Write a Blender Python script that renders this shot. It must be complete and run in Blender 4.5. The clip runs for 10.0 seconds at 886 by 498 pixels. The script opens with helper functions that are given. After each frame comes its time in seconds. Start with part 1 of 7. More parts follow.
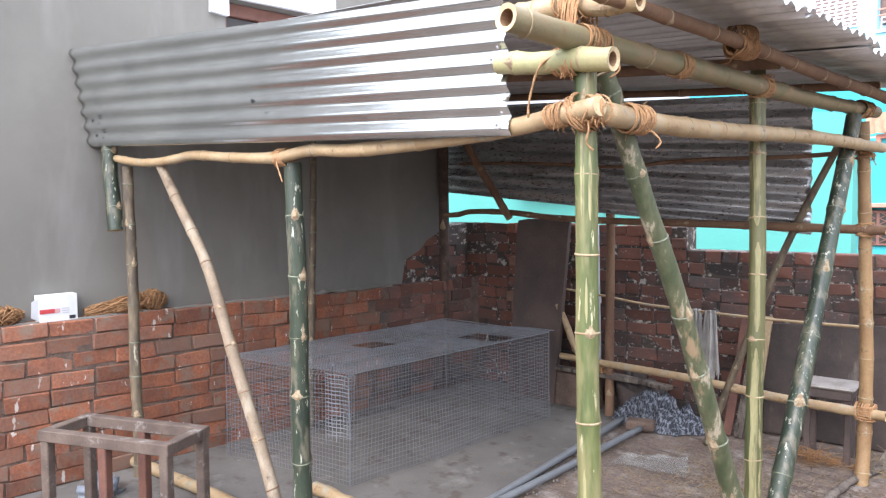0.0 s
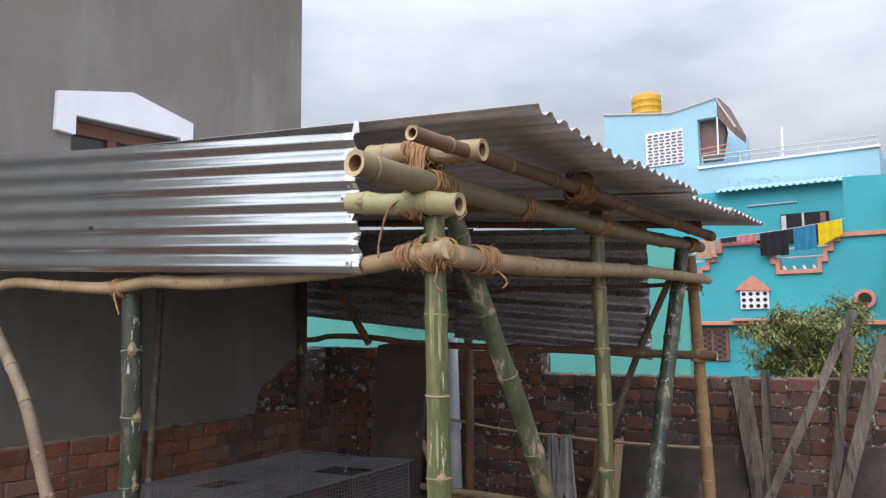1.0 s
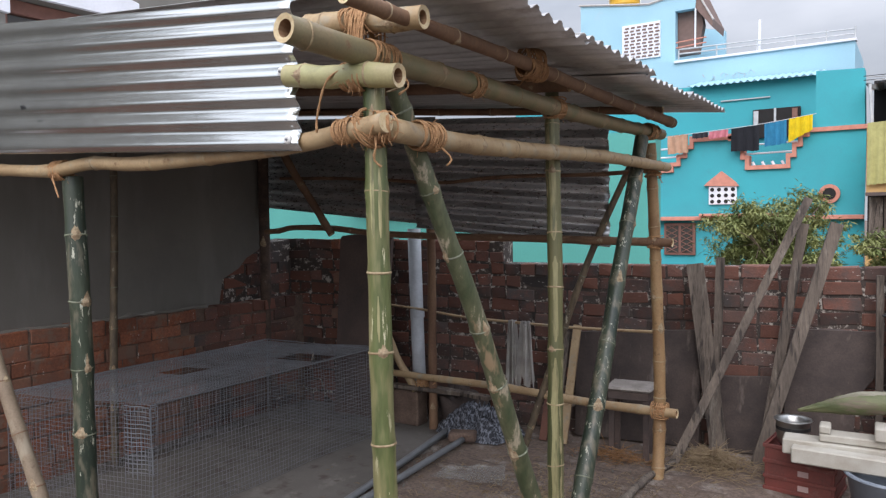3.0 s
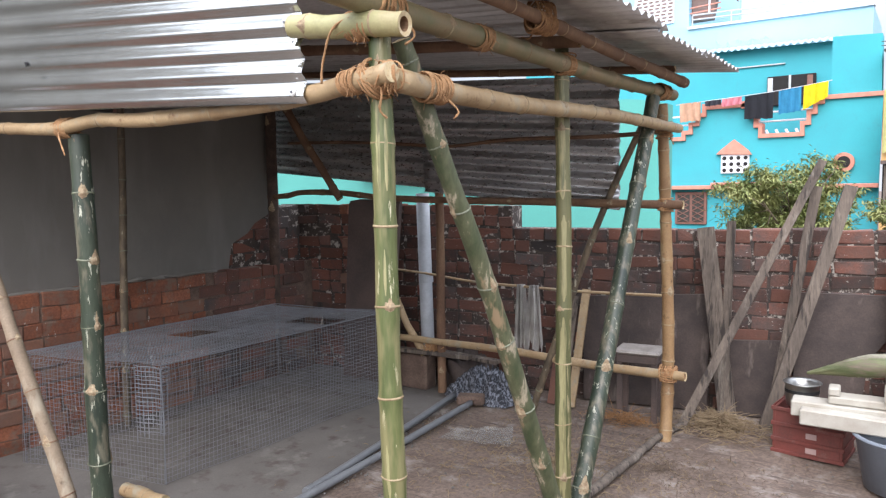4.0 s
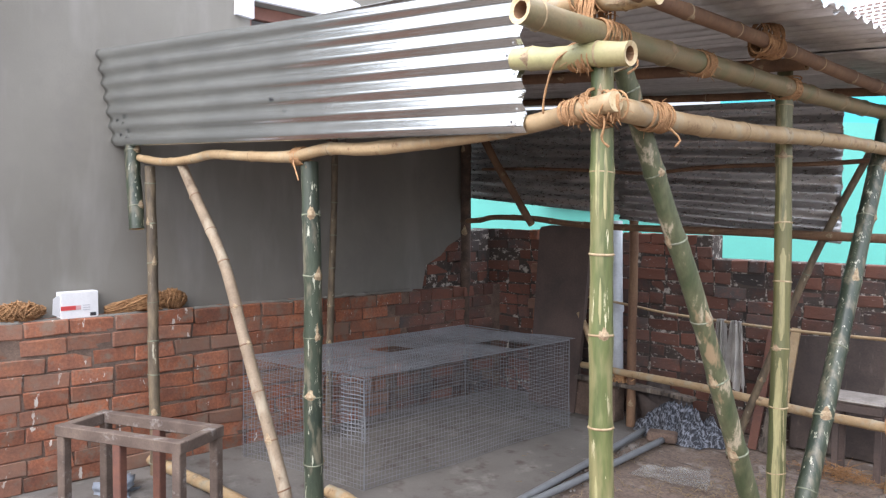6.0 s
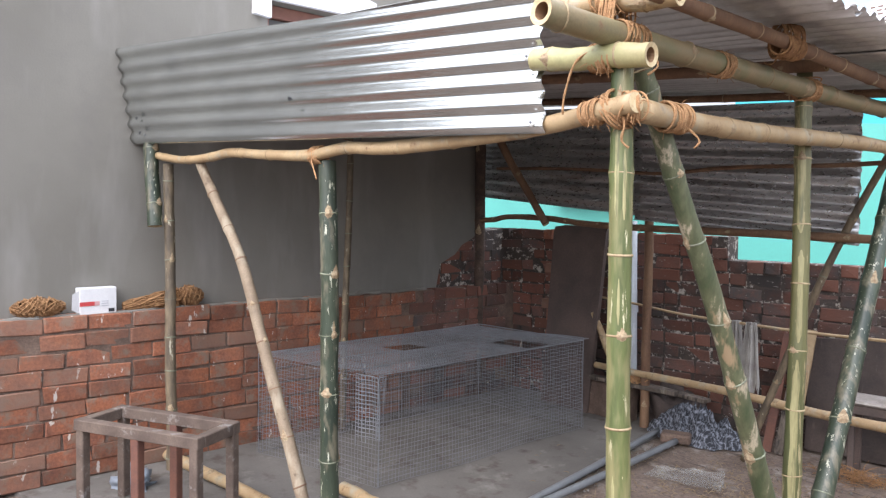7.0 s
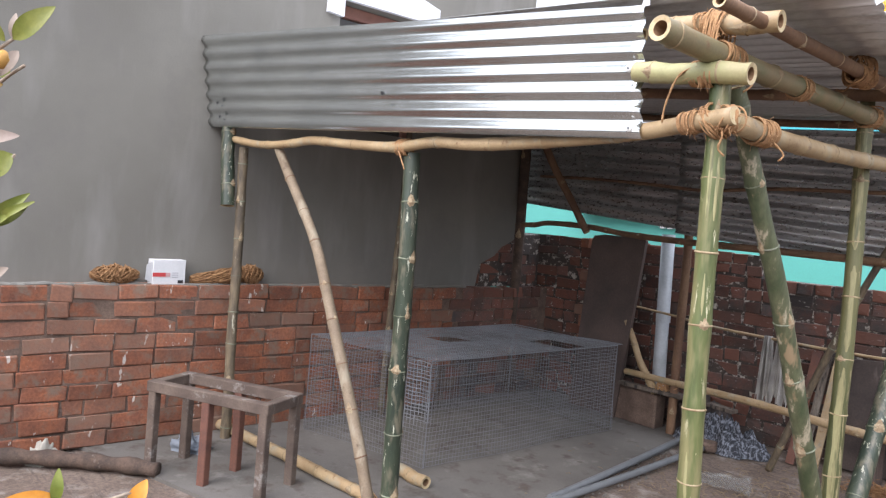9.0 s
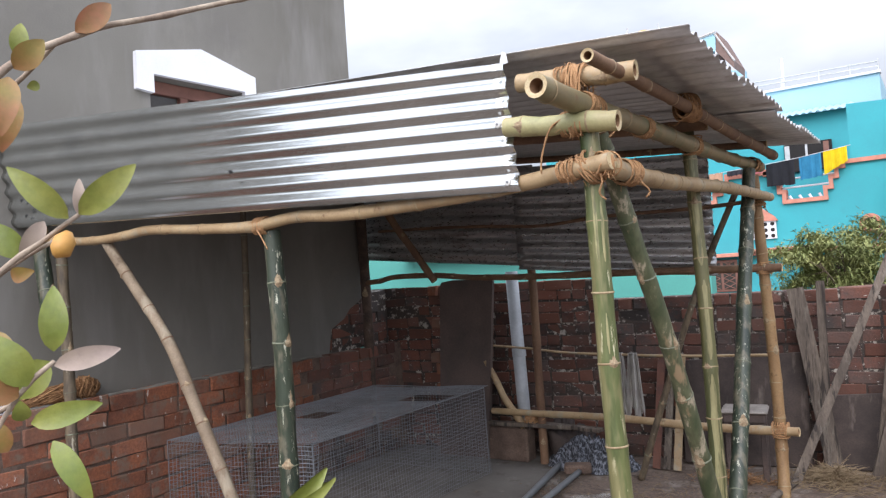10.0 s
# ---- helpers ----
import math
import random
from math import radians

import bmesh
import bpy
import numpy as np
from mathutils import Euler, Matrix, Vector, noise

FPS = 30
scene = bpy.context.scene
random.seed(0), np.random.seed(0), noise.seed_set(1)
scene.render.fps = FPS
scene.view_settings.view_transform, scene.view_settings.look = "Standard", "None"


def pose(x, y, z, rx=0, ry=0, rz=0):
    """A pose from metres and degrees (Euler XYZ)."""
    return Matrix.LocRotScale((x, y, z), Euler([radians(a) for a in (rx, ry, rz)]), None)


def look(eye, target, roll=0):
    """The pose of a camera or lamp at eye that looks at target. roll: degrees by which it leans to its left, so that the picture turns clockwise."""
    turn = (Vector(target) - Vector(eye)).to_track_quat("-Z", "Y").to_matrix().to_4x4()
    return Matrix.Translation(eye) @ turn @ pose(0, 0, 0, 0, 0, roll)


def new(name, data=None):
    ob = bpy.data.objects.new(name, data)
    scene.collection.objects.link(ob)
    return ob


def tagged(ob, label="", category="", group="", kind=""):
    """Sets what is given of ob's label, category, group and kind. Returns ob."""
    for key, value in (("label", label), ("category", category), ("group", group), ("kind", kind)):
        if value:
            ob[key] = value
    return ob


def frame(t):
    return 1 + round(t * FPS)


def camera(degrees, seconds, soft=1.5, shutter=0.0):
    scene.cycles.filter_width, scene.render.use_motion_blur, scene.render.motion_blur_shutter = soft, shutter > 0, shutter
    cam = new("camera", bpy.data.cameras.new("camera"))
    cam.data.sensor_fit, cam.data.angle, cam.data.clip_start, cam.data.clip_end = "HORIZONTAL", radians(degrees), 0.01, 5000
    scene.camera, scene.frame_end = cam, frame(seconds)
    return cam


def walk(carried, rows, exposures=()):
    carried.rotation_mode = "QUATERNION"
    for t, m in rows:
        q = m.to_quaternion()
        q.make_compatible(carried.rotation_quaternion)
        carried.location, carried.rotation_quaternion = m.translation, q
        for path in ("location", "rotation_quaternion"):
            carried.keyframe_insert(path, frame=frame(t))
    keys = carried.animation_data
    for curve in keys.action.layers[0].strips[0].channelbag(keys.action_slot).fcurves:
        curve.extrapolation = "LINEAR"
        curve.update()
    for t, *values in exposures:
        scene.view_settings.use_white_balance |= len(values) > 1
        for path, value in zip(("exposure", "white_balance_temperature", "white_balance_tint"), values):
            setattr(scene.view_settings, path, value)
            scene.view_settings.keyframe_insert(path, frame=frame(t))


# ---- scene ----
import itertools

cam = camera(63.4, 10.0, soft=1.3)
PATH = [
    (0, (4.018, -1.312, 1.446), (2.575, 0.068, 1.323), -0.5),
    (0.5, (4.025, -1.299, 1.479), (2.676, 0.178, 1.518), -0.3),
    (1, (4.031, -1.265, 1.51), (2.875, 0.356, 1.705), -0.6),
    (1.5, (4.034, -1.24, 1.506), (2.994, 0.462, 1.651), -1.1),
    (2, (4.055, -1.193, 1.497), (3.16, 0.594, 1.553), -0.6),
    (2.5, (4.08, -1.194, 1.469), (3.118, 0.559, 1.52), -0.6),
    (2.7, (4.083, -1.192, 1.463), (3.008, 0.474, 1.449), -0.7),
    (4, (4.081, -1.171, 1.405), (2.954, 0.473, 1.238), -0.8),
    (4.5, (4.067, -1.187, 1.394), (2.848, 0.39, 1.231), -0.0),
    (5, (4.055, -1.21, 1.391), (2.686, 0.244, 1.275), 0.1),
    (5.5, (4.036, -1.238, 1.406), (2.57, 0.12, 1.322), -0.0),
    (6, (4.022, -1.259, 1.412), (2.528, 0.067, 1.316), 0.3),
    (6.2, (4.025, -1.267, 1.406), (2.529, 0.059, 1.336), 1.3),
    (7.3, (4.016, -1.296, 1.427), (2.484, -0.014, 1.331), -0.1),
    (7.5, (4.016, -1.315, 1.436), (2.501, -0.01, 1.385), -1.4),
    (8, (4.019, -1.4, 1.392), (2.606, 0.014, 1.467), -0.8),
    (8.5, (4.008, -1.535, 1.365), (2.451, -0.281, 1.312), 1.0),
    (9, (3.991, -1.624, 1.339), (2.466, -0.333, 1.262), 4.7),
    (9.5, (3.857, -1.683, 1.36), (2.446, -0.267, 1.303), -0.7),
    (10, (3.75, -1.732, 1.402), (2.605, -0.094, 1.468), -3.9),
]
walk(cam, [(t, look(eye, target, roll)) for t, eye, target, roll in PATH],
     exposures=[(t, stops, kelvin, 17) for t, stops, kelvin in ((0, 1.98, 6550), (0.5, 1.43, 6550), (1, 0.64, 6750), (2.7, 0.64, 6750), (4, 1.48, 6750), (4.5, 1.6, 6750), (5.5, 1.68, 6750), (6.2, 1.73, 6750), (7.5, 1.63, 6750), (8, 1.38, 6750), (8.5, 1.32, 6750), (9, 1.47, 6750), (9.5, 1.37, 6750), (10, 1.08, 6750))])

# ---- world and sun ----
world = bpy.data.worlds.new("overcast_sky")
scene.world = world
world.use_nodes = True
wn, wl = world.node_tree.nodes, world.node_tree.links
wn.clear()
w_out = wn.new("ShaderNodeOutputWorld")
w_bg = wn.new("ShaderNodeBackground")
w_sky = wn.new("ShaderNodeTexSky")
w_sky.sky_type = "NISHITA"
w_sky.sun_disc = False
w_sky.sun_elevation = radians(38)
w_sky.sun_rotation = radians(167)
w_co = wn.new("ShaderNodeTexCoord")
w_map = wn.new("ShaderNodeMapping")
w_map.inputs["Scale"].default_value = (1.0, 1.0, 2.6)
w_noise = wn.new("ShaderNodeTexNoise")
w_noise.inputs["Scale"].default_value = 2.3
w_noise.inputs["Detail"].default_value = 6.0
w_noise.inputs["Roughness"].default_value = 0.52
w_ramp = wn.new("ShaderNodeValToRGB")
w_ramp.color_ramp.elements[0].position, w_ramp.color_ramp.elements[0].color = 0.36, (4.5, 5.2, 6.0, 1)
w_ramp.color_ramp.elements[1].position, w_ramp.color_ramp.elements[1].color = 0.66, (7.4, 8.2, 9.1, 1)
w_mix = wn.new("ShaderNodeMix")
w_mix.data_type = "RGBA"
w_mix.inputs[0].default_value = 0.88
wl.new(w_co.outputs["Generated"], w_map.inputs["Vector"])
wl.new(w_map.outputs["Vector"], w_noise.inputs["Vector"])
wl.new(w_noise.outputs["Fac"], w_ramp.inputs["Fac"])
wl.new(w_sky.outputs["Color"], w_mix.inputs[6])
wl.new(w_ramp.outputs["Color"], w_mix.inputs[7])
# an overcast sky is about three times as bright overhead as at the horizon
w_sep = wn.new("ShaderNodeSeparateXYZ")
w_rise = wn.new("ShaderNodeMapRange")
w_rise.inputs[1].default_value, w_rise.inputs[2].default_value = 0.15, 1.0
w_rise.inputs[3].default_value, w_rise.inputs[4].default_value = 0.6, 1.9
w_grade = wn.new("ShaderNodeMix")
w_grade.data_type, w_grade.blend_type = "RGBA", "MULTIPLY"
w_grade.inputs[0].default_value = 1.0
wl.new(w_co.outputs["Generated"], w_sep.inputs[0])
wl.new(w_sep.outputs[2], w_rise.inputs[0])
wl.new(w_mix.outputs[2], w_grade.inputs[6])
wl.new(w_rise.outputs[0], w_grade.inputs[7])
# and its half towards the veiled sun is the brighter one
w_side = wn.new("ShaderNodeVectorMath")
w_side.operation = "DOT_PRODUCT"
w_side.inputs[1].default_value = (0.3, -0.95, 0.0)
w_near = wn.new("ShaderNodeMapRange")
w_near.inputs[1].default_value, w_near.inputs[2].default_value = -0.3, 0.9
w_near.inputs[3].default_value, w_near.inputs[4].default_value = 0.92, 1.9
w_veil = wn.new("ShaderNodeMix")
w_veil.data_type, w_veil.blend_type = "RGBA", "MULTIPLY"
w_veil.inputs[0].default_value = 1.0
wl.new(w_co.outputs["Generated"], w_side.inputs[0])
wl.new(w_side.outputs["Value"], w_near.inputs[0])
wl.new(w_grade.outputs[2], w_veil.inputs[6])
wl.new(w_near.outputs[0], w_veil.inputs[7])
wl.new(w_veil.outputs[2], w_bg.inputs["Color"])
w_bg.inputs["Strength"].default_value = 0.1
wl.new(w_bg.outputs["Background"], w_out.inputs["Surface"])

sun = new("sun", bpy.data.lights.new("sun", "SUN"))
sun.data.energy = 1.0
sun.data.angle = radians(45)
sun.data.color = (1.0, 0.985, 0.96)
sun.matrix_world = look((1.7, -7.5, 6), (0, 0, 0))


# ---- materials ----
def material(name, base, second, rough=0.7, metal=0.0, scale=6.0, stretch=(1, 1, 1), fine=60.0, fine_amount=0.25,
             bump=0.3, bump_scale=40.0, spread=(0.35, 0.65), third=None, third_spread=(0.6, 0.68), third_scale=14.0,
             rough_second=None, object_space=False, vary=0.0, coat=0.0, odd=None, marks=None, marks_scale=20.0, marks_stretch=(1, 1, 1), marks_spread=(0.6, 0.66)):
    """Two colours mixed by a broad noise, a fine noise over them, flecks of a third colour, bump from the fine grain."""
    m = bpy.data.materials.new(name)
    m.use_nodes = True
    n, l = m.node_tree.nodes, m.node_tree.links
    shader = n["Principled BSDF"]
    co = n.new("ShaderNodeTexCoord")
    place = co.outputs["Object"]
    if not object_space:
        place = n.new("ShaderNodeNewGeometry").outputs["Position"]
    mapping = n.new("ShaderNodeMapping")
    mapping.inputs["Scale"].default_value = stretch
    l.new(place, mapping.inputs["Vector"])

    def noise_of(s, detail, rough_n=0.55):
        t = n.new("ShaderNodeTexNoise")
        t.inputs["Scale"].default_value = s
        t.inputs["Detail"].default_value = detail
        t.inputs["Roughness"].default_value = rough_n
        l.new(mapping.outputs["Vector"], t.inputs["Vector"])
        return t.outputs["Fac"]

    def ranged(value, lo, hi, a=0.0, b=1.0):
        r = n.new("ShaderNodeMapRange")
        r.inputs[1].default_value, r.inputs[2].default_value = lo, hi
        r.inputs[3].default_value, r.inputs[4].default_value = a, b
        l.new(value, r.inputs[0])
        return r.outputs[0]

    def mixed(f, a, b, blend="MIX"):
        x = n.new("ShaderNodeMix")
        x.data_type, x.blend_type = "RGBA", blend
        for sock, v in ((x.inputs[0], f), (x.inputs[6], a), (x.inputs[7], b)):
            if isinstance(v, (tuple, list)):
                sock.default_value = (*v, 1)
            elif isinstance(v, float):
                sock.default_value = v
            else:
                l.new(v, sock)
        return x.outputs[2]

    broad = noise_of(scale, 5)
    col = mixed(ranged(broad, *spread), base, second)
    grain = noise_of(fine, 4, 0.65)
    shade = ranged(grain, 0.25, 0.75, 1 - fine_amount, 1 + fine_amount)
    col = mixed(1.0, col, shade, "MULTIPLY")
    if third is not None:
        col = mixed(ranged(noise_of(third_scale, 6, 0.7), *third_spread), col, third)
    if marks is not None:
        pull = n.new("ShaderNodeMapping")
        pull.inputs["Scale"].default_value = marks_stretch
        pull.inputs["Location"].default_value = (3.1, 1.7, 0.4)
        l.new(place, pull.inputs["Vector"])
        t = n.new("ShaderNodeTexNoise")
        t.inputs["Scale"].default_value = marks_scale
        t.inputs["Detail"].default_value = 4.0
        t.inputs["Roughness"].default_value = 0.6
        l.new(pull.outputs["Vector"], t.inputs["Vector"])
        col = mixed(ranged(t.outputs["Fac"], *marks_spread), col, marks)
    if vary:
        info = n.new("ShaderNodeObjectInfo")
        col = mixed(1.0, col, ranged(info.outputs["Random"], 0, 1, 1 - vary, 1 + vary), "MULTIPLY")
        if odd is not None:
            wn_ = n.new("ShaderNodeTexWhiteNoise")
            wn_.noise_dimensions = "1D"
            l.new(info.outputs["Random"], wn_.inputs["W"])
            col = mixed(ranged(wn_.outputs["Value"], 0.55, 1.0, 0.0, 0.75), col, odd)
    l.new(col, shader.inputs["Base Color"])
    if rough_second is None:
        rough_second = min(1.0, rough + 0.12)
    l.new(ranged(grain, 0.3, 0.7, rough, rough_second), shader.inputs["Roughness"])
    shader.inputs["Metallic"].default_value = metal
    shader.inputs["Coat Weight"].default_value = coat
    if bump:
        b = n.new("ShaderNodeBump")
        b.inputs["Strength"].default_value = bump
        b.inputs["Distance"].default_value = 0.004
        l.new(noise_of(bump_scale, 5, 0.6), b.inputs["Height"])
        l.new(b.outputs["Normal"], shader.inputs["Normal"])
    return m


def plain(name, base, rough=0.6, metal=0.0):
    return material(name, base, tuple(c * 0.82 for c in base), rough, metal, scale=9, fine_amount=0.1, bump=0.12)


M_PLASTER = material("grey_cement_plaster", (0.157, 0.148, 0.129), (0.194, 0.184, 0.162), 0.85, scale=1.1, fine=180, fine_amount=0.07,
                     bump=0.25, bump_scale=90, third=(0.16, 0.15, 0.136), third_spread=(0.5, 0.75), third_scale=2.7,
                     marks=(0.25, 0.24, 0.222), marks_scale=3.0, marks_stretch=(1, 1, 0.25), marks_spread=(0.5, 0.8))
M_BRICK = material("red_brick", (0.285, 0.1, 0.05), (0.185, 0.074, 0.047), 0.92, scale=7, fine=70, fine_amount=0.35, bump=1.0, bump_scale=34,
                   third=(0.19, 0.128, 0.094), third_spread=(0.5, 0.64), third_scale=10, vary=0.28, odd=(0.2, 0.125, 0.092),
                   marks=(0.5, 0.45, 0.4), marks_scale=24, marks_stretch=(1, 1, 0.4), marks_spread=(0.66, 0.69))
M_BRICK_OLD = material("weathered_dark_brick", (0.158, 0.064, 0.045), (0.095, 0.061, 0.051), 0.92, scale=4, fine=110, fine_amount=0.3, bump=0.9,
                       bump_scale=60, third=(0.066, 0.055, 0.051), third_spread=(0.46, 0.6), third_scale=2.3, vary=0.4, odd=(0.2, 0.078, 0.05),
                       marks=(0.42, 0.39, 0.35), marks_scale=30, marks_stretch=(0.8, 0.8, 2.2), marks_spread=(0.66, 0.69))
M_MORTAR = material("lime_mortar", (0.165, 0.112, 0.085), (0.095, 0.064, 0.05), 0.95, scale=9, fine=90, fine_amount=0.3, bump=1.0, bump_scale=60,
                    third=(0.38, 0.34, 0.29), third_spread=(0.65, 0.7), third_scale=12)
M_MORTAR_OLD = material("dark_lime_mortar", (0.075, 0.056, 0.047), (0.05, 0.041, 0.037), 0.95, scale=5, fine=90, fine_amount=0.3, bump=0.8,
                        third=(0.42, 0.38, 0.33), third_spread=(0.53, 0.6), third_scale=21)
M_SOIL = material("trodden_soil", (0.165, 0.122, 0.098), (0.11, 0.078, 0.06), 0.95, scale=2.4, fine=55, fine_amount=0.45, bump=1.0, bump_scale=45,
                  third=(0.27, 0.235, 0.21), third_spread=(0.53, 0.68), third_scale=5,
                  marks=(0.075, 0.055, 0.045), marks_scale=9, marks_stretch=(0.5, 3.2, 1), marks_spread=(0.55, 0.7))
M_CONCRETE = material("cement_floor", (0.15, 0.138, 0.125), (0.108, 0.098, 0.088), 0.85, scale=2.2, fine=120, fine_amount=0.14, bump=0.4,
                      third=(0.24, 0.225, 0.205), third_spread=(0.56, 0.78), third_scale=4,
                      marks=(0.085, 0.068, 0.056), marks_scale=8, marks_spread=(0.55, 0.7))
M_BAMBOO_G = material("green_bamboo", (0.043, 0.064, 0.02), (0.11, 0.125, 0.044), 0.38, scale=18, stretch=(1, 1, 0.12), fine=160, fine_amount=0.18,
                      bump=0.2, third=(0.5, 0.46, 0.31), third_spread=(0.595, 0.61), third_scale=38,
                      marks=(0.2, 0.18, 0.085), marks_scale=7, marks_stretch=(3, 3, 0.5), marks_spread=(0.48, 0.66))
M_BAMBOO_D = material("dark_green_bamboo", (0.02, 0.031, 0.021), (0.047, 0.06, 0.038), 0.36, scale=14, stretch=(1, 1, 0.2), fine=150,
                      fine_amount=0.25, bump=0.25, third=(0.42, 0.42, 0.33), third_spread=(0.6, 0.615), third_scale=58,
                      marks=(0.125, 0.115, 0.08), marks_scale=9, marks_stretch=(2.5, 2.5, 0.7), marks_spread=(0.52, 0.64))
M_BAMBOO_Y = material("olive_bamboo_skin", (0.06, 0.068, 0.026), (0.13, 0.12, 0.05), 0.42, scale=14, stretch=(1, 1, 0.1), fine=150, fine_amount=0.16,
                      bump=0.2, third=(0.3, 0.25, 0.14), third_spread=(0.58, 0.62), third_scale=30)
M_BAMBOO_O = material("mossy_olive_bamboo", (0.04, 0.055, 0.024), (0.11, 0.11, 0.06), 0.5, scale=18, stretch=(1, 1, 0.3), fine=90, fine_amount=0.3, bump=0.4,
                      third=(0.33, 0.28, 0.2), third_spread=(0.56, 0.62), third_scale=18,
                      marks=(0.24, 0.17, 0.1), marks_scale=12, marks_stretch=(1.5, 1.5, 0.4), marks_spread=(0.6, 0.68))
M_BAMBOO_T = material("peeled_tan_bamboo", (0.4, 0.29, 0.165), (0.3, 0.2, 0.105), 0.5, scale=7, fine=130, fine_amount=0.14, bump=0.25,
                      third=(0.17, 0.095, 0.045), third_spread=(0.56, 0.7), third_scale=18,
                      marks=(0.3, 0.27, 0.2), marks_scale=11, marks_spread=(0.54, 0.7))
M_BAMBOO_W = material("orange_brown_bamboo", (0.3, 0.185, 0.088), (0.22, 0.125, 0.058), 0.5, scale=8, fine=130, fine_amount=0.18, bump=0.3,
                      third=(0.12, 0.065, 0.03), third_spread=(0.6, 0.68), third_scale=22,
                      marks=(0.36, 0.26, 0.14), marks_scale=11, marks_spread=(0.54, 0.7))
M_POLE = material("weathered_tan_pole", (0.25, 0.19, 0.13), (0.165, 0.118, 0.078), 0.7, scale=9, fine=130, fine_amount=0.2, bump=0.5,
                  third=(0.1, 0.065, 0.04), third_spread=(0.6, 0.72), third_scale=15, marks=(0.31, 0.26, 0.19), marks_scale=16, marks_stretch=(1, 1, 0.3), marks_spread=(0.52, 0.66))
M_BAMBOO_C = material("fresh_cut_bamboo", (0.34, 0.325, 0.16), (0.37, 0.31, 0.165), 0.45, scale=8, fine=140, fine_amount=0.12, bump=0.2,
                      third=(0.25, 0.15, 0.07), third_spread=(0.62, 0.72), third_scale=18,
                      marks=(0.2, 0.2, 0.1), marks_scale=9, marks_spread=(0.55, 0.72))
M_BAMBOO_R = material("olive_tan_rafter_bamboo", (0.19, 0.16, 0.088), (0.245, 0.18, 0.1), 0.45, scale=8, fine=140, fine_amount=0.16, bump=0.25,
                      third=(0.18, 0.1, 0.05), third_spread=(0.6, 0.7), third_scale=16,
                      marks=(0.15, 0.15, 0.075), marks_scale=8, marks_spread=(0.52, 0.7))
M_BAMBOO_B = material("old_brown_pole", (0.13, 0.068, 0.04), (0.2, 0.115, 0.065), 0.7, scale=9, stretch=(1, 1, 0.4), fine=120, fine_amount=0.25,
                      bump=0.5)
M_BAMBOO_K = material("weathered_mottled_pole", (0.17, 0.128, 0.08), (0.075, 0.058, 0.04), 0.6, scale=26, stretch=(1, 1, 0.3), fine=120, fine_amount=0.25,
                      bump=0.4, third=(0.4, 0.37, 0.28), third_spread=(0.62, 0.66), third_scale=24)
M_NODE = material("bamboo_node", (0.38, 0.3, 0.18), (0.22, 0.15, 0.08), 0.6, scale=40, fine=200, fine_amount=0.2, bump=0.4)
M_NODE_D = material("dark_bamboo_node", (0.2, 0.22, 0.15), (0.1, 0.1, 0.07), 0.6, scale=40, fine=200, fine_amount=0.2, bump=0.4)
M_SCAR = material("tan_bud_scar", (0.34, 0.27, 0.17), (0.22, 0.145, 0.085), 0.75, scale=70, fine=160, fine_amount=0.35, bump=0.7, bump_scale=120)
M_CUT = material("cut_bamboo_end", (0.55, 0.45, 0.28), (0.45, 0.33, 0.18), 0.7, scale=60, fine=300, fine_amount=0.2, bump=0.3)
M_PEEL = material("peeled_bamboo_strip", (0.3, 0.28, 0.14), (0.21, 0.18, 0.085), 0.45, scale=12, stretch=(1, 1, 0.15), fine=150, fine_amount=0.2, bump=0.25,
                  third=(0.28, 0.17, 0.09), third_spread=(0.58, 0.68), third_scale=14, marks=(0.11, 0.11, 0.05), marks_scale=12, marks_stretch=(3, 3, 0.3), marks_spread=(0.54, 0.64))
M_HOLE = plain("inside_of_bamboo", (0.26, 0.15, 0.08), 0.9)
M_ROPE = material("coir_rope", (0.48, 0.28, 0.14), (0.36, 0.19, 0.09), 0.95, scale=60, fine=400, fine_amount=0.4, bump=0.9, bump_scale=500)
M_COIR = material("loose_coir_fibre", (0.34, 0.185, 0.085), (0.2, 0.1, 0.045), 0.95, scale=40, fine=300, fine_amount=0.4, bump=0.6)
M_ZINC = material("bright_galvanised_sheet", (0.6, 0.62, 0.61), (0.5, 0.52, 0.515), 0.17, 0.92, scale=5, stretch=(0.5, 1, 1), fine=30, fine_amount=0.05,
                  bump=0.0, bump_scale=12, third=(0.4, 0.42, 0.44), third_spread=(0.6, 0.8), third_scale=6, rough_second=0.22)
# pale streaks along the ridges imitate reflections; the brown flecks are stains
M_ZINC_OLD = material("dull_sheet_painted_glints", (0.5, 0.51, 0.52), (0.36, 0.36, 0.365), 0.24, 0.78, scale=3, stretch=(0.4, 1, 1), fine=70,
                      fine_amount=0.15, bump=0.12, third=(0.2, 0.15, 0.12), third_spread=(0.58, 0.74), third_scale=4,
                      marks=(0.66, 0.66, 0.66), marks_scale=5, marks_stretch=(0.25, 2.5, 2.5), marks_spread=(0.56, 0.7))
# lighter sheet copy with bounced light and reflection streaks put into its colour
M_ZINC_LIT = material("lit_galvanised_sheet_copy", (0.66, 0.66, 0.66), (0.5, 0.5, 0.5), 0.3, 0.55, scale=3, stretch=(0.4, 1, 1), fine=70,
                       fine_amount=0.15, bump=0.15, third=(0.26, 0.22, 0.19), third_spread=(0.58, 0.72), third_scale=5,
                       marks=(0.8, 0.8, 0.8), marks_scale=5, marks_stretch=(0.25, 2.5, 2.5), marks_spread=(0.58, 0.7))
M_WASHER = plain("white_rubber_washer", (0.72, 0.72, 0.7), 0.5)
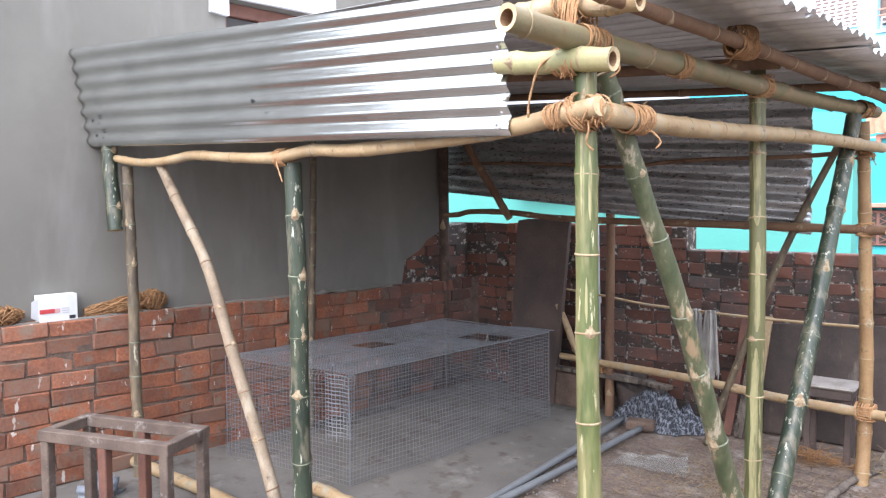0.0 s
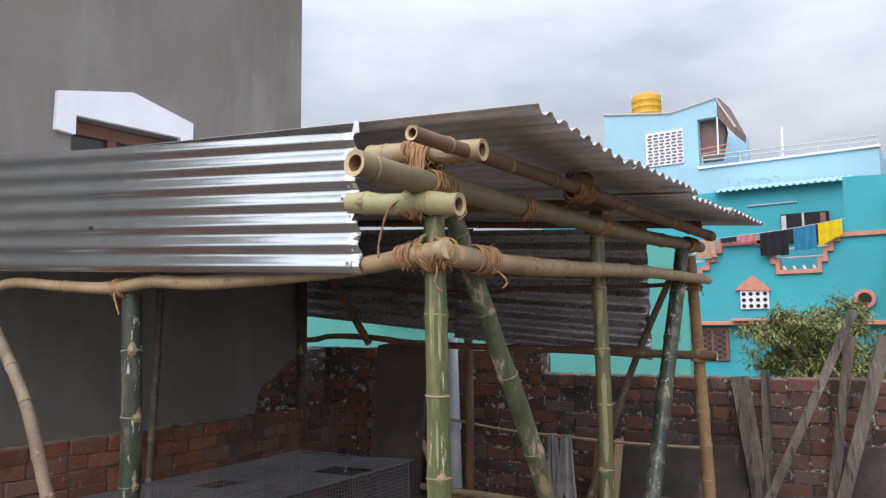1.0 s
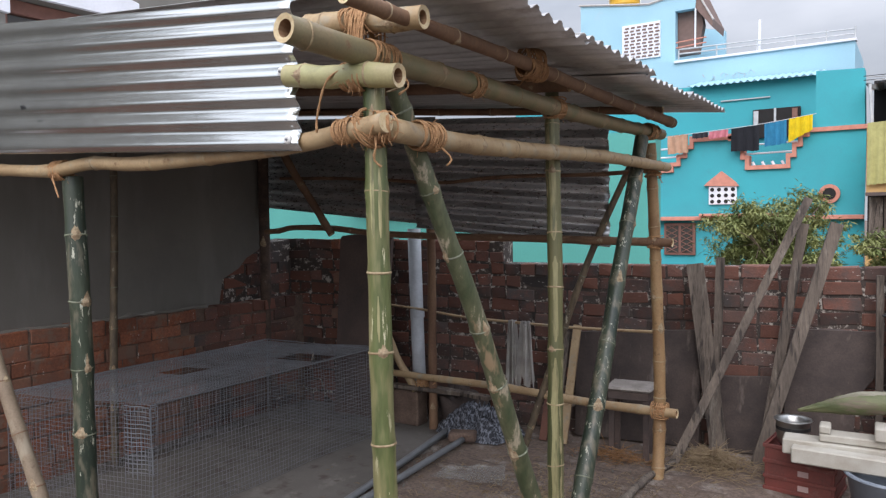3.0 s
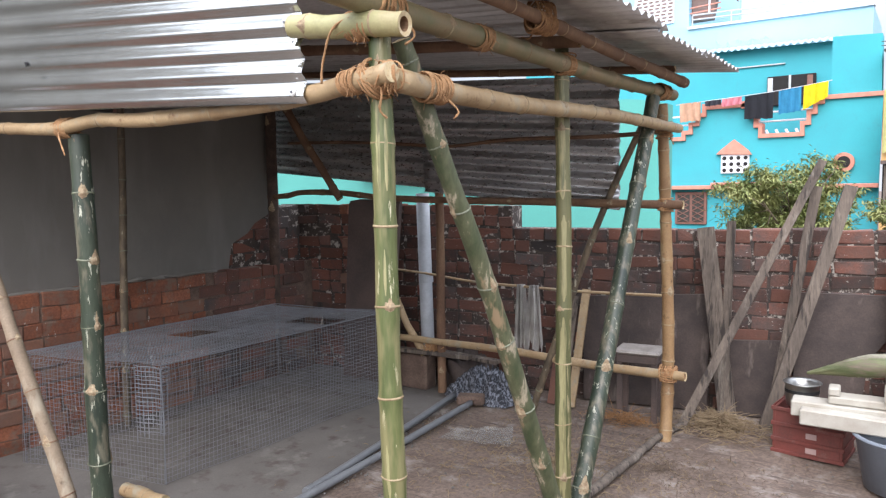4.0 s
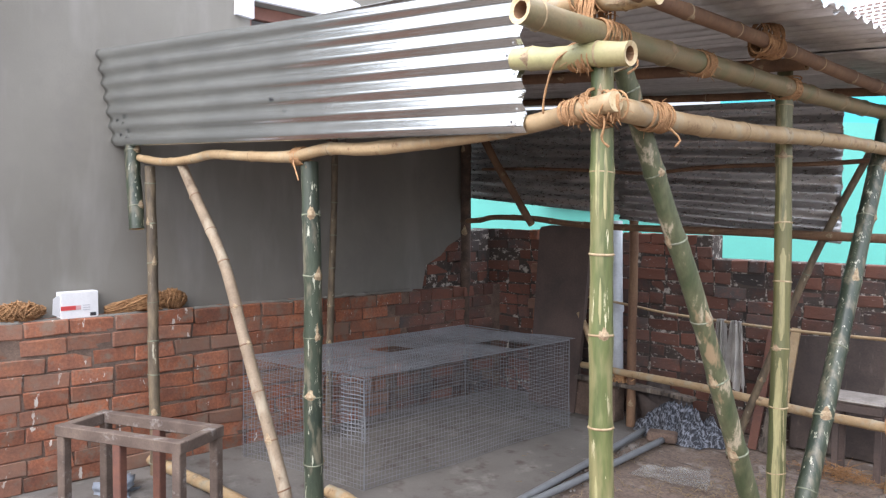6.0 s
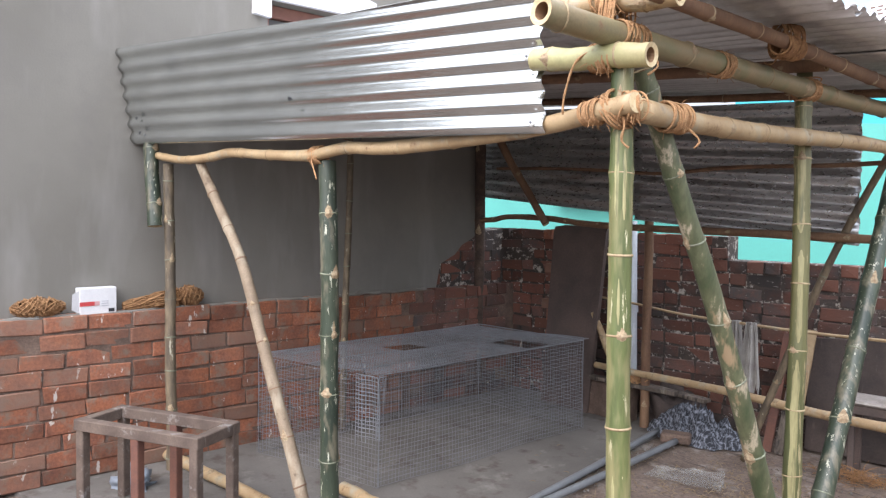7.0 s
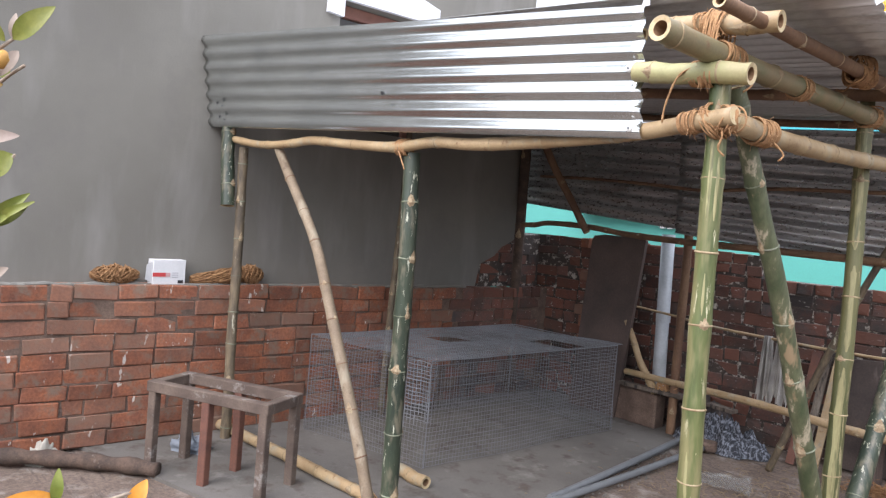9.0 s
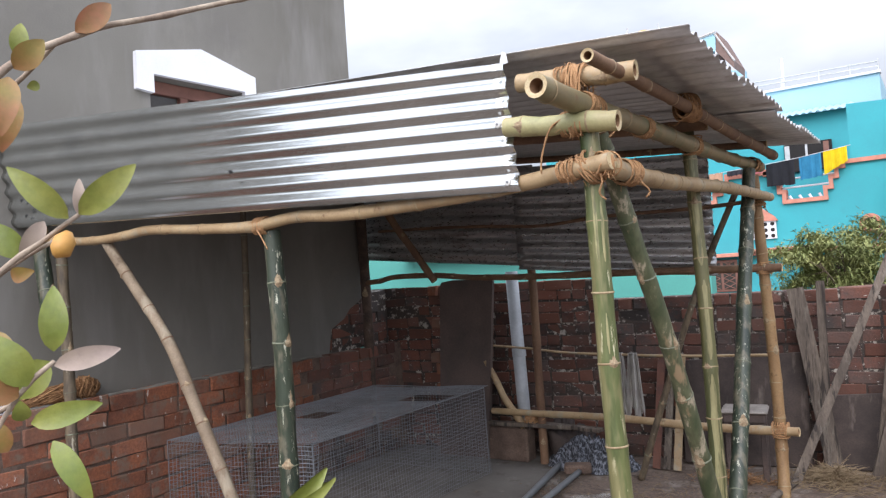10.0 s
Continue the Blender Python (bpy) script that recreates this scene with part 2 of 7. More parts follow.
M_BLACK = plain("black_steel", (0.012, 0.012, 0.013), 0.5)
M_WIRE = plain("galvanised_wire", (0.225, 0.238, 0.258), 0.45, 0.42)
M_WOOD_GREY = material("weathered_grey_timber", (0.16, 0.128, 0.102), (0.075, 0.059, 0.048), 0.85, scale=9, stretch=(1, 1, 0.15), fine=110,
                       fine_amount=0.35, bump=0.9, third=(0.27, 0.24, 0.2), third_spread=(0.56, 0.72), third_scale=14,
                       marks=(0.035, 0.028, 0.024), marks_scale=22, marks_stretch=(1.5, 1.5, 0.14), marks_spread=(0.54, 0.64))
M_WOOD_BENCH = material("unpainted_bench_timber", (0.14, 0.102, 0.08), (0.08, 0.056, 0.045), 0.8, scale=8, fine=110, fine_amount=0.22, bump=0.4,
                        third=(0.28, 0.26, 0.245), third_spread=(0.56, 0.7), third_scale=9)
M_WOOD_RED = material("brown_stained_timber", (0.17, 0.07, 0.045), (0.11, 0.05, 0.038), 0.7, scale=9, fine=100, fine_amount=0.2, bump=0.3)
M_DARKBOARD = material("soot_dark_board", (0.075, 0.056, 0.05), (0.115, 0.08, 0.068), 0.7, scale=4, fine=90, fine_amount=0.25, bump=0.3,
                       third=(0.1, 0.07, 0.055), third_spread=(0.64, 0.75), third_scale=6)
M_SLATE = material("dark_stone_slab", (0.04, 0.03, 0.027), (0.078, 0.057, 0.049), 0.75, scale=5, fine=100, fine_amount=0.3, bump=0.5,
                   marks=(0.16, 0.13, 0.11), marks_scale=7, marks_stretch=(1.6, 1, 0.5), marks_spread=(0.6, 0.74),
                   third=(0.17, 0.15, 0.14), third_spread=(0.68, 0.8), third_scale=9)
M_GREENBOARD = material("faded_green_plank", (0.1, 0.125, 0.117), (0.15, 0.122, 0.098), 0.85, scale=3.5, stretch=(1.4, 1, 0.6), fine=90, fine_amount=0.3, bump=0.5,
                        third=(0.23, 0.205, 0.178), third_spread=(0.52, 0.62), third_scale=4,
                        marks=(0.06, 0.055, 0.05), marks_scale=7, marks_stretch=(1.5, 1, 0.5), marks_spread=(0.55, 0.66))
M_STOOL_TOP = material("worn_white_top", (0.29, 0.26, 0.235), (0.2, 0.175, 0.155), 0.8, scale=12, fine=90, fine_amount=0.25, bump=0.4)
M_PVC = plain("grey_white_pvc_pipe", (0.5, 0.53, 0.56), 0.4)
M_CONDUIT = plain("grey_plastic_conduit", (0.165, 0.175, 0.185), 0.5)
M_WHITE = material("white_paint", (0.74, 0.75, 0.79), (0.68, 0.69, 0.73), 0.6, scale=4, fine=100, fine_amount=0.05, bump=0.1)
M_FRAME_RED = plain("red_brown_window_frame", (0.22, 0.1, 0.075), 0.6)
M_GLASS_DARK = plain("dark_window_pane", (0.06, 0.055, 0.05), 0.15)
M_CARD = material("white_carton", (0.7, 0.7, 0.71), (0.62, 0.62, 0.63), 0.6, scale=10, fine=100, fine_amount=0.05, bump=0.1)
M_RED = plain("red_print", (0.55, 0.06, 0.06), 0.6)
M_INK = plain("dark_print", (0.03, 0.03, 0.035), 0.6)
M_GREYPRINT = plain("grey_print", (0.45, 0.45, 0.48), 0.6)
M_CRATE = material("red_plastic_crate", (0.17, 0.042, 0.033), (0.12, 0.038, 0.031), 0.5, scale=7, fine=90, fine_amount=0.2, bump=0.15,
                   third=(0.22, 0.15, 0.12), third_spread=(0.55, 0.75), third_scale=9)
M_STEEL = plain("stainless_steel", (0.4, 0.4, 0.39), 0.3, 1.0)
M_FOAM = material("white_packing_foam", (0.42, 0.4, 0.35), (0.33, 0.3, 0.25), 0.8, scale=8, fine=200, fine_amount=0.08, bump=0.3)
M_STEM = material("banana_stem", (0.06, 0.072, 0.026), (0.15, 0.155, 0.075), 0.55, scale=7, stretch=(0.4, 1.6, 2.5), fine=70, fine_amount=0.2, bump=0.5,
                  third=(0.13, 0.1, 0.07), third_spread=(0.55, 0.65), third_scale=8)
M_STEM_DRY = material("dry_banana_sheath", (0.27, 0.25, 0.2), (0.17, 0.16, 0.11), 0.7, scale=6, stretch=(0.4, 2, 3), fine=80, fine_amount=0.25, bump=0.5)
M_BUCKET = plain("blue_grey_bucket", (0.2, 0.23, 0.27), 0.45)
M_STRAW = material("dry_straw", (0.25, 0.185, 0.11), (0.16, 0.11, 0.065), 0.9, scale=30, fine=200, fine_amount=0.3, bump=0.2)
M_CLOTH_W = material("off_white_stained_cloth", (0.44, 0.42, 0.39), (0.3, 0.28, 0.26), 0.9, scale=9, fine=200, fine_amount=0.15, bump=0.3,
                     third=(0.12, 0.11, 0.11), third_spread=(0.62, 0.68), third_scale=7)
M_LEAF = material("fresh_leaf", (0.12, 0.155, 0.022), (0.21, 0.215, 0.045), 0.42, scale=30, fine=200, fine_amount=0.18, bump=0.25)
M_LEAF_R = material("reddening_leaf", (0.2, 0.16, 0.03), (0.28, 0.1, 0.05), 0.45, scale=25, fine=200, fine_amount=0.15, bump=0.2)
M_LEAF_O = material("orange_leaf", (0.6, 0.2, 0.03), (0.55, 0.28, 0.03), 0.45, scale=25, fine=200, fine_amount=0.15, bump=0.2)
M_LEAF_P = material("pale_pink_leaf", (0.36, 0.27, 0.24), (0.28, 0.22, 0.17), 0.5, scale=25, fine=200, fine_amount=0.15, bump=0.2)
M_FRUIT = material("orange_fruit", (0.5, 0.26, 0.06), (0.4, 0.2, 0.05), 0.5, scale=40, fine=200, fine_amount=0.15, bump=0.2)
M_TWIG = material("pale_twig", (0.36, 0.29, 0.22), (0.22, 0.16, 0.12), 0.8, scale=60, fine=300, fine_amount=0.25, bump=0.6)
M_TREE = material("tree_foliage", (0.1, 0.135, 0.035), (0.24, 0.25, 0.085), 0.6, scale=5, fine=40, fine_amount=0.3, bump=0.0)
M_BARK = material("bark", (0.14, 0.1, 0.07), (0.09, 0.065, 0.05), 0.9, scale=20, fine=120, fine_amount=0.3, bump=0.6)
M_BARK_OLD = material("dark_brown_bark", (0.1, 0.065, 0.048), (0.055, 0.038, 0.03), 0.9, scale=14, fine=90, fine_amount=0.35, bump=0.9, bump_scale=50,
                      third=(0.24, 0.2, 0.17), third_spread=(0.6, 0.72), third_scale=10)
M_TEAL = material("turquoise_wall_paint", (0.03, 0.36, 0.41), (0.035, 0.31, 0.36), 0.75, scale=0.7, fine=30, fine_amount=0.05, bump=0.05,
                  third=(0.045, 0.28, 0.32), third_spread=(0.6, 0.8), third_scale=1.6)
M_TEAL_L = material("pale_sea_green_wall", (0.078, 0.35, 0.305), (0.07, 0.31, 0.27), 0.75, scale=0.7, fine=30, fine_amount=0.06, bump=0.05)
M_SKYBLUE = material("pale_blue_wall_paint", (0.33, 0.55, 0.65), (0.29, 0.5, 0.6), 0.75, scale=0.6, fine=30, fine_amount=0.05, bump=0.05,
                     third=(0.36, 0.5, 0.58), third_spread=(0.62, 0.8), third_scale=1.5)
M_PINK = plain("salmon_trim_paint", (0.6, 0.25, 0.18), 0.7)
M_COPING = plain("weathered_pale_coping", (0.5, 0.47, 0.45), 0.8)
M_ORANGE = material("orange_wall_paint", (0.6, 0.37, 0.15), (0.54, 0.32, 0.125), 0.75, scale=0.8, fine=30, fine_amount=0.06, bump=0.05)
# near-black colour stands in for shade inside openings and rooms
M_SHADE_FILL = plain("painted_interior_shade", (0.02, 0.018, 0.018), 0.9)
M_BROWN_IN = plain("brown_stair_interior", (0.2, 0.13, 0.11), 0.8)
M_YELLOW_TANK = plain("yellow_plastic_tank", (0.62, 0.33, 0.015), 0.45)
M_BLACK_TANK = plain("black_plastic_tank", (0.03, 0.032, 0.036), 0.5)
M_RAIL = plain("pale_steel_rail", (0.5, 0.52, 0.53), 0.5)


# ---- building helpers ----
def mesh_part(name, verts, faces, mat, parent=None, label="", smooth=False):
    me = bpy.data.meshes.new(name)
    me.from_pydata([tuple(v) for v in verts], [], faces)
    me.materials.append(mat)
    if smooth:
        me.shade_smooth()
    me.update()
    ob = new(name, me)
    if parent is not None:
        ob.parent = parent
    if label:
        ob["label"] = label
    return ob


def part(name, bm, mat, parent=None, label="", smooth=False):
    bmesh.ops.recalc_face_normals(bm, faces=bm.faces)
    me = bpy.data.meshes.new(name)
    bm.to_mesh(me)
    bm.free()
    me.materials.append(mat)
    if smooth:
        me.shade_smooth()
    ob = new(name, me)
    if parent is not None:
        ob.parent = parent
    if label:
        ob["label"] = label
    return ob


def thing(name, label, category, group="", kind=""):
    """An empty that carries the parts of one thing, at the world's origin."""
    ob = new(name)
    ob.empty_display_size = 0.05
    return tagged(ob, label, category, group, kind)


def settle(ob):
    """Move an empty's origin to the base of its parts without moving the parts."""
    pts = [Vector(v.co) for c in ob.children_recursive if c.type == "MESH" for v in c.data.vertices]
    lo = Vector((min(p.x for p in pts), min(p.y for p in pts), min(p.z for p in pts)))
    hi = Vector((max(p.x for p in pts), max(p.y for p in pts), max(p.z for p in pts)))
    base = Vector(((lo.x + hi.x) / 2, (lo.y + hi.y) / 2, lo.z))
    ob.location = base
    for c in ob.children:
        c.matrix_parent_inverse = Matrix.Translation(-base)
    return ob


def add_box(bm, lo, hi, m=None, bevel=0.0):
    c = [(a + b) / 2 for a, b in zip(lo, hi)]
    s = [abs(b - a) for a, b in zip(lo, hi)]
    mat = Matrix.Translation(c) @ Matrix.Diagonal((*s, 1))
    got = bmesh.ops.create_cube(bm, size=1.0, matrix=(m @ mat) if m else mat)
    if bevel:
        edges = list({e for v in got["verts"] for e in v.link_edges})
        bmesh.ops.bevel(bm, geom=edges, offset=bevel, segments=1, affect="EDGES", profile=0.7)
    return got


def box_part(name, lo, hi, mat, parent=None, label="", m=None, bevel=0.004):
    bm = bmesh.new()
    add_box(bm, lo, hi, m, bevel)
    return part(name, bm, mat, parent, label)


def prism(bm, outline, origin, u, v, depth):
    """A flat outline in the plane of u and v, given thickness along depth."""
    o, u, v, d = Vector(origin), Vector(u), Vector(v), Vector(depth)
    front = [bm.verts.new(o + u * a + v * b) for a, b in outline]
    back = [bm.verts.new(o + u * a + v * b + d) for a, b in outline]
    bm.faces.new(front)
    bm.faces.new(list(reversed(back)))
    n = len(front)
    for i in range(n):
        bm.faces.new((front[i], back[i], back[(i + 1) % n], front[(i + 1) % n]))


def frames_along(pts):
    """Tangent, side and up at every point of a path."""
    pts = [Vector(p) for p in pts]
    out, side = [], None
    for i, p in enumerate(pts):
        t = (pts[min(i + 1, len(pts) - 1)] - pts[max(i - 1, 0)]).normalized()
        if side is None:
            side = t.cross(Vector((0, 0, 1)) if abs(t.z) < 0.9 else Vector((0, 1, 0))).normalized()
        side = (side - t * side.dot(t)).normalized()
        out.append((p, t, side, t.cross(side)))
    return out


def tube(pts, radii, sides=10, cap=True, wobble=0.0, rng=None):
    """Vertices and faces of a round tube along a path."""
    if not isinstance(radii, (list, tuple)):
        radii = [radii] * len(pts)
    verts, faces = [], []
    for (p, t, s, u), r in zip(frames_along(pts), radii):
        for k in range(sides):
            a = 2 * math.pi * k / sides
            rr = r * (1 + (rng.uniform(-wobble, wobble) if wobble else 0))
            verts.append(p + s * (math.cos(a) * rr) + u * (math.sin(a) * rr))
    n = len(pts)
    for i in range(n - 1):
        for k in range(sides):
            k2 = (k + 1) % sides
            faces.append((i * sides + k, i * sides + k2, (i + 1) * sides + k2, (i + 1) * sides + k))
    if cap:
        faces.append(tuple(reversed(range(sides))))
        faces.append(tuple(range((n - 1) * sides, n * sides)))
    return verts, faces


def joined(pieces):
    verts, faces = [], []
    for v, f in pieces:
        k = len(verts)
        verts += v
        faces += [tuple(i + k for i in q) for q in f]
    return verts, faces


def along(pts, step):
    """Points at even steps along a polyline, with smoothed corners."""
    pts = [Vector(p) for p in pts]
    if len(pts) > 2:
        fine = []
        for i in range(len(pts) - 1):
            p0, p1, p2, p3 = pts[max(i - 1, 0)], pts[i], pts[i + 1], pts[min(i + 2, len(pts) - 1)]
            for k in range(8):
                t = k / 8
                fine.append(0.5 * ((2 * p1) + (p2 - p0) * t + (2 * p0 - 5 * p1 + 4 * p2 - p3) * t * t + (3 * p1 - p0 - 3 * p2 + p3) * t ** 3))
        fine.append(pts[-1])
        pts = fine
    lengths = [0.0]
    for a, b in zip(pts, pts[1:]):
        lengths.append(lengths[-1] + (b - a).length)
    count = max(2, int(round(lengths[-1] / step)) + 1)
    out, j = [], 0
    for i in range(count):
        d = lengths[-1] * i / (count - 1)
        while j < len(pts) - 2 and lengths[j + 1] < d:
            j += 1
        span = max(lengths[j + 1] - lengths[j], 1e-9)
        out.append(pts[j].lerp(pts[j + 1], (d - lengths[j]) / span))
    return out


BAMBOO_SEED = [11]


def bamboo(name, label, pts, r0, r1, skin, node_mat, spacing=0.24, hollow=True, nodes=True, bend=0.004, scars=0.5, group="bamboo poles of the shed",
           offset=None, strips=()):
    """A culm with slight bends and swellings, a ring and sometimes a bud scar at every node, and a hollow cut at both ends."""
    BAMBOO_SEED[0] += 1
    rng = random.Random(BAMBOO_SEED[0])
    pole = thing(name, label, "pole", group)
    path = along(pts, 0.03)
    total = sum((b - a).length for a, b in zip(path, path[1:]))
    ph = [rng.uniform(0, 6.28) for _ in range(4)]
    off = rng.uniform(0.25, 0.75) * spacing if offset is None else offset
    where, d = [], off
    while d < total - 0.04:
        where.append(d)
        d += spacing * rng.uniform(0.85, 1.15)
    fr = frames_along(path)
    moved, radii, dist = [], [], 0.0
    for i, (p, t, s, u) in enumerate(fr):
        if i:
            dist += (path[i] - path[i - 1]).length
        f = dist / total
        env = math.sin(math.pi * f)
        moved.append(p + s * (bend * env * math.sin(7 * f + ph[0])) + u * (bend * env * math.sin(9 * f + ph[1])))
        near = min([abs(dist - w) for w in where], default=1)
        swell = 0.1 * math.exp(-(near / 0.016) ** 2) + 0.025 * math.sin(31 * f + ph[3]) if nodes else 0.03 * math.sin(23 * f + ph[2])
        radii.append((r0 + (r1 - r0) * f) * (1 + swell))
    v, f = tube(moved, radii, 14, cap=not hollow)
    mesh_part("culm", v, f, skin, pole, smooth=True)
    if hollow:
        for end, r in ((0, r0), (-1, r1)):
            p, t, s, u = frames_along(moved)[end]
            inward = t if end == 0 else -t
            ring, k = [], 14
            for rad, depth in ((r, 0.0), (r * 0.62, 0.003), (r * 0.55, 0.05)):
                for j in range(k):
                    a = 2 * math.pi * j / k
                    ring.append(p + inward * depth + s * (math.cos(a) * rad) + u * (math.sin(a) * rad))
            lip = [(j, (j + 1) % k, k + (j + 1) % k, k + j) for j in range(k)]
            bore = [(k + j, k + (j + 1) % k, 2 * k + (j + 1) % k, 2 * k + j) for j in range(k)] + [tuple(range(2 * k, 3 * k))]
            mesh_part("cut_end", ring[:2 * k], lip, M_CUT, pole)
            mesh_part("bore", ring[k:], [tuple(i - k for i in q) for q in bore], M_HOLE, pole)
    else:
        for end, r in ((0, r0), (-1, r1)):
            p, t, si, u = frames_along(moved)[end]
            out = -t if end == 0 else t
            disc = [p + out * 0.0015 + si * (math.cos(0.4488 * j) * r * 0.97) + u * (math.sin(0.4488 * j) * r * 0.97) for j in range(14)]
            mesh_part("cut_end", disc, [tuple(range(14))], M_CUT, pole)
    fr = frames_along(moved)
    for f0, f1, toward, half in strips:
        i0, i1 = int(f0 * (len(moved) - 1)), int(f1 * (len(moved) - 1))
        vs, fs = [], []
        for i in range(i0, i1 + 1):
            p, t, si, u = fr[i]
            g = Vector((*toward, 0)).normalized()
            mid = math.atan2(g.dot(u), g.dot(si))
            near_end = min(i - i0, i1 - i) / max(1, i1 - i0)
            wd = half * min(1.0, 0.25 + near_end * 12) * (0.85 + 0.3 * noise.noise((i * 0.31, BAMBOO_SEED[0], 0)))
            for k in range(7):
                an = mid + wd * (k / 3 - 1) + 0.1 * noise.noise((i * 0.22, 5.0, BAMBOO_SEED[0]))
                rad = radii[i] * (1.012 if 0 < k < 6 else 0.985)
                vs.append(p + (si * math.cos(an) + u * math.sin(an)) * rad)
        for i in range(i1 - i0):
            for k in range(6):
                fs.append((i * 7 + k, i * 7 + k + 1, (i + 1) * 7 + k + 1, (i + 1) * 7 + k))
        mesh_part("peeled_strip", vs, fs, M_PEEL, pole, "pale strip where the skin is scraped off", smooth=True)
    if nodes:
        acc, w = [0.0], 0
        for a, b in zip(moved, moved[1:]):
            acc.append(acc[-1] + (b - a).length)
        fr = frames_along(moved)
        for d in where:
            i = min(range(len(acc)), key=lambda q: abs(acc[q] - d))
            p, t, s, u = fr[i]
            r = (r0 + (r1 - r0) * d / total) * 1.1
            lean = s * rng.uniform(-0.12, 0.12) + u * rng.uniform(-0.12, 0.12)
            ax = (t + lean).normalized()
            pieces = [tube([p - ax * 0.0035, p - ax * 0.0015, p + ax * 0.0008, p + ax * 0.003], [r * 0.97, r * 1.035, r * 1.02, r * 0.96], 14, cap=False)]
            v, f = joined(pieces)
            ring = mesh_part("node", v, f, node_mat, pole, smooth=True)
            if rng.random() < scars:
                eye_p = Vector((4, -1.3, 1.4)) - p
                a = rng.uniform(0, 6.28) if rng.random() < 0.3 else math.atan2(eye_p.dot(u), eye_p.dot(s)) + rng.uniform(-0.8, 0.8)
                tall, wide, k1 = r * rng.uniform(0.7, 1.35), rng.uniform(0.42, 0.65), 14
                up_t = t if t.z >= 0 else -t
                vs, fs = [], []
                for q in range(5):
                    rho = 1 - q / 4.0
                    for k in range(k1):
                        b = 2 * math.pi * k / k1
                        g = 1 + 0.12 * math.sin(3 * b + a * 5) + 0.08 * math.sin(7 * b + a * 3)
                        high = max(0.0, math.sin(b))
                        turn = a + rho * wide * g * math.cos(b) * (1 - 0.55 * high)
                        rise = rho * g * math.sin(b) * (tall if math.sin(b) > 0 else tall * 0.5)
                        rad = r / 1.1 * (1.012 + 0.13 * (1 - rho) ** 1.5 + 0.08 * math.exp(-(rise / 0.01) ** 2))
                        vs.append(p + up_t * rise + (s * math.cos(turn) + u * math.sin(turn)) * rad)
                for q in range(4):
                    for k in range(k1):
                        fs.append((q * k1 + k, q * k1 + (k + 1) % k1, (q + 1) * k1 + (k + 1) % k1, (q + 1) * k1 + k))
                mesh_part("bud_scar", vs, fs, M_SCAR, pole, smooth=True)
    return settle(pole)


def lashing(label, center, axis, radius, turns=5, width=0.05, tail=None, cross=None, seed=0, mat=None, rope=0.003, tall=1.0, group="rope lashings"):
    """Turns of rope about a joint, uneven, with a second set across it and a loose end."""
    rng = random.Random(seed + 500)
    knot = thing("rope_lashing", label, "rope", group)
    c, radius = Vector(center), radius * 1.0

    def wrap(ax, rad, wide, n):
        ax = Vector(ax).normalized()
        s = ax.cross(Vector((0.3, 0.2, 1)) if abs(ax.z) < 0.9 else Vector((1, 0.2, 0))).normalized()
        u = ax.cross(s)
        for k in range(n):
            tilt, lift = rng.uniform(-0.24, 0.24) if rng.random() < 0.8 else rng.uniform(-0.6, 0.6), (k / max(1, n - 1) - 0.5) * wide
            e = [rng.uniform(0.97, 1.03) for _ in range(3)]
            ph = rng.uniform(0, 6.28)
            ring = []
            for j in range(25):
                a = 2 * math.pi * j / 24
                rr = rad * (1 + 0.03 * math.sin(2 * a + ph)) * e[k % 3]
                q = ax * (lift + tilt * rad * math.sin(a + ph)) + s * (math.cos(a) * rr) + u * (math.sin(a) * rr)
                ring.append(c + Vector((q.x, q.y, q.z * tall)))
            v, f = tube(ring, rope * rng.uniform(0.8, 1.15), 6, cap=False)
            mesh_part("rope_turn", v, f, mat or M_ROPE, knot, smooth=True)

    wrap(axis, radius, width, turns + 8)
    if cross is not None:
        wrap(cross, radius * 1.02, width, turns + 4)
    fuzz = []
    for _ in range(44):
        d = Vector((rng.uniform(-1, 1), rng.uniform(-1, 1), rng.uniform(-1, 1))).normalized()
        a = c + d * radius * 0.95
        b = a + d * rng.uniform(0.006, 0.02) + Vector((rng.uniform(-1, 1), rng.uniform(-1, 1), rng.uniform(-1, 0.4))) * 0.014
        fuzz.append(tube([a, (a + b) / 2 + Vector((0, 0, 0.003)), b], [0.0014, 0.001, 0.0006], 4))
    v, f = joined(fuzz)
    mesh_part("frayed_fibre", v, f, mat or M_ROPE, knot)["kind"] = "stuff"
    if tail:
        path = along([c + Vector(q) for q in tail], 0.012)
        v, f = tube(path, [rope * (1.0 + 0.2 * math.sin(i * 1.7)) for i in range(len(path))], 6)
        mesh_part("loose_end", v, f, mat or M_ROPE, knot, smooth=True)
    return settle(knot)


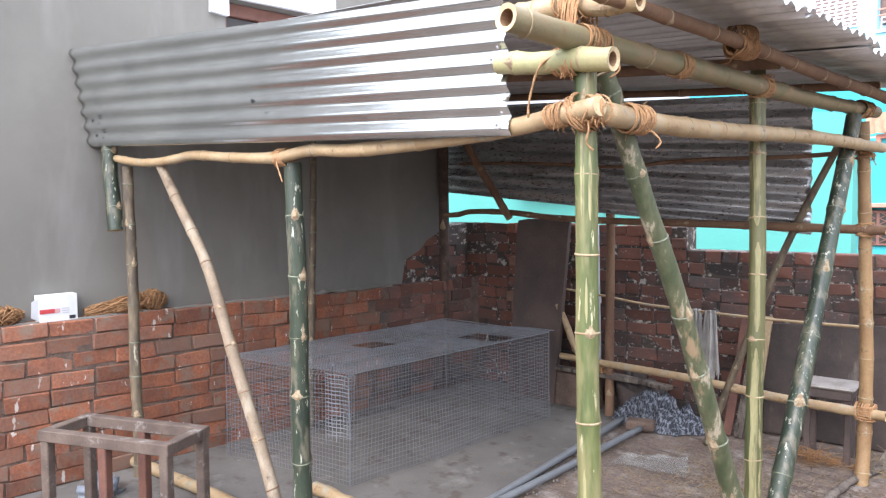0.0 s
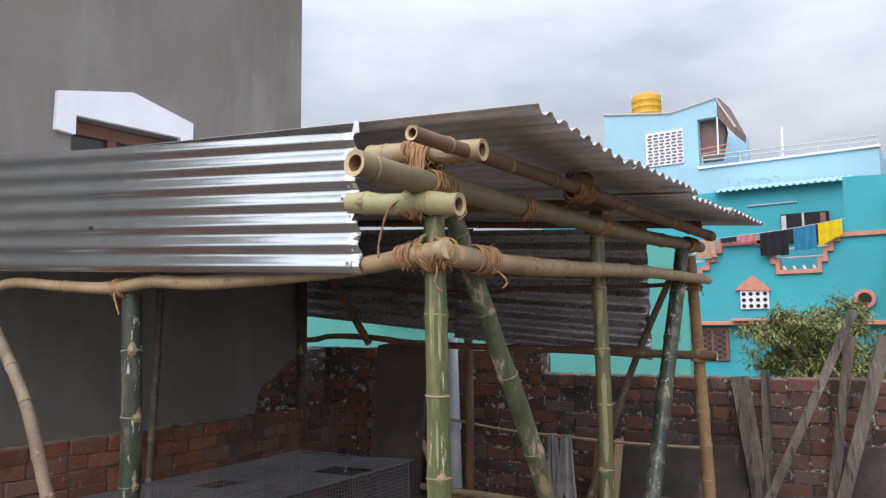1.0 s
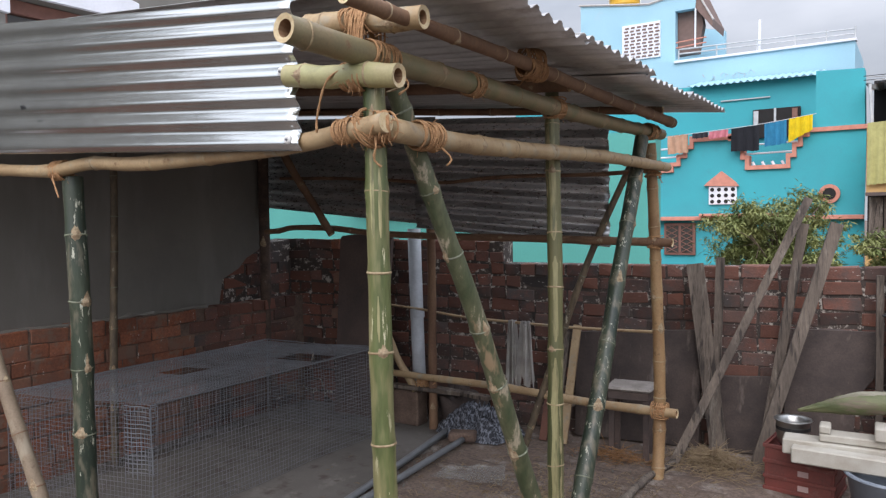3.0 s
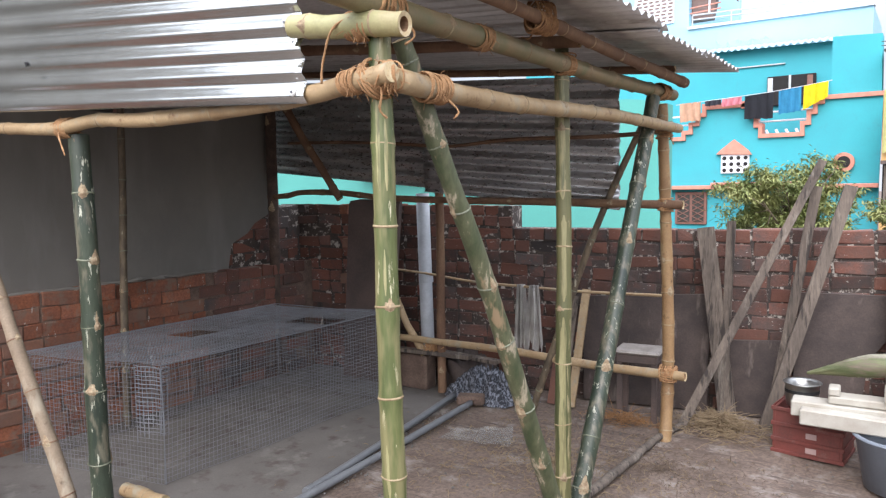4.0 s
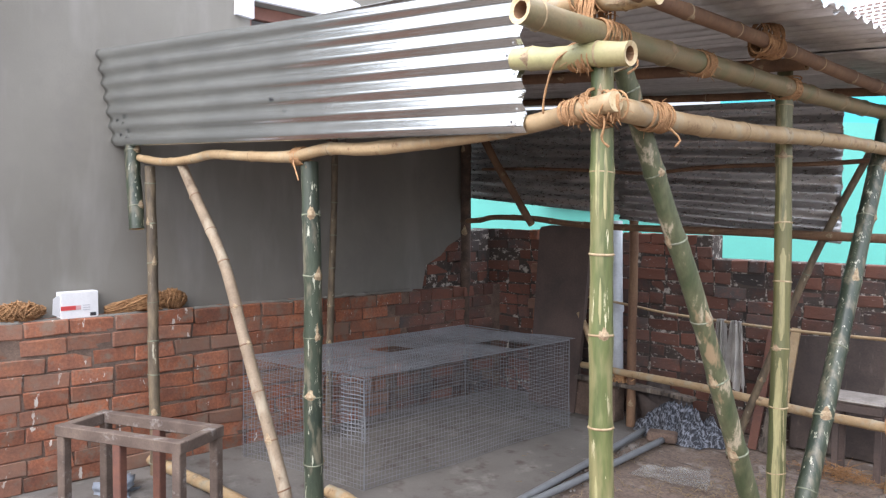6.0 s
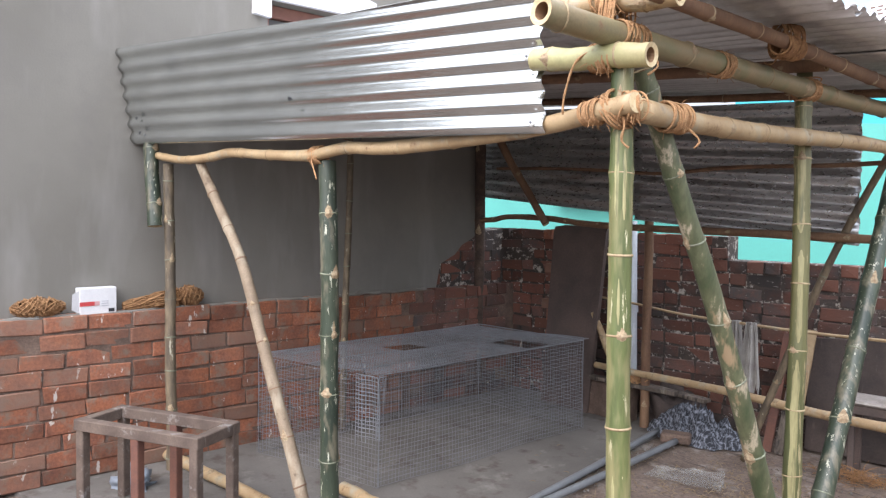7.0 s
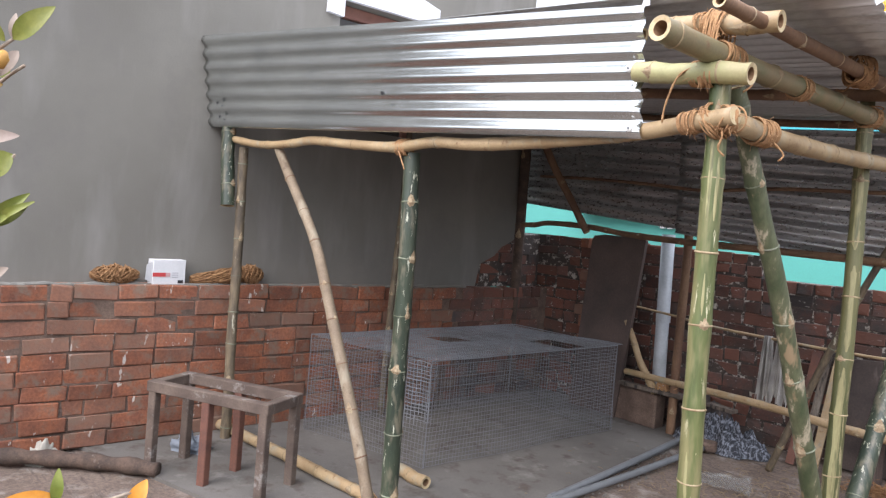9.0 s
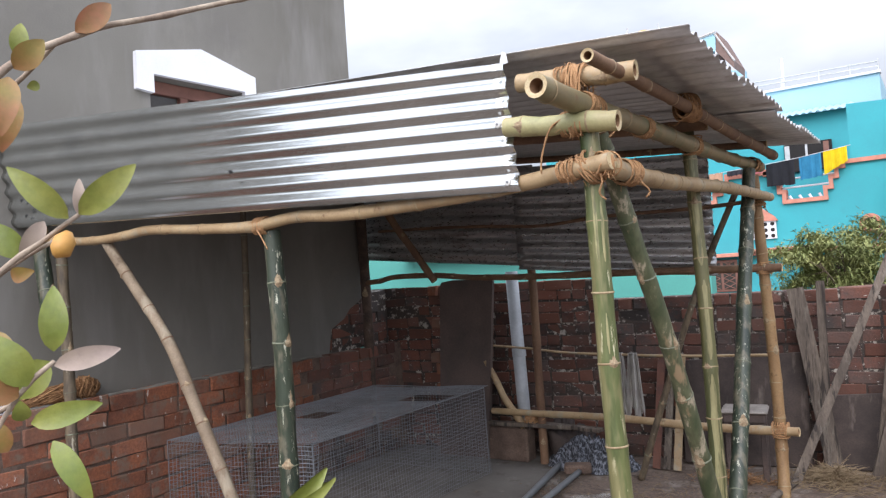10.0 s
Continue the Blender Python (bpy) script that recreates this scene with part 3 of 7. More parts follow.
def corrugated(name, label, c00, c10, c11, c01, waves, amp, mat, along_steps=24, phase=0.0, seed=0, ragged=0.0, thick=0.0012, group="corrugated sheets",
               sag=0.0):
    """A sheet between four corners whose waves run from the side c00-c10 to the side c01-c11; its ridges lie along c00-c10."""
    rng = random.Random(seed)
    a, b, c, d = (Vector(q) for q in (c00, c10, c11, c01))
    up = (b - a).cross(d - a).normalized()
    n_v = int(waves * 10)
    verts, faces = [], []
    dents = [(rng.random(), rng.random(), rng.uniform(-1, 1) * 0.006) for _ in range(10)]
    for j in range(n_v + 1):
        t = j / n_v
        cut = rng.uniform(-ragged, ragged)
        for i in range(along_steps + 1):
            s = i / along_steps
            ss = s + (cut if i == along_steps else 0)
            p = (a.lerp(b, ss)).lerp(d.lerp(c, ss), t)
            h = amp * math.cos(2 * math.pi * (t * waves + phase))
            h += sum(k * math.exp(-((s - x) / 0.09) ** 2 - ((t - y) / 0.14) ** 2) for x, y, k in dents)
            h -= sag * math.sin(math.pi * s)
            verts.append(p + up * h)
    w = along_steps + 1
    faces = [(j * w + i, j * w + i + 1, (j + 1) * w + i + 1, (j + 1) * w + i) for j in range(n_v) for i in range(along_steps)]
    k = len(verts)
    verts += [v - up * thick for v in verts]
    faces += [tuple(reversed([q + k for q in f])) for f in list(faces)]
    rim = [j * w for j in range(n_v + 1)] + [n_v * w + i for i in range(1, w)]
    rim += [j * w + along_steps for j in range(n_v - 1, -1, -1)] + [i for i in range(along_steps - 1, 0, -1)]
    faces += [(rim[i], rim[(i + 1) % len(rim)], rim[(i + 1) % len(rim)] + k, rim[i] + k) for i in range(len(rim))]
    sheet = thing(name, label, "metal sheet", group)
    mesh_part("sheet_metal", verts, faces, mat, sheet, smooth=False)
    for p in sheet.children[0].data.polygons:
        p.use_smooth = p.index < 2 * n_v * along_steps
    return sheet


def bricks(parent, origin, u, depth, length, courses, mat, course=0.086, brick=0.217, face=0.1, seed=1, keep=None, jut=0.006, joint=0.009, headers=0.12):
    """Courses of single bricks in running bond, a little uneven; alike bricks share a mesh."""
    rng = random.Random(seed)
    u, d = Vector(u).normalized(), Vector(depth).normalized()
    kinds = {}
    for half in (False, True):
        for k in range(8):
            bm = bmesh.new()
            ln = (brick / 2 if half else brick) - joint
            add_box(bm, (-ln / 2, 0, -(course - joint) / 2), (ln / 2, face, (course - joint) / 2), bevel=0.0045)
            skew = {c: Vector((rng.uniform(-1, 1) * 0.006, rng.uniform(-1, 1) * 0.004, rng.uniform(-1, 1) * 0.005)) for c in itertools.product((0, 1), repeat=3)}
            for v in bm.verts:
                v.co += skew[v.co.x > 0, v.co.y > face / 2, v.co.z > 0] + Vector((rng.uniform(-1, 1) * 0.003, rng.uniform(-1, 1) * 0.002, rng.uniform(-1, 1) * 0.003))
            bmesh.ops.recalc_face_normals(bm, faces=bm.faces)
            me = bpy.data.meshes.new("brick")
            bm.to_mesh(me)
            bm.free()
            me.materials.append(mat)
            kinds[half, k] = me
    turn = Matrix((u, -d, Vector((0, 0, 1)))).transposed().to_4x4()
    for row in range(courses):
        x = -rng.uniform(0.0, 0.04) - (brick / 2 if row % 2 else 0)
        while x < length:
            half = rng.random() < headers
            ln = brick / 2 if half else brick
            z = (row + 0.5) * course + 0.007 * math.sin(1.7 * x + row * 0.6) + rng.uniform(-0.004, 0.004)
            mid = x + ln / 2
            if mid > 0.02 and mid < length - 0.02 and (keep is None or keep(mid, z)):
                ob = new("brick", kinds[half, rng.randrange(8)])
                ob.parent = parent
                p = Vector(origin) + u * mid + Vector((0, 0, z)) - d * rng.uniform(-jut, jut)
                ob.matrix_basis = Matrix.Translation(p) @ turn @ pose(0, 0, 0, rng.uniform(-1.8, 1.8), rng.uniform(-2.4, 2.4), rng.uniform(-2, 2)) @ Matrix.Diagonal((rng.uniform(0.97, 1.03), 1, rng.uniform(0.97, 1.05), 1))
            x += ln


# ---- ground ----
def make_ground():
    xs = [-80, -40, -20, -10, -5, -2] + [-1 + 0.09 * i for i in range(72)] + [7, 10, 16, 30, 50, 80]
    ys = [-60, -30, -15, -8, -4] + [-2.4 + 0.09 * i for i in range(66)] + [5, 7, 10, 16, 25, 40, 60, 90, 140]
    verts = []
    for y in ys:
        for x in xs:
            inside = -1 < x < 5.6 and -2.4 < y < 3.6
            z = 0.0
            if inside:
                edge = 1.78 - 0.14 * max(0.0, y)
                soft = min(1.0, max(0.0, (x - edge) / 0.25))
                z = soft * (0.016 * noise.noise((x * 2.3, y * 2.3, 0)) + 0.008 * noise.noise((x * 9, y * 9, 3)))
                z += soft * 0.05 * math.exp(-((x - 3.15) / 0.38) ** 2 - ((y - 3.0) / 0.33) ** 2)
                z -= 0.012
            verts.append((x, y, z))
    w = len(xs)
    faces = [(j * w + i, j * w + i + 1, (j + 1) * w + i + 1, (j + 1) * w + i) for j in range(len(ys) - 1) for i in range(w - 1)]
    return tagged(mesh_part("ground", verts, faces, M_SOIL, smooth=True), "trodden brown soil with cement spills and grit", "ground", kind="structure")


make_ground()
bm = bmesh.new()
prism(bm, [(-0.05, -0.62), (0.25, -0.5), (0.55, -0.42), (0.95, -0.3), (1.3, -0.34), (1.62, -0.22), (1.7, 0.0), (1.76, 0.9), (1.69, 1.3), (1.6, 1.9), (1.46, 2.8), (1.45, 3.0), (-0.05, 3.0)],
      (0, 0, 0.006), (1, 0, 0), (0, 1, 0), (0, 0, -0.08))
tagged(part("floor", bm, M_CONCRETE), "smooth grey cement floor with stains under the shed", "floor", kind="structure")

# ---- plastered building with its window ----
wall_west = thing("wall_west", "tall grey cement-plastered building wall", "wall", kind="structure")
W_X = -0.1
bm = bmesh.new()
outer = [(-1.9, 0.0), (2.1, 0.0), (2.19, 0.84), (2.23, 1.03), (2.38, 1.1), (2.45, 1.17), (2.56, 1.22), (2.61, 1.26), (2.61, 4.4), (-1.9, 4.4)]
# the wall in pieces round the window opening
prism(bm, [(-1.9, 0.0), (0.81, 0.0), (0.81, 4.4), (-1.9, 4.4)], (W_X, 0, 0), (0, 1, 0), (0, 0, 1), (-0.25, 0, 0))
prism(bm, [(0.81, 2.72), (1.51, 2.72), (1.51, 4.4), (0.81, 4.4)], (W_X, 0, 0), (0, 1, 0), (0, 0, 1), (-0.25, 0, 0))
prism(bm, [(0.81, 0.0), (1.51, 0.0), (1.51, 1.9), (0.81, 1.9)], (W_X, 0, 0), (0, 1, 0), (0, 0, 1), (-0.25, 0, 0))
prism(bm, [(1.51, 0.0)] + outer[1:9] + [(1.51, 4.4)], (W_X, 0, 0), (0, 1, 0), (0, 0, 1), (-0.25, 0, 0))
add_box(bm, (-6, 2.36, 0), (W_X - 0.25, 2.61, 4.4))
add_box(bm, (-6, -1.9, 0), (W_X - 0.25, -1.65, 4.4))
add_box(bm, (-6, -1.65, 4.2), (W_X - 0.25, 2.36, 4.4))
add_box(bm, (-6.25, -1.9, 0), (-6, 2.61, 4.4))
part("plaster", bm, M_PLASTER, wall_west)

window_1 = thing("window_1", "red-brown framed window in a white painted gabled surround", "window", kind="structure")
bm = bmesh.new()
prism(bm, [(0.705, 2.61), (0.71, 2.835), (1.17, 2.94), (1.605, 2.835), (1.605, 2.2), (1.51, 2.2), (1.51, 2.722), (0.82, 2.715), (0.82, 2.6)],
      (W_X + 0.035, 0, 0), (0, 1, 0), (0, 0, 1), (-0.034, 0, 0))
part("surround", bm, M_WHITE, window_1, "white painted raised surround")
bm = bmesh.new()
for lo, hi in (((0.812, 2.64), (1.508, 2.718)), ((0.812, 1.91), (0.87, 2.64)), ((1.45, 1.91), (1.508, 2.64)), ((1.09, 1.91), (1.15, 2.64)),
               ((0.87, 2.46), (1.09, 2.49)), ((1.15, 2.46), (1.45, 2.49))):
    add_box(bm, (W_X - 0.16, lo[0], lo[1]), (W_X - 0.1, hi[0], hi[1]), bevel=0.004)
part("window_frame", bm, M_FRAME_RED, window_1)
for y0, y1 in ((0.872, 1.088), (1.152, 1.448)):
    box_part("pane", (W_X - 0.14, y0, 1.92), (W_X - 0.132, y1, 2.635), M_GLASS_DARK, window_1, bevel=0)

# ---- brick plinth along the building ----
plinth = thing("wall_plinth", "low red brick wall with a ledge along the plastered wall", "brick wall", kind="structure")
bm = bmesh.new()
add_box(bm, (-0.098, -1.9, 0.0), (-0.008, 2.95, 0.852))
part("mortar", bm, M_MORTAR, plinth)
corner_core = part("mortar", (lambda b: (prism(b, [(2.08, 0.852), (2.95, 0.852), (2.95, 1.3), (2.5, 1.25), (2.2, 1.02)], (-0.118, 0, 0), (0, 1, 0), (0, 0, 1), (-0.2, 0, 0)), b)[1])(bmesh.new()), M_MORTAR_OLD, plinth)

rng = random.Random(61)
path = [Vector((-0.03 + rng.uniform(-0.006, 0.006), -1.6 + 0.03 * k, 0.86 + 0.008 * noise.noise((k * 0.21, 0, 0)))) for k in range(122)]
v, f = tube(path, [max(0.003, 0.011 + 0.012 * noise.noise((k * 0.37, 3, 0))) for k in range(122)], 8)
mesh_part("cement_fillet", v, f, M_PLASTER, plinth, "ragged cement edge along the ledge")

# ---- back boundary wall ----
BACK_O, BACK_U = Vector((-0.35, 2.88, 0)), Vector((1, 0.165, 0)).normalized()
BACK_D = Vector((-BACK_U.y, BACK_U.x, 0))
wall_north = thing("wall_north", "old dark brick boundary wall with white mortar smears", "brick wall", kind="structure")
bm = bmesh.new()
L_STEP = 2.04
prism(bm, [(0, 0), (8.0, 0), (8.0, 1.124), (L_STEP, 1.124), (L_STEP, 1.28), (0, 1.28)], BACK_O + BACK_D * 0.008, BACK_U, (0, 0, 1), BACK_D * 0.2)
part("mortar", bm, M_MORTAR_OLD, wall_north)

# ---- plain walls added out of sight to close the yard and cut low skylight ----
for name, lo, hi in (("wall_south", (-6.25, -4.2, 0.0), (6.6, -4.0, 1.2)), ("wall_east", (6.4, -4.0, 0.0), (6.6, 4.0, 1.3))):
    bm = bmesh.new()
    add_box(bm, lo, hi)
    tagged(part(name, bm, M_PLASTER), "unseen plain grey wall added to cut low skylight", "wall", kind="structure")

# ---- bamboo frame ----
G, D, T, C = (M_BAMBOO_G, M_NODE), (M_BAMBOO_D, M_NODE_D), (M_BAMBOO_T, M_NODE), (M_BAMBOO_C, M_NODE)
B, K, YL = (M_BAMBOO_B, M_BAMBOO_B), (M_BAMBOO_K, M_NODE_D), (M_BAMBOO_Y, M_NODE)
bamboo("bamboo_post", "green bamboo corner post with pale peeled streaks standing on soil", [(2.94, 0.272, -0.03), (2.92, 0.268, 1.1), (2.91, 0.267, 1.79)], 0.033, 0.029, *G, spacing=0.21, scars=0.75, strips=((0.36, 0.43, (0.3, -1.5), 0.16), (0.64, 0.72, (0.9, -1.5), 0.13), (0.79, 0.93, (0.35, -1.5), 0.22), (0.8, 0.9, (1.5, -1.2), 0.18)))
bamboo("bamboo_brace", "green leaning bamboo brace with peeled patches at its nodes", [(3.0, 1.25, -0.03), (2.951, 0.728, 1.078), (2.93, 0.545, 1.432), (2.9, 0.37, 1.8)], 0.034, 0.027, M_BAMBOO_O, M_NODE_D, spacing=0.25, scars=0.6)
bamboo("bamboo_post", "half-peeled yellow bamboo post between dark green stripes", [(2.915, 1.345, -0.03), (2.905, 1.365, 0.9), (2.88, 1.405, 1.96)], 0.032, 0.027, *YL, spacing=0.22, scars=0.7, strips=((0.0, 0.47, (1.1, -2.7), 0.52), (0.5, 0.68, (1.3, -2.7), 0.4), (0.71, 0.97, (0.9, -2.7), 0.55)))
bamboo("bamboo_brace", "dark green leaning bamboo prop", [(2.91, 1.43, -0.03), (2.912, 1.69, 0.48), (2.912, 1.975, 1.0), (2.91, 2.4, 1.84)], 0.038, 0.034, *D, spacing=0.27, scars=0.8)
bamboo("bamboo_post", "orange-brown bamboo post with rope at its rails", [(2.9, 2.69, -0.03), (2.892, 2.75, 0.37), (2.89, 2.7, 1.2), (2.89, 2.6, 1.83)], 0.034, 0.028, M_BAMBOO_W, M_NODE, spacing=0.2, scars=0.4)
bamboo("bamboo_post", "dark green bamboo post with pale scars at its nodes", [(1.57, 0.235, -0.03), (1.562, 0.236, 0.7), (1.568, 0.23, 1.21), (1.546, 0.232, 1.615)], 0.038, 0.035, *D, spacing=0.265, scars=0.9)
bamboo("pole_brace", "crooked tan wooden pole leaning in the front opening", [(1.5, 0.21, -0.02), (1.372, 0.2, 0.288), (1.2, 0.185, 0.658), (1.02, 0.17, 0.98), (0.997, 0.168, 1.025), (0.85, 0.155, 1.258), (0.517, 0.13, 1.655)], 0.028, 0.024, M_POLE, M_BAMBOO_B, spacing=0.21, hollow=False, nodes=True, bend=0.011, scars=0.5)
bamboo("bamboo_post", "mottled brown bamboo post beside the plastered wall", [(0.15, 0.113, -0.02), (0.155, 0.113, 0.44), (0.135, 0.112, 1.66)], 0.029, 0.026, *K, spacing=0.22, scars=0.5)
bamboo("bamboo_stub", "short dark green bamboo piece hanging below the sheet", [(0.13, 0.041, 1.327), (0.06, 0.05, 1.764), (0.04, 0.05, 2.1)], 0.038, 0.038, *D, spacing=0.3)
bamboo("bamboo_post", "thin mottled bamboo upright standing at the plastered wall", [(0.1, 1.235, -0.02), (0.1, 1.253, 0.62), (0.1, 1.288, 1.75), (0.1, 1.295, 2.18)], 0.023, 0.02, *K, spacing=0.24)
bamboo("bamboo_post", "dark soot-brown corner post between the two walls", [(-0.02, 2.55, -0.02), (-0.03, 2.57, 1.1), (-0.06, 2.6, 2.15)], 0.038, 0.04, M_BARK_OLD, M_BARK_OLD, spacing=0.3)
bamboo("wooden_post", "old brown wooden post before the boundary wall", [(1.315, 2.83, -0.02), (1.325, 2.82, 0.7), (1.335, 2.79, 1.4), (1.34, 2.75, 2.05)], 0.03, 0.028, *B, spacing=0.35, hollow=False)
bamboo("bamboo_rail", "crooked tan pole along the front under the sheet", [(0.1, 0.07, 1.703), (0.33, 0.09, 1.672), (0.51, 0.103, 1.665), (0.7, 0.12, 1.672), (0.88, 0.135, 1.682), (1.2, 0.162, 1.656), (1.5, 0.189, 1.637), (1.72, 0.206, 1.651), (1.95, 0.223, 1.637), (2.3, 0.25, 1.645), (2.67, 0.252, 1.664), (2.85, 0.222, 1.676), (2.995, 0.205, 1.686)], 0.0195, 0.026, *T, spacing=0.26, scars=0.3, hollow=False)
bamboo("bamboo_rail", "tan bamboo rail tied along the side of the shed", [(2.968, 0.258, 1.676), (2.955, 0.6, 1.672), (2.945, 1.3, 1.69), (2.955, 2.06, 1.704), (2.95, 2.7, 1.706)], 0.03, 0.024, *T, spacing=0.27, scars=0.4, hollow=False)
bamboo("bamboo_rafter", "thick olive-tan bamboo rafter along the open side", [(2.895, -0.03, 1.88), (2.9, 0.215, 1.873), (2.9, 0.775, 1.87), (2.9, 1.42, 1.868), (2.9, 2.76, 1.89)], 0.034, 0.03, M_BAMBOO_R, M_NODE, spacing=0.25, scars=0.6)
bamboo("bamboo_stub", "short fresh cut bamboo crosspiece tied under the rafter", [(2.66, 0.21, 1.838), (3.014, 0.238, 1.802)], 0.03, 0.03, *C, spacing=0.2, scars=0.6)
bamboo("bamboo_stub", "short tan bamboo crosspiece tied over the rafter", [(2.69, 0.262, 1.98), (3.06, 0.282, 1.946)], 0.029, 0.029, *T, spacing=0.22)
bamboo("bamboo_rafter", "brown bamboo rafter under the eave", [(3.02, 0.03, 1.945), (3.02, 0.8, 1.943), (3.01, 1.6, 1.935), (3.0, 2.62, 1.93)], 0.019, 0.026, M_BAMBOO_B, M_BAMBOO_T, spacing=0.3)
bamboo("bamboo_purlin", "brown bamboo purlin under the roof sheets", [(-0.08, 2.44, 2.243), (1.5, 2.46, 2.106), (3.0, 2.45, 1.975)], 0.022, 0.02, M_BAMBOO_B, M_BAMBOO_T, spacing=0.32)
bamboo("bamboo_purlin", "old brown purlin under the roof sheets", [(-0.08, 1.36, 2.22), (1.5, 1.37, 2.08), (2.97, 1.37, 1.945)], 0.025, 0.023, *B, spacing=0.32)
bamboo("bamboo_purlin", "brown pole under the front edge of the roof", [(-0.08, 0.33, 2.22), (1.5, 0.33, 2.08), (2.6, 0.32, 1.985)], 0.024, 0.022, *B, spacing=0.32)
bamboo("bamboo_rail", "crooked dark rail above the boundary wall", [(-0.06, 2.56, 1.362), (0.12, 2.58, 1.37), (0.25, 2.6, 1.392), (0.62, 2.62, 1.385), (1.0, 2.66, 1.352), (1.9, 2.65, 1.325), (2.99, 2.66, 1.303)], 0.02, 0.024, *B, spacing=0.3, scars=0.7)
bamboo("thin_pole", "thin dark brown batten across the back sheet", [(0.1, 2.625, 1.76), (1.07, 2.63, 1.715), (1.53, 2.635, 1.681), (1.94, 2.635, 1.69), (2.5, 2.64, 1.68), (2.87, 2.635, 1.69)], 0.011, 0.012, *B, spacing=0.4, hollow=False, nodes=False, bend=0.008)
bamboo("wooden_brace", "brown pole slanting under the back roof", [(0.2, 2.45, 2.08), (0.4, 2.52, 1.72), (0.64, 2.58, 1.345)], 0.03, 0.026, *B, spacing=0.3, hollow=False)
bamboo("bamboo_rail", "tan low rail tied between the back posts", [(0.93, 2.8, 0.362), (1.7, 2.78, 0.37), (2.4, 2.75, 0.36), (3.0, 2.712, 0.372)], 0.022, 0.026, *T, spacing=0.28)
bamboo("thin_pole", "thin pale stick before the boundary wall", [(0.88, 2.87, 0.835), (1.2, 2.88, 0.815), (1.6, 2.9, 0.775), (2.2, 2.92, 0.765), (2.84, 2.92, 0.775)], 0.008, 0.009, *T, spacing=0.3, hollow=False, nodes=False)
bamboo("wooden_brace", "short tan stick slanting down to the low rail", [(0.9, 2.8, 0.73), (1.03, 2.815, 0.47), (1.17, 2.83, 0.25)], 0.02, 0.028, *T, spacing=0.3, hollow=False)
bamboo("wooden_brace", "thin dark prop slanting behind the posts", [(2.04, 2.76, -0.01), (2.44, 2.7, 1.05), (2.78, 2.66, 1.76)], 0.022, 0.018, *K, spacing=0.35, hollow=False)
bamboo("bamboo_pole", "tan bamboo lying on the cement floor", [(-0.0, 0.145, 0.04), (0.6, 0.22, 0.04), (1.33, 0.31, 0.035)], 0.03, 0.028, *T, spacing=0.26, group="poles on the floor")
bamboo("bamboo_pole", "tan bamboo with a sawn end lying on the cement floor", [(1.03, 0.645, 0.038), (1.18, 0.65, 0.038), (1.315, 0.657, 0.038)], 0.032, 0.032, *T, spacing=0.3, group="poles on the floor")

# ---- roof and cladding sheets ----
front = corrugated("corrugated_sheet", "bright galvanised corrugated sheet hung across the shed front", (-0.1, 0.0, 1.772), (2.69, 0.222, 1.636), (2.655, 0.235, 2.05), (-0.1, -0.08, 2.28), 6.75, 0.0086, M_ZINC, along_steps=60, phase=0.6, seed=4, ragged=0.0003)
for s, t, r, mat in ((0.988, 0.075, 0.012, M_WASHER), (0.985, 0.52, 0.012, M_WASHER), (0.565, 0.36, 0.0, M_BLACK), (0.055, 0.12, 0.0, M_BLACK), (0.05, 0.27, 0.0, M_BLACK)):
    a = Vector((-0.1, 0.0, 1.772)).lerp(Vector((2.69, 0.222, 1.636)), s)
    b = Vector((-0.1, -0.08, 2.28)).lerp(Vector((2.655, 0.235, 2.05)), s)
    p = a.lerp(b, t)
    out = Vector((0.08, -1, -0.02)).normalized()
    if r:
        v, f = tube([p + out * 0.004, p + out * 0.013, p + out * 0.016], [r, r, r * 0.7], 14)
        w = mesh_part("washer", v, f, mat, front, smooth=False)
        v, f = tube([p + out * 0.016, p + out * 0.02], [0.004, 0.003], 8)
        mesh_part("screw", v, f, M_WIRE, w)
    else:
        v, f = tube([p + out * 0.006, p + out * 0.012, p + out * 0.013 + Vector((0.002, 0, -0.012))], [0.006, 0.006, 0.003], 6)
        mesh_part("nail", v, f, mat, front)
bm = bmesh.new()
prism(bm, [(0.0, 0.0), (0.03, 0.0), (0.022, 0.035), (0.008, 0.042)], (2.64, 0.236, 2.045), (1, 0.05, 0), (0, 0.12, 1), (0, 0.0015, 0))
part("bent_corner", bm, M_ZINC_OLD, front, "upturned corner of the sheet")
settle(front)


def roof_z(x):
    return 2.262 - 0.081 * (x + 0.1)


for k, (y0, y1, lift, x_end) in enumerate(((0.29, 0.98, 0.0, 3.215), (0.9, 1.62, 0.012, 3.225), (1.54, 2.26, 0.0, 3.205), (2.18, 2.88, 0.012, 3.21))):
    x_start, y_left = -0.09, 0.05 if k == 0 else y0
    s = corrugated("roof_sheet", "dull galvanised corrugated roof sheet over the shed", (x_start, y_left, roof_z(x_start) + lift), (x_end, y0, roof_z(x_end) + lift + (0.04 if k == 0 else 0.0)),
                   (x_end, y1, roof_z(x_end) + lift - 0.004), (x_start, y1, roof_z(x_start) + lift), (y1 - y0) / 0.076, 0.0095, M_ZINC_LIT, along_steps=30, phase=0.15 * k, seed=20 + k, ragged=0.0008, group="roof sheets")
    settle(s)
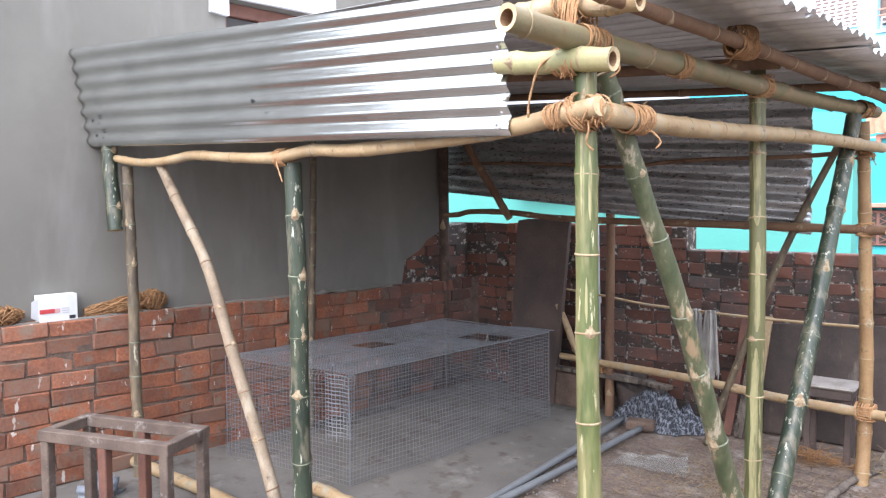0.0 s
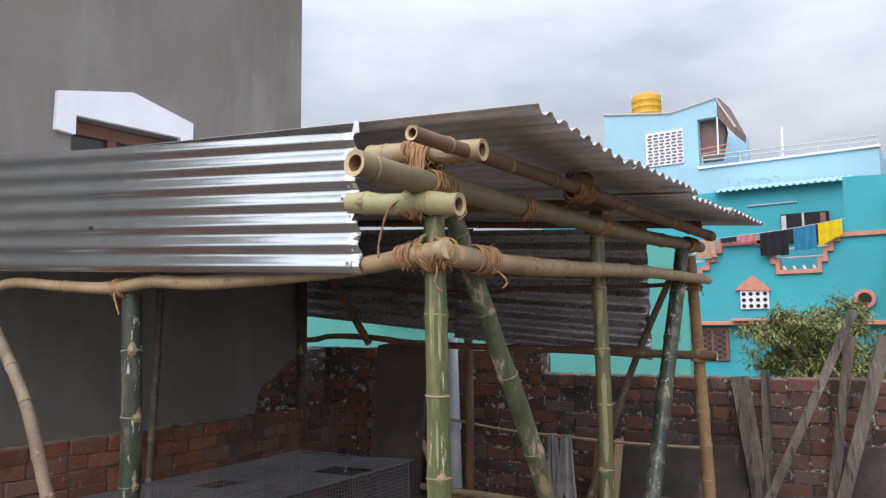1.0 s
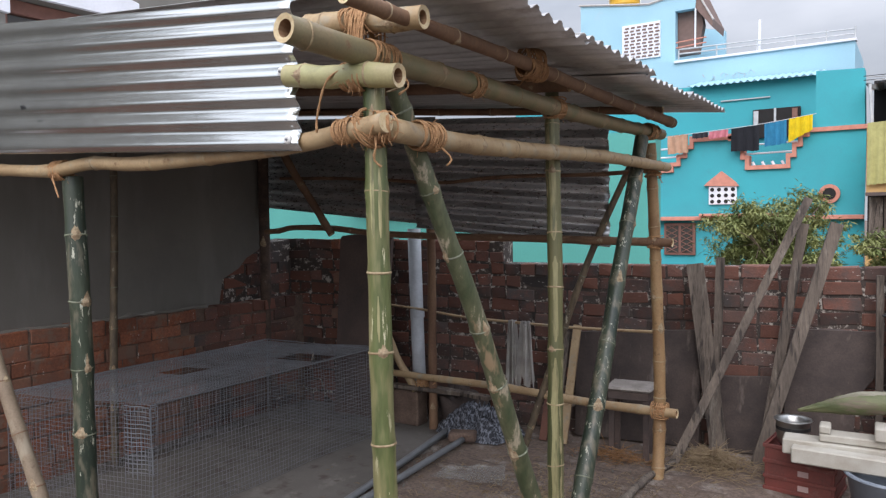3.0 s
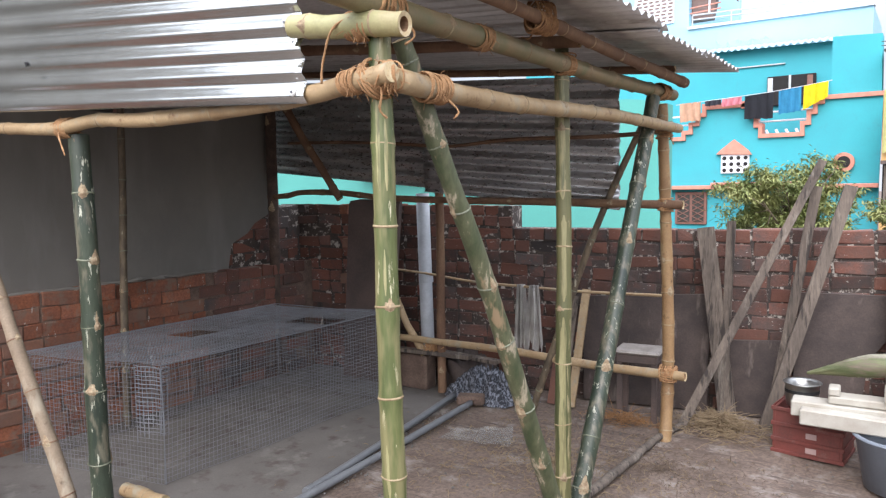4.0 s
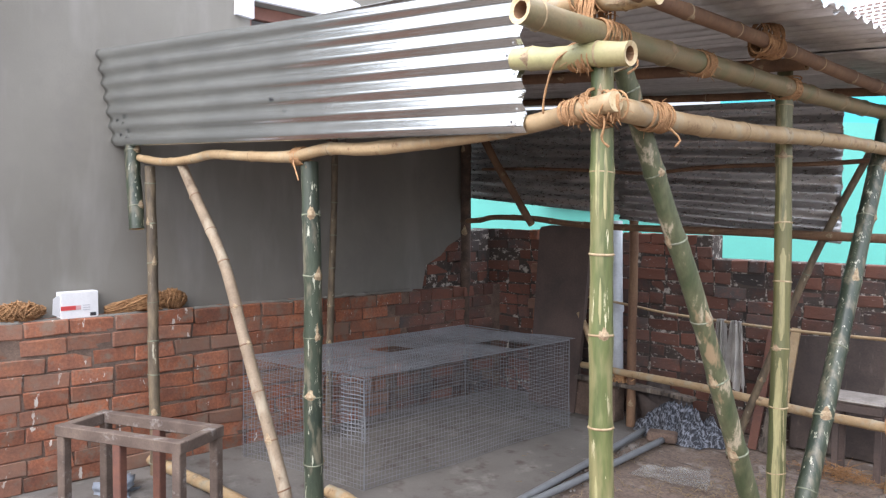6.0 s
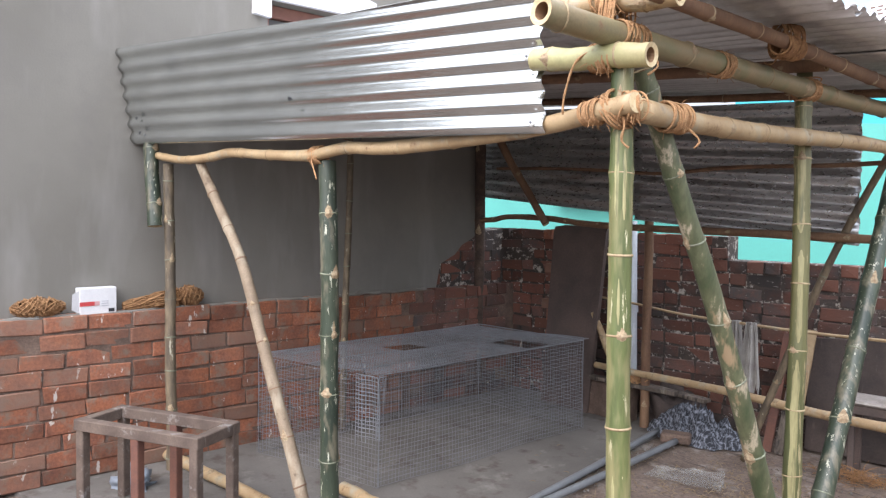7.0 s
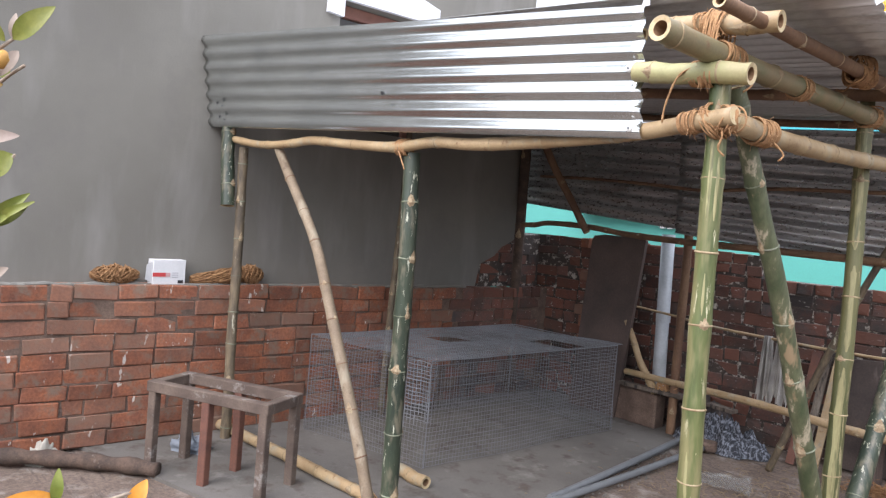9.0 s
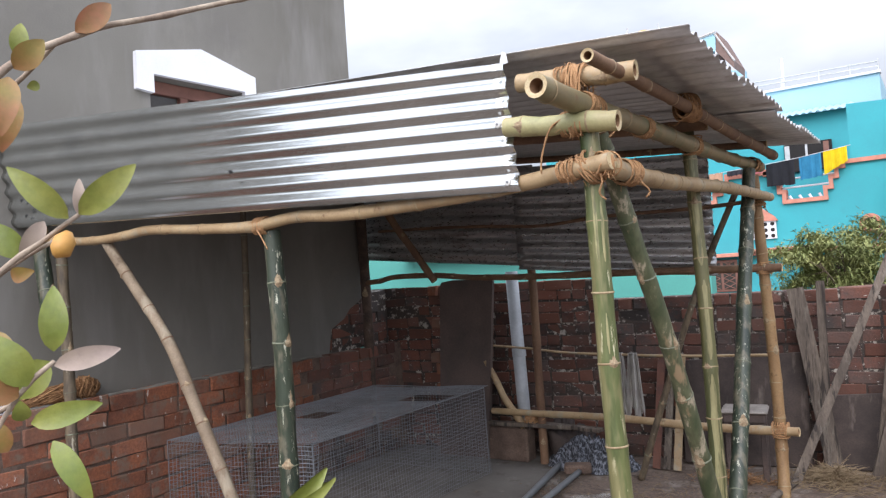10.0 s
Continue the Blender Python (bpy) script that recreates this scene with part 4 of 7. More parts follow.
for k, (x0, x1, z0l, z0r, z1l, z1r, dy) in enumerate(((-0.3, 1.45, 1.561, 1.4, 2.23, 2.108, 0.0), (1.3, 2.63, 1.388, 1.272, 2.1, 2.012, -0.02))):
    s = corrugated("corrugated_sheet", "dull dark corrugated sheet hung along the back", (x0, 2.7 + dy, z0l), (x1, 2.72 + dy, z0r), (x1, 2.7 + dy, z1r), (x0, 2.68 + dy, z1l), 8.2, 0.0095, M_ZINC_OLD, along_steps=24, seed=40 + k, ragged=0.002, phase=0.2)
    settle(s)

# ---- rope lashings ----
lashing("orange coir rope lashing the crosspieces at the corner post", (2.875, 0.235, 1.815), (1, 0.05, -0.1), 0.035, 6, 0.06, tail=[(0.0, -0.03, 0.02), (-0.05, -0.05, -0.01), (-0.085, -0.05, -0.09), (-0.09, -0.05, -0.14)], seed=1)
lashing("orange coir rope tying the upper crosspiece", (2.865, 0.264, 1.964), (1, 0.05, -0.1), 0.0315, 6, 0.06, seed=2)
lashing("coir rope looped round crosspiece and rafter", (2.885, 0.266, 1.918), (1, 0.05, -0.1), 0.04, 3, 0.05, seed=22, tall=2.0, tail=[(0.02, -0.03, 0.0), (0.0, -0.05, -0.04), (0.03, -0.04, -0.07)])
lashing("coir rope wound between rafter and crosspieces", (2.9, 0.3, 1.874), (0, 1, 0), 0.0365, 6, 0.09, seed=3, tail=[(0.03, 0.02, -0.02), (0.06, 0.05, -0.07), (0.05, 0.02, -0.1)])
lashing("orange coir rope binding the front pole beside the corner post", (2.856, 0.221, 1.677), (1, -0.12, 0.06), 0.0305, 5, 0.05, seed=4)
lashing("orange coir rope lashing the front pole to the corner post", (2.915, 0.243, 1.68), (0.35, 0.1, 1), 0.05, 2, 0.045, seed=24, cross=(1, -0.1, 0.5),
        tail=[(0.04, -0.03, -0.02), (0.05, -0.04, -0.05), (0.035, -0.03, -0.08), (0.05, -0.02, -0.1)])
lashing("coir rope at the cut end of the front pole", (2.968, 0.228, 1.682), (0.7, 0.7, 0), 0.036, 2, 0.03, seed=25)
lashing("coir rope tying the leaning brace to the rail", (2.957, 0.43, 1.674), (0, 1, 0), 0.038, 7, 0.09, seed=5, tail=[(0.03, 0.03, -0.03), (0.05, 0.05, -0.06), (0.04, 0.04, -0.08)])
lashing("coir rope round the rafter", (2.9, 0.775, 1.87), (0, 1, 0), 0.036, 4, 0.05, seed=6)
lashing("coir rope tying rafter to the peeled post", (2.895, 1.4, 1.87), (0, 1, 0), 0.04, 4, 0.06, seed=7, cross=(0, 0, 1))
lashing("thick wad of coir rope on the eave rafter", (3.01, 0.98, 1.938), (0, 1, 0), 0.031, 12, 0.12, seed=8, mat=M_COIR, tail=[(-0.03, 0, -0.02), (-0.06, 0.02, -0.04), (-0.09, 0.03, -0.03)])
lashing("brown coir rope binding rafter and purlin at the eave", (3.0, 0.98, 1.955), (0.3, 1, 0), 0.035, 4, 0.08, seed=28, mat=M_COIR, tall=1.5)
lashing("coir rope tying the front pole to the dark post", (1.53, 0.2, 1.638), (1, 0.1, 0), 0.033, 4, 0.05, seed=9, tail=[(0, -0.03, -0.02), (0.04, -0.05, -0.04), (0.09, -0.06, -0.1)])
lashing("coir rope at the tan post and low rail", (2.9, 2.735, 0.37), (0, 0, 1), 0.045, 5, 0.07, seed=10, cross=(1, 0, 0))
lashing("coir rope where low rail meets the brown post", (1.23, 2.84, 0.3), (0, 0, 1), 0.045, 5, 0.08, seed=11, cross=(1, 0.2, 0), tail=[(0.03, -0.02, 0), (0.09, -0.04, 0.01), (0.12, -0.03, 0.03)])
lashing("coir rope at the tan post and upper rail", (2.89, 2.68, 1.303), (0, 0, 1), 0.04, 5, 0.06, seed=12)
lashing("coir rope at the top of the tan post", (2.895, 2.63, 1.69), (0, 0, 1), 0.042, 5, 0.07, seed=13, tail=[(0.03, 0.0, -0.03), (0.05, 0.0, -0.07)])
lashing("coir rope round the rafter's far end", (2.9, 2.55, 1.886), (0, 1, 0), 0.04, 5, 0.1, seed=14)
lashing("coir rope at the foot of the crooked pole", (1.45, 0.21, 0.07), (0.3, 0, 1), 0.036, 4, 0.05, seed=15)

# ---- wire cage ----
cage = thing("wire_cage", "galvanised welded wire mesh cage standing on the cement floor", "cage")
CN = [Vector(q) for q in ((0.2, 0.6, 0.012), (1.09, 0.82, 0.012), (1.07, 2.48, 0.012), (0.16, 2.4, 0.012))]


def mesh_panel(name, o, u, v, cell, parent, seed=0, r=0.0012, bend=0.0, gaps=(), short=None, wave=1.0):
    """Crossed wires over a parallelogram; bend rolls its upper edge inwards, gaps are cut-outs, short drops the lowest wires."""
    rng = random.Random(seed)
    o, u, v = Vector(o), Vector(u), Vector(v)
    nu, nv = int(u.length / cell), int(v.length / cell)
    nrm = u.cross(v).normalized()
    ph = [rng.uniform(0, 6) for _ in range(4)]

    def at(a, b):
        w = 0.012 * math.sin(3.1 * a * u.length * 2 + ph[0]) * math.sin(2.3 * b * v.length * 3 + ph[1]) + 0.004 * math.sin(9 * a + ph[2])
        rise, back = b * v.length, 0.0
        if bend and rise > v.length - bend:
            ang = (rise - v.length + bend) / bend
            rise = v.length - bend + bend * math.sin(ang)
            back = bend * (1 - math.cos(ang))
        return o + u * a + v.normalized() * rise + nrm * (w * wave - back)

    def open_at(a, b):
        return any(a0 < a < a1 and b0 < b < b1 for a0, a1, b0, b1 in gaps)

    pieces = []

    def wire(points):
        run = []
        for a, b in points:
            if open_at(a, b):
                if len(run) > 1:
                    pieces.append(tube(run, r * rng.uniform(0.8, 1.2), 4, cap=False))
                run = []
            else:
                run.append(at(a, b))
        if len(run) > 1:
            pieces.append(tube(run, r * rng.uniform(0.8, 1.2), 4, cap=False))

    steps = 40 if gaps else (14 if bend else 8)
    for i in range(nu + 1):
        a = (i + rng.uniform(-0.12, 0.12)) / nu
        low = 0.0 if short is None else rng.uniform(0, short)
        wire([(a, low + (1 - low) * b / steps) for b in range(steps + 1)])
    for j in range(nv + 1):
        b = (j + rng.uniform(-0.12, 0.12)) / nv
        if short is None or b > short * 0.5:
            wire([(a / steps, b) for a in range(steps + 1)])
    vv, ff = joined(pieces)
    ob = mesh_part(name, vv, ff, M_WIRE, parent)
    ob["kind"] = "stuff"
    return ob


up = Vector((0, 0, 0.578))
for k, (a, b) in enumerate(((1, 0), (1, 2))):
    d = (CN[b] - CN[a]).normalized()
    out = Vector((0.004, -0.004, 0.0))
    mesh_panel("corner_overlap", CN[a] + out + up * 0.32, d * (0.16 if k == 0 else 0.035), up * 0.66, 0.021, cage, 20 + k, 0.0021, short=0.25)
for k, (a, b) in enumerate(((0, 1), (1, 2), (2, 3), (3, 0))):
    mesh_panel("side_mesh", CN[a], CN[b] - CN[a], up, 0.0235, cage, k, 0.0008 if k == 0 else 0.00105, bend=0.06 if k == 0 else 0.0)
mesh_panel("top_mesh", CN[0] + up, CN[1] - CN[0], CN[3] - CN[0] + (CN[2] - CN[1] - CN[3] + CN[0]) * 0.5, 0.018, cage, 9, 0.00095, wave=0.4,
           gaps=((0.66, 0.95, 0.68, 0.8), (0.32, 0.5, 0.36, 0.47)))
for k in range(4):
    v, f = tube([CN[k], CN[k] + up], 0.0022, 6)
    mesh_part("corner_rod", v, f, M_WIRE, cage)
    if k:
        v, f = tube([CN[k] + up, CN[(k + 1) % 4] + up], 0.0025, 6)
        mesh_part("top_rod", v, f, M_WIRE, cage)
settle(cage)

# ---- bench frame by the brick wall ----
bench = thing("bench_frame", "bare weathered wooden bench frame without a seat", "bench")
BM = Matrix.Translation((0.71, -0.155, 0)) @ Matrix.Rotation(math.atan2(0.466, 0.885), 4, "Z")
for x in (-0.325, 0.0, 0.325):
    for y in (-0.12, 0.12):
        box_part("leg", (x - 0.022, y - 0.022, 0.0), (x + 0.022, y + 0.022, 0.41), M_WOOD_RED if x == 0.0 else M_WOOD_BENCH, bench, m=BM @ pose(0, 0, 0, 0.6 * x, 0.4, 0), bevel=0.004)
for y in (-0.12, 0.12):
    box_part("long_rail", (-0.355, y - 0.024, 0.4), (0.355, y + 0.024, 0.452), M_WOOD_BENCH, bench, m=BM)
for x in (-0.33, 0.33):
    box_part("end_rail", (x - 0.024, -0.095, 0.398), (x + 0.024, 0.095, 0.45), M_WOOD_BENCH, bench, m=BM)
settle(bench)

# ---- things on the ledge ----
carton = thing("carton", "small white carton with a red band lying open on the ledge", "box")
TC = Matrix.Translation((-0.055, -0.205, 0.862)) @ Matrix.Rotation(radians(3), 4, "Z")
box_part("body", (-0.035, -0.092, 0), (0.035, 0.092, 0.138), M_CARD, carton, m=TC, bevel=0.002)
bm = bmesh.new()
prism(bm, [(0, 0), (0.0, 0.12), (-0.035, 0.1), (-0.04, 0.02)], TC @ Vector((0.03, -0.093, 0.01)), TC.to_3x3() @ Vector((-0.25, 1, 0)), (0, 0, 1), TC.to_3x3() @ Vector((-0.002, 0, 0)))
part("flap", bm, M_CARD, carton)
box_part("red_band", (0.0355, -0.092, 0.045), (0.037, -0.02, 0.067), M_RED, carton, m=TC, bevel=0)
box_part("pale_band", (0.0355, -0.02, 0.045), (0.037, 0.005, 0.067), plain("pale_red_print", (0.6, 0.35, 0.35)), carton, m=TC, bevel=0)
box_part("dark_label", (0.0355, 0.05, 0.008), (0.037, 0.08, 0.026), M_INK, carton, m=TC, bevel=0)
for k in range(3):
    box_part("print_bar", (0.0355, 0.015, 0.04 + 0.012 * k), (0.0368, 0.05, 0.044 + 0.012 * k), M_GREYPRINT, carton, m=TC, bevel=0)
settle(carton)


def coir(name, label, lo, hi, count, seed, lengthwise, taper=1.0):
    """Fibres wound about a middle, or drawn out along the ledge and thinning towards one end."""
    rng = random.Random(seed)
    c = [(a + b) / 2 for a, b in zip(lo, hi)]
    h = [(b - a) / 2 for a, b in zip(lo, hi)]
    pieces = []
    for _ in range(count):
        path = []
        y0 = rng.uniform(-1, 1)
        r0, a0 = math.sqrt(rng.random()), rng.uniform(0, 6.28)
        stray = rng.uniform(-0.2, 0.35)
        for i in range(8):
            t = i / 7
            if lengthwise:
                y = -1 - stray * 0.3 + (2 + stray * 0.5) * t
                a = a0 + 1.2 * t + rng.uniform(-0.25, 0.25)
                r = r0 * (taper + (1 - taper) * math.sin(0.5 * math.pi * t)) * rng.uniform(0.85, 1.1)
            else:
                y = y0 * 0.75 + 0.5 * math.sin(a0 * 3 + 4 * t) + rng.uniform(-0.12, 0.12)
                a, r = a0 + t * 4.2, (0.25 + 0.75 * r0) * rng.uniform(0.75, 1.25) * math.sqrt(max(0.1, 1 - 0.75 * y * y))
            base_z = -0.93 if not lengthwise else -0.93 * (taper + (1 - taper) * t)
            z = c[2] - (h[2] * (1 - taper) * (1 - t) if lengthwise else 0) + h[2] * max(base_z, r * math.sin(a))
            path.append((c[0] + h[0] * r * math.cos(a), c[1] + h[1] * max(-1.2, min(1.2, y)), max(lo[2] + 0.002, z)))
        pieces.append(tube(path, rng.uniform(0.0014, 0.0034), 4))
    v, f = joined(pieces)
    return tagged(mesh_part(name, v, f, M_COIR), label, "coir", "coir on the ledge")


coir("coir_tangle", "loose tangle of orange coir fibre on the brick ledge", (-0.1, -0.585, 0.858), (-0.0, -0.375, 0.965), 230, 5, False)
coir("coir_hank", "long hank of coir rope lying on the brick ledge", (-0.095, -0.06, 0.862), (0.0, 0.22, 0.975), 190, 6, True, taper=0.45)
coir("coir_coil", "short coil of coir rope beside the mottled post", (-0.095, 0.22, 0.862), (0.0, 0.36, 0.98), 150, 8, False)
path = along([(-0.02, -1.15, 0.04), (0.12, -0.92, 0.04), (0.27, -0.7, 0.036), (0.4, -0.55, 0.036), (0.56, -0.4, 0.032)], 0.04)
v, f = tube([q + Vector((0.01 * noise.noise(q * 7), 0, 0.005 * noise.noise(q * 9))) for q in path], [0.038 + 0.006 * math.sin(i * 1.3) for i in range(len(path))], 10, wobble=0.06, rng=random.Random(2))
tagged(mesh_part("log", v, f, M_BARK_OLD, smooth=True), "dark crooked log lying at the foot of the brick wall", "log")

# ---- things along the boundary wall ----
board = thing("old_door_board", "soot-dark wooden board standing against the boundary wall", "board")
bm = bmesh.new()
prism(bm, [(0.43, 0.0), (0.87, 0.0), (1.02, 1.315), (1.005, 1.332), (0.94, 1.338), (0.8, 1.336), (0.66, 1.34), (0.56, 1.326), (0.545, 1.3)], (0, 2.8, 0), (1, 0, 0), (0, -0.018, 1), (0, 0.025, 0))
part("panel", bm, M_DARKBOARD, board)
bm = bmesh.new()
prism(bm, [(0.84, 0.0), (0.875, 0.0), (1.024, 1.3), (0.985, 1.3)], (0, 2.785, 0), (1, 0, 0), (0, -0.018, 1), (0, 0.013, 0))
part("stile", bm, M_DARKBOARD, board)
settle(board)

pvc = thing("drain_pipe", "pale grey plastic pipe standing before the boundary wall", "pipe")
v, f = tube([(1.11, 2.97, -0.01), (1.095, 2.97, 0.5), (1.068, 2.975, 1.375)], 0.047, 20)
mesh_part("pipe", v, f, M_PVC, pvc, smooth=True)
v, f = tube([(1.092, 2.97, 0.74), (1.089, 2.97, 0.8)], [0.052, 0.052], 20)
mesh_part("coupling", v, f, M_PVC, pvc)
settle(pvc)

base = thing("masonry_block", "low rough cement block beside the dark board", "block")
bm = bmesh.new()
add_box(bm, (0.86, 2.8, 0.0), (1.2, 2.93, 0.245), bevel=0.012)
part("block", bm, M_MORTAR, base)
settle(base)
for lo, hi, rz in (((0.9, 2.78, 0.262), (1.55, 2.84, 0.29), 4), ((1.1, 2.86, 0.25), (1.75, 2.93, 0.275), -6)):
    c = Vector([(a + b) / 2 for a, b in zip(lo, hi)])
    tagged(box_part("plank", Vector(lo) - c, Vector(hi) - c, M_WOOD_GREY, m=Matrix.Translation(c) @ Matrix.Rotation(radians(rz), 4, "Z")), "grey plank lying beside the block and rail", "plank", "planks on the block")


def lean_board(name, label, top, bottom, width, thick, mat, group, twist=0.0, taper=1.0, category="plank"):
    """A board from its bottom middle to its top middle, facing the yard."""
    t, b = Vector(top), Vector(bottom)
    ax = (t - b).normalized()
    side = (BACK_U - ax * BACK_U.dot(ax)).normalized()
    side = (side + ax.cross(side) * twist).normalized()
    nrm = ax.cross(side)
    ln = (t - b).length
    bm = bmesh.new()
    rng = random.Random(int(width * 1000) + int(top[0] * 100))
    n = 8
    rings = []
    for i in range(n + 1):
        f = i / n
        w = width * (1 + (taper - 1) * f) / 2 * rng.uniform(0.96, 1.03)
        o = b + ax * (ln * f) + nrm * (0.004 * math.sin(5 * f))
        rings.append([bm.verts.new(o + side * (w * sx) + nrm * (thick / 2 * sy)) for sx, sy in ((-1, -1), (1, -1), (1, 1), (-1, 1))])
    for r0, r1 in zip(rings, rings[1:]):
        for k in range(4):
            bm.faces.new((r0[k], r0[(k + 1) % 4], r1[(k + 1) % 4], r1[k]))
    bm.faces.new(rings[0])
    bm.faces.new(list(reversed(rings[-1])))
    bmesh.ops.bevel(bm, geom=[e for e in bm.edges if e.calc_face_angle(0) > 1], offset=0.003, segments=1, affect="EDGES")
    return tagged(part(name, bm, mat), label, category, group)


PLG = "planks leaning on the boundary wall"
lean_board("plank", "grey weathered plank leaning on the boundary wall", (2.94, 3.315, 1.15), (3.1, 3.26, 0.0), 0.1, 0.022, M_WOOD_GREY, PLG)
lean_board("plank", "narrow dark batten leaning on the boundary wall", (3.085, 3.335, 1.19), (3.06, 3.29, 0.0), 0.05, 0.03, M_WOOD_GREY, PLG)
lean_board("timber", "long splintered grey timber leaning across the yard", (3.56, 3.33, 1.53), (2.915, 2.89, 0.0), 0.05, 0.04, M_WOOD_GREY, PLG, taper=0.9)
lean_board("plank", "thin dark plank leaning on the boundary wall", (3.53, 3.38, 1.39), (3.33, 3.27, 0.0), 0.055, 0.025, M_WOOD_GREY, PLG)
lean_board("plank", "pale grey plank leaning on the boundary wall", (3.7, 3.36, 1.39), (3.32, 3.16, 0.0), 0.065, 0.028, M_WOOD_GREY, PLG, twist=0.1)
lean_board("board", "wide faded green board leaning on the wall", (4.03, 3.43, 1.545), (4.06, 3.3, 0.0), 0.19, 0.02, M_GREENBOARD, PLG, category="board")
lean_board("plank", "pale plank leaning among the faded boards", (4.115, 3.385, 1.2), (4.17, 3.25, 0.0), 0.075, 0.022, M_WOOD_GREY, PLG)
lean_board("board", "grey green board with flaked paint leaning on the wall", (4.16, 3.43, 1.555), (4.215, 3.29, 0.0), 0.13, 0.02, M_GREENBOARD, PLG, category="board")
lean_board("batten", "dark weathered batten beside the faded boards", (3.905, 3.44, 1.1), (3.91, 3.4, 0.0), 0.035, 0.03, M_WOOD_GREY, PLG, category="plank")
box_ = tagged(box_part("metal_strap", (4.02, 3.345, 1.24), (4.24, 3.355, 1.258), M_FRAME_RED), "rusty strap across the leaning boards", "strap")
tagged(box_part("metal_strap", (3.92, 3.315, 0.885), (4.08, 3.325, 0.9), M_BLACK), "dark strap across the green board", "strap")


def slab(label, outline, lean):
    bm = bmesh.new()
    o = BACK_O - BACK_D * 0.03
    prism(bm, outline, o - BACK_D * 0.05, BACK_U, Vector((0, 0, 1)) + BACK_D * lean, BACK_D * 0.025)
    bmesh.ops.bevel(bm, geom=[e for e in bm.edges], offset=0.003, segments=1, affect="EDGES")
    return tagged(part("stone_slab", bm, M_SLATE), label, "slab", "slabs against the boundary wall")


slab("dark stone slab standing against the boundary wall", [(2.56, 0.0), (3.34, 0.0), (3.345, 0.735), (2.56, 0.685)], 0.04)
slab("low dark stone slab standing against the wall", [(3.4, 0.0), (3.77, 0.0), (3.77, 0.475), (3.4, 0.455)], 0.05)
slab("dark stone slab with a cut corner against the wall", [(3.8, 0.0), (4.16, 0.0), (4.19, 0.39), (4.31, 0.55), (4.3, 0.77), (3.84, 0.77)], 0.04)

stool = thing("stool", "small old stool with a whitish round-cornered top", "stool")
SM = Matrix.Translation((2.655, 2.98, 0)) @ Matrix.Rotation(radians(8), 4, "Z")
bm = bmesh.new()
add_box(bm, (-0.135, -0.12, 0.418), (0.135, 0.12, 0.44), SM, 0.012)
part("seat", bm, M_STOOL_TOP, stool)
bm = bmesh.new()
add_box(bm, (-0.12, -0.105, 0.365), (0.12, 0.105, 0.416), SM, 0.006)
part("apron", bm, M_DARKBOARD, stool)
for x in (-0.1, 0.1):
    for y in (-0.085, 0.085):
        box_part("leg", (x - 0.016, y - 0.016, 0.0), (x + 0.016, y + 0.016, 0.365), M_DARKBOARD, stool, m=SM)
settle(stool)


def cloth(name, label, top_a, top_b, drop, mat, folds=5.0, depth=0.012, category="cloth", seed=0, slack=0.0, ragged=0.02, group="", nx=28, nz=16, flare=1.0):
    """A cloth hung from a line between two points."""
    rng = random.Random(seed)
    a, b = Vector(top_a), Vector(top_b)
    d = (b - a)
    nrm = Vector((d.y, -d.x, 0)).normalized()
    ph = [rng.uniform(0, 6.28) for _ in range(4)]
    verts, ends = [], [rng.uniform(-ragged, ragged) for _ in range(nx + 1)]
    for j in range(nz + 1):
        t = j / nz
        for i in range(nx + 1):
            s = i / nx
            w = depth * (0.4 + t) * math.sin(folds * 6.28 * s + ph[0] + 0.8 * math.sin(2 * t + ph[1]))
            w += depth * 0.7 * math.sin(folds * 2.7 * s * 6.28 + ph[2])
            dr = drop if not isinstance(drop, (list, tuple)) else drop[0] + (drop[1] - drop[0]) * s
            p = a + d * (0.5 + (s - 0.5) * (flare + (1 - flare) * t ** 0.7)) + nrm * w + Vector((0, 0, -(dr + ends[i] * 0.5) * t - slack * math.sin(math.pi * s)))
            verts.append(p)
    w = nx + 1
    faces = [(j * w + i, j * w + i + 1, (j + 1) * w + i + 1, (j + 1) * w + i) for j in range(nz) for i in range(nx)]
    k = len(verts)
    verts += [v + nrm * -0.003 for v in verts]
    faces += [tuple(reversed([q + k for q in f])) for f in list(faces)]
    return tagged(mesh_part(name, verts, faces, mat, smooth=True), label, category, group)


cloth("hanging_rag", "off-white striped rag hanging from the thin stick", (1.86, 2.895, 0.785), (1.935, 2.9, 0.785), (0.42, 0.41), M_CLOTH_W, 1.6, 0.022, seed=3, group="rags", flare=0.5, ragged=0.09)
cloth("hanging_rag", "off-white rag hanging from the thin stick", (1.945, 2.89, 0.785), (2.045, 2.893, 0.785), (0.37, 0.4), M_CLOTH_W, 1.7, 0.024, seed=4, group="rags", flare=0.5, ragged=0.09)
for k, (x, z0, z1, w) in enumerate(((2.06, 0.42, 0.7, 0.05), (2.13, 0.4, 0.69, 0.045), (2.2, 0.38, 0.74, 0.05))):
    lean_board("stick", "short wooden stick leaning behind the rail", (x + 0.03, 3.18, z1), (x, 3.0, 0.0), w, 0.022, (M_WOOD_RED, M_WOOD_GREY, M_BAMBOO_T)[k], "sticks behind the rail", category="stick")


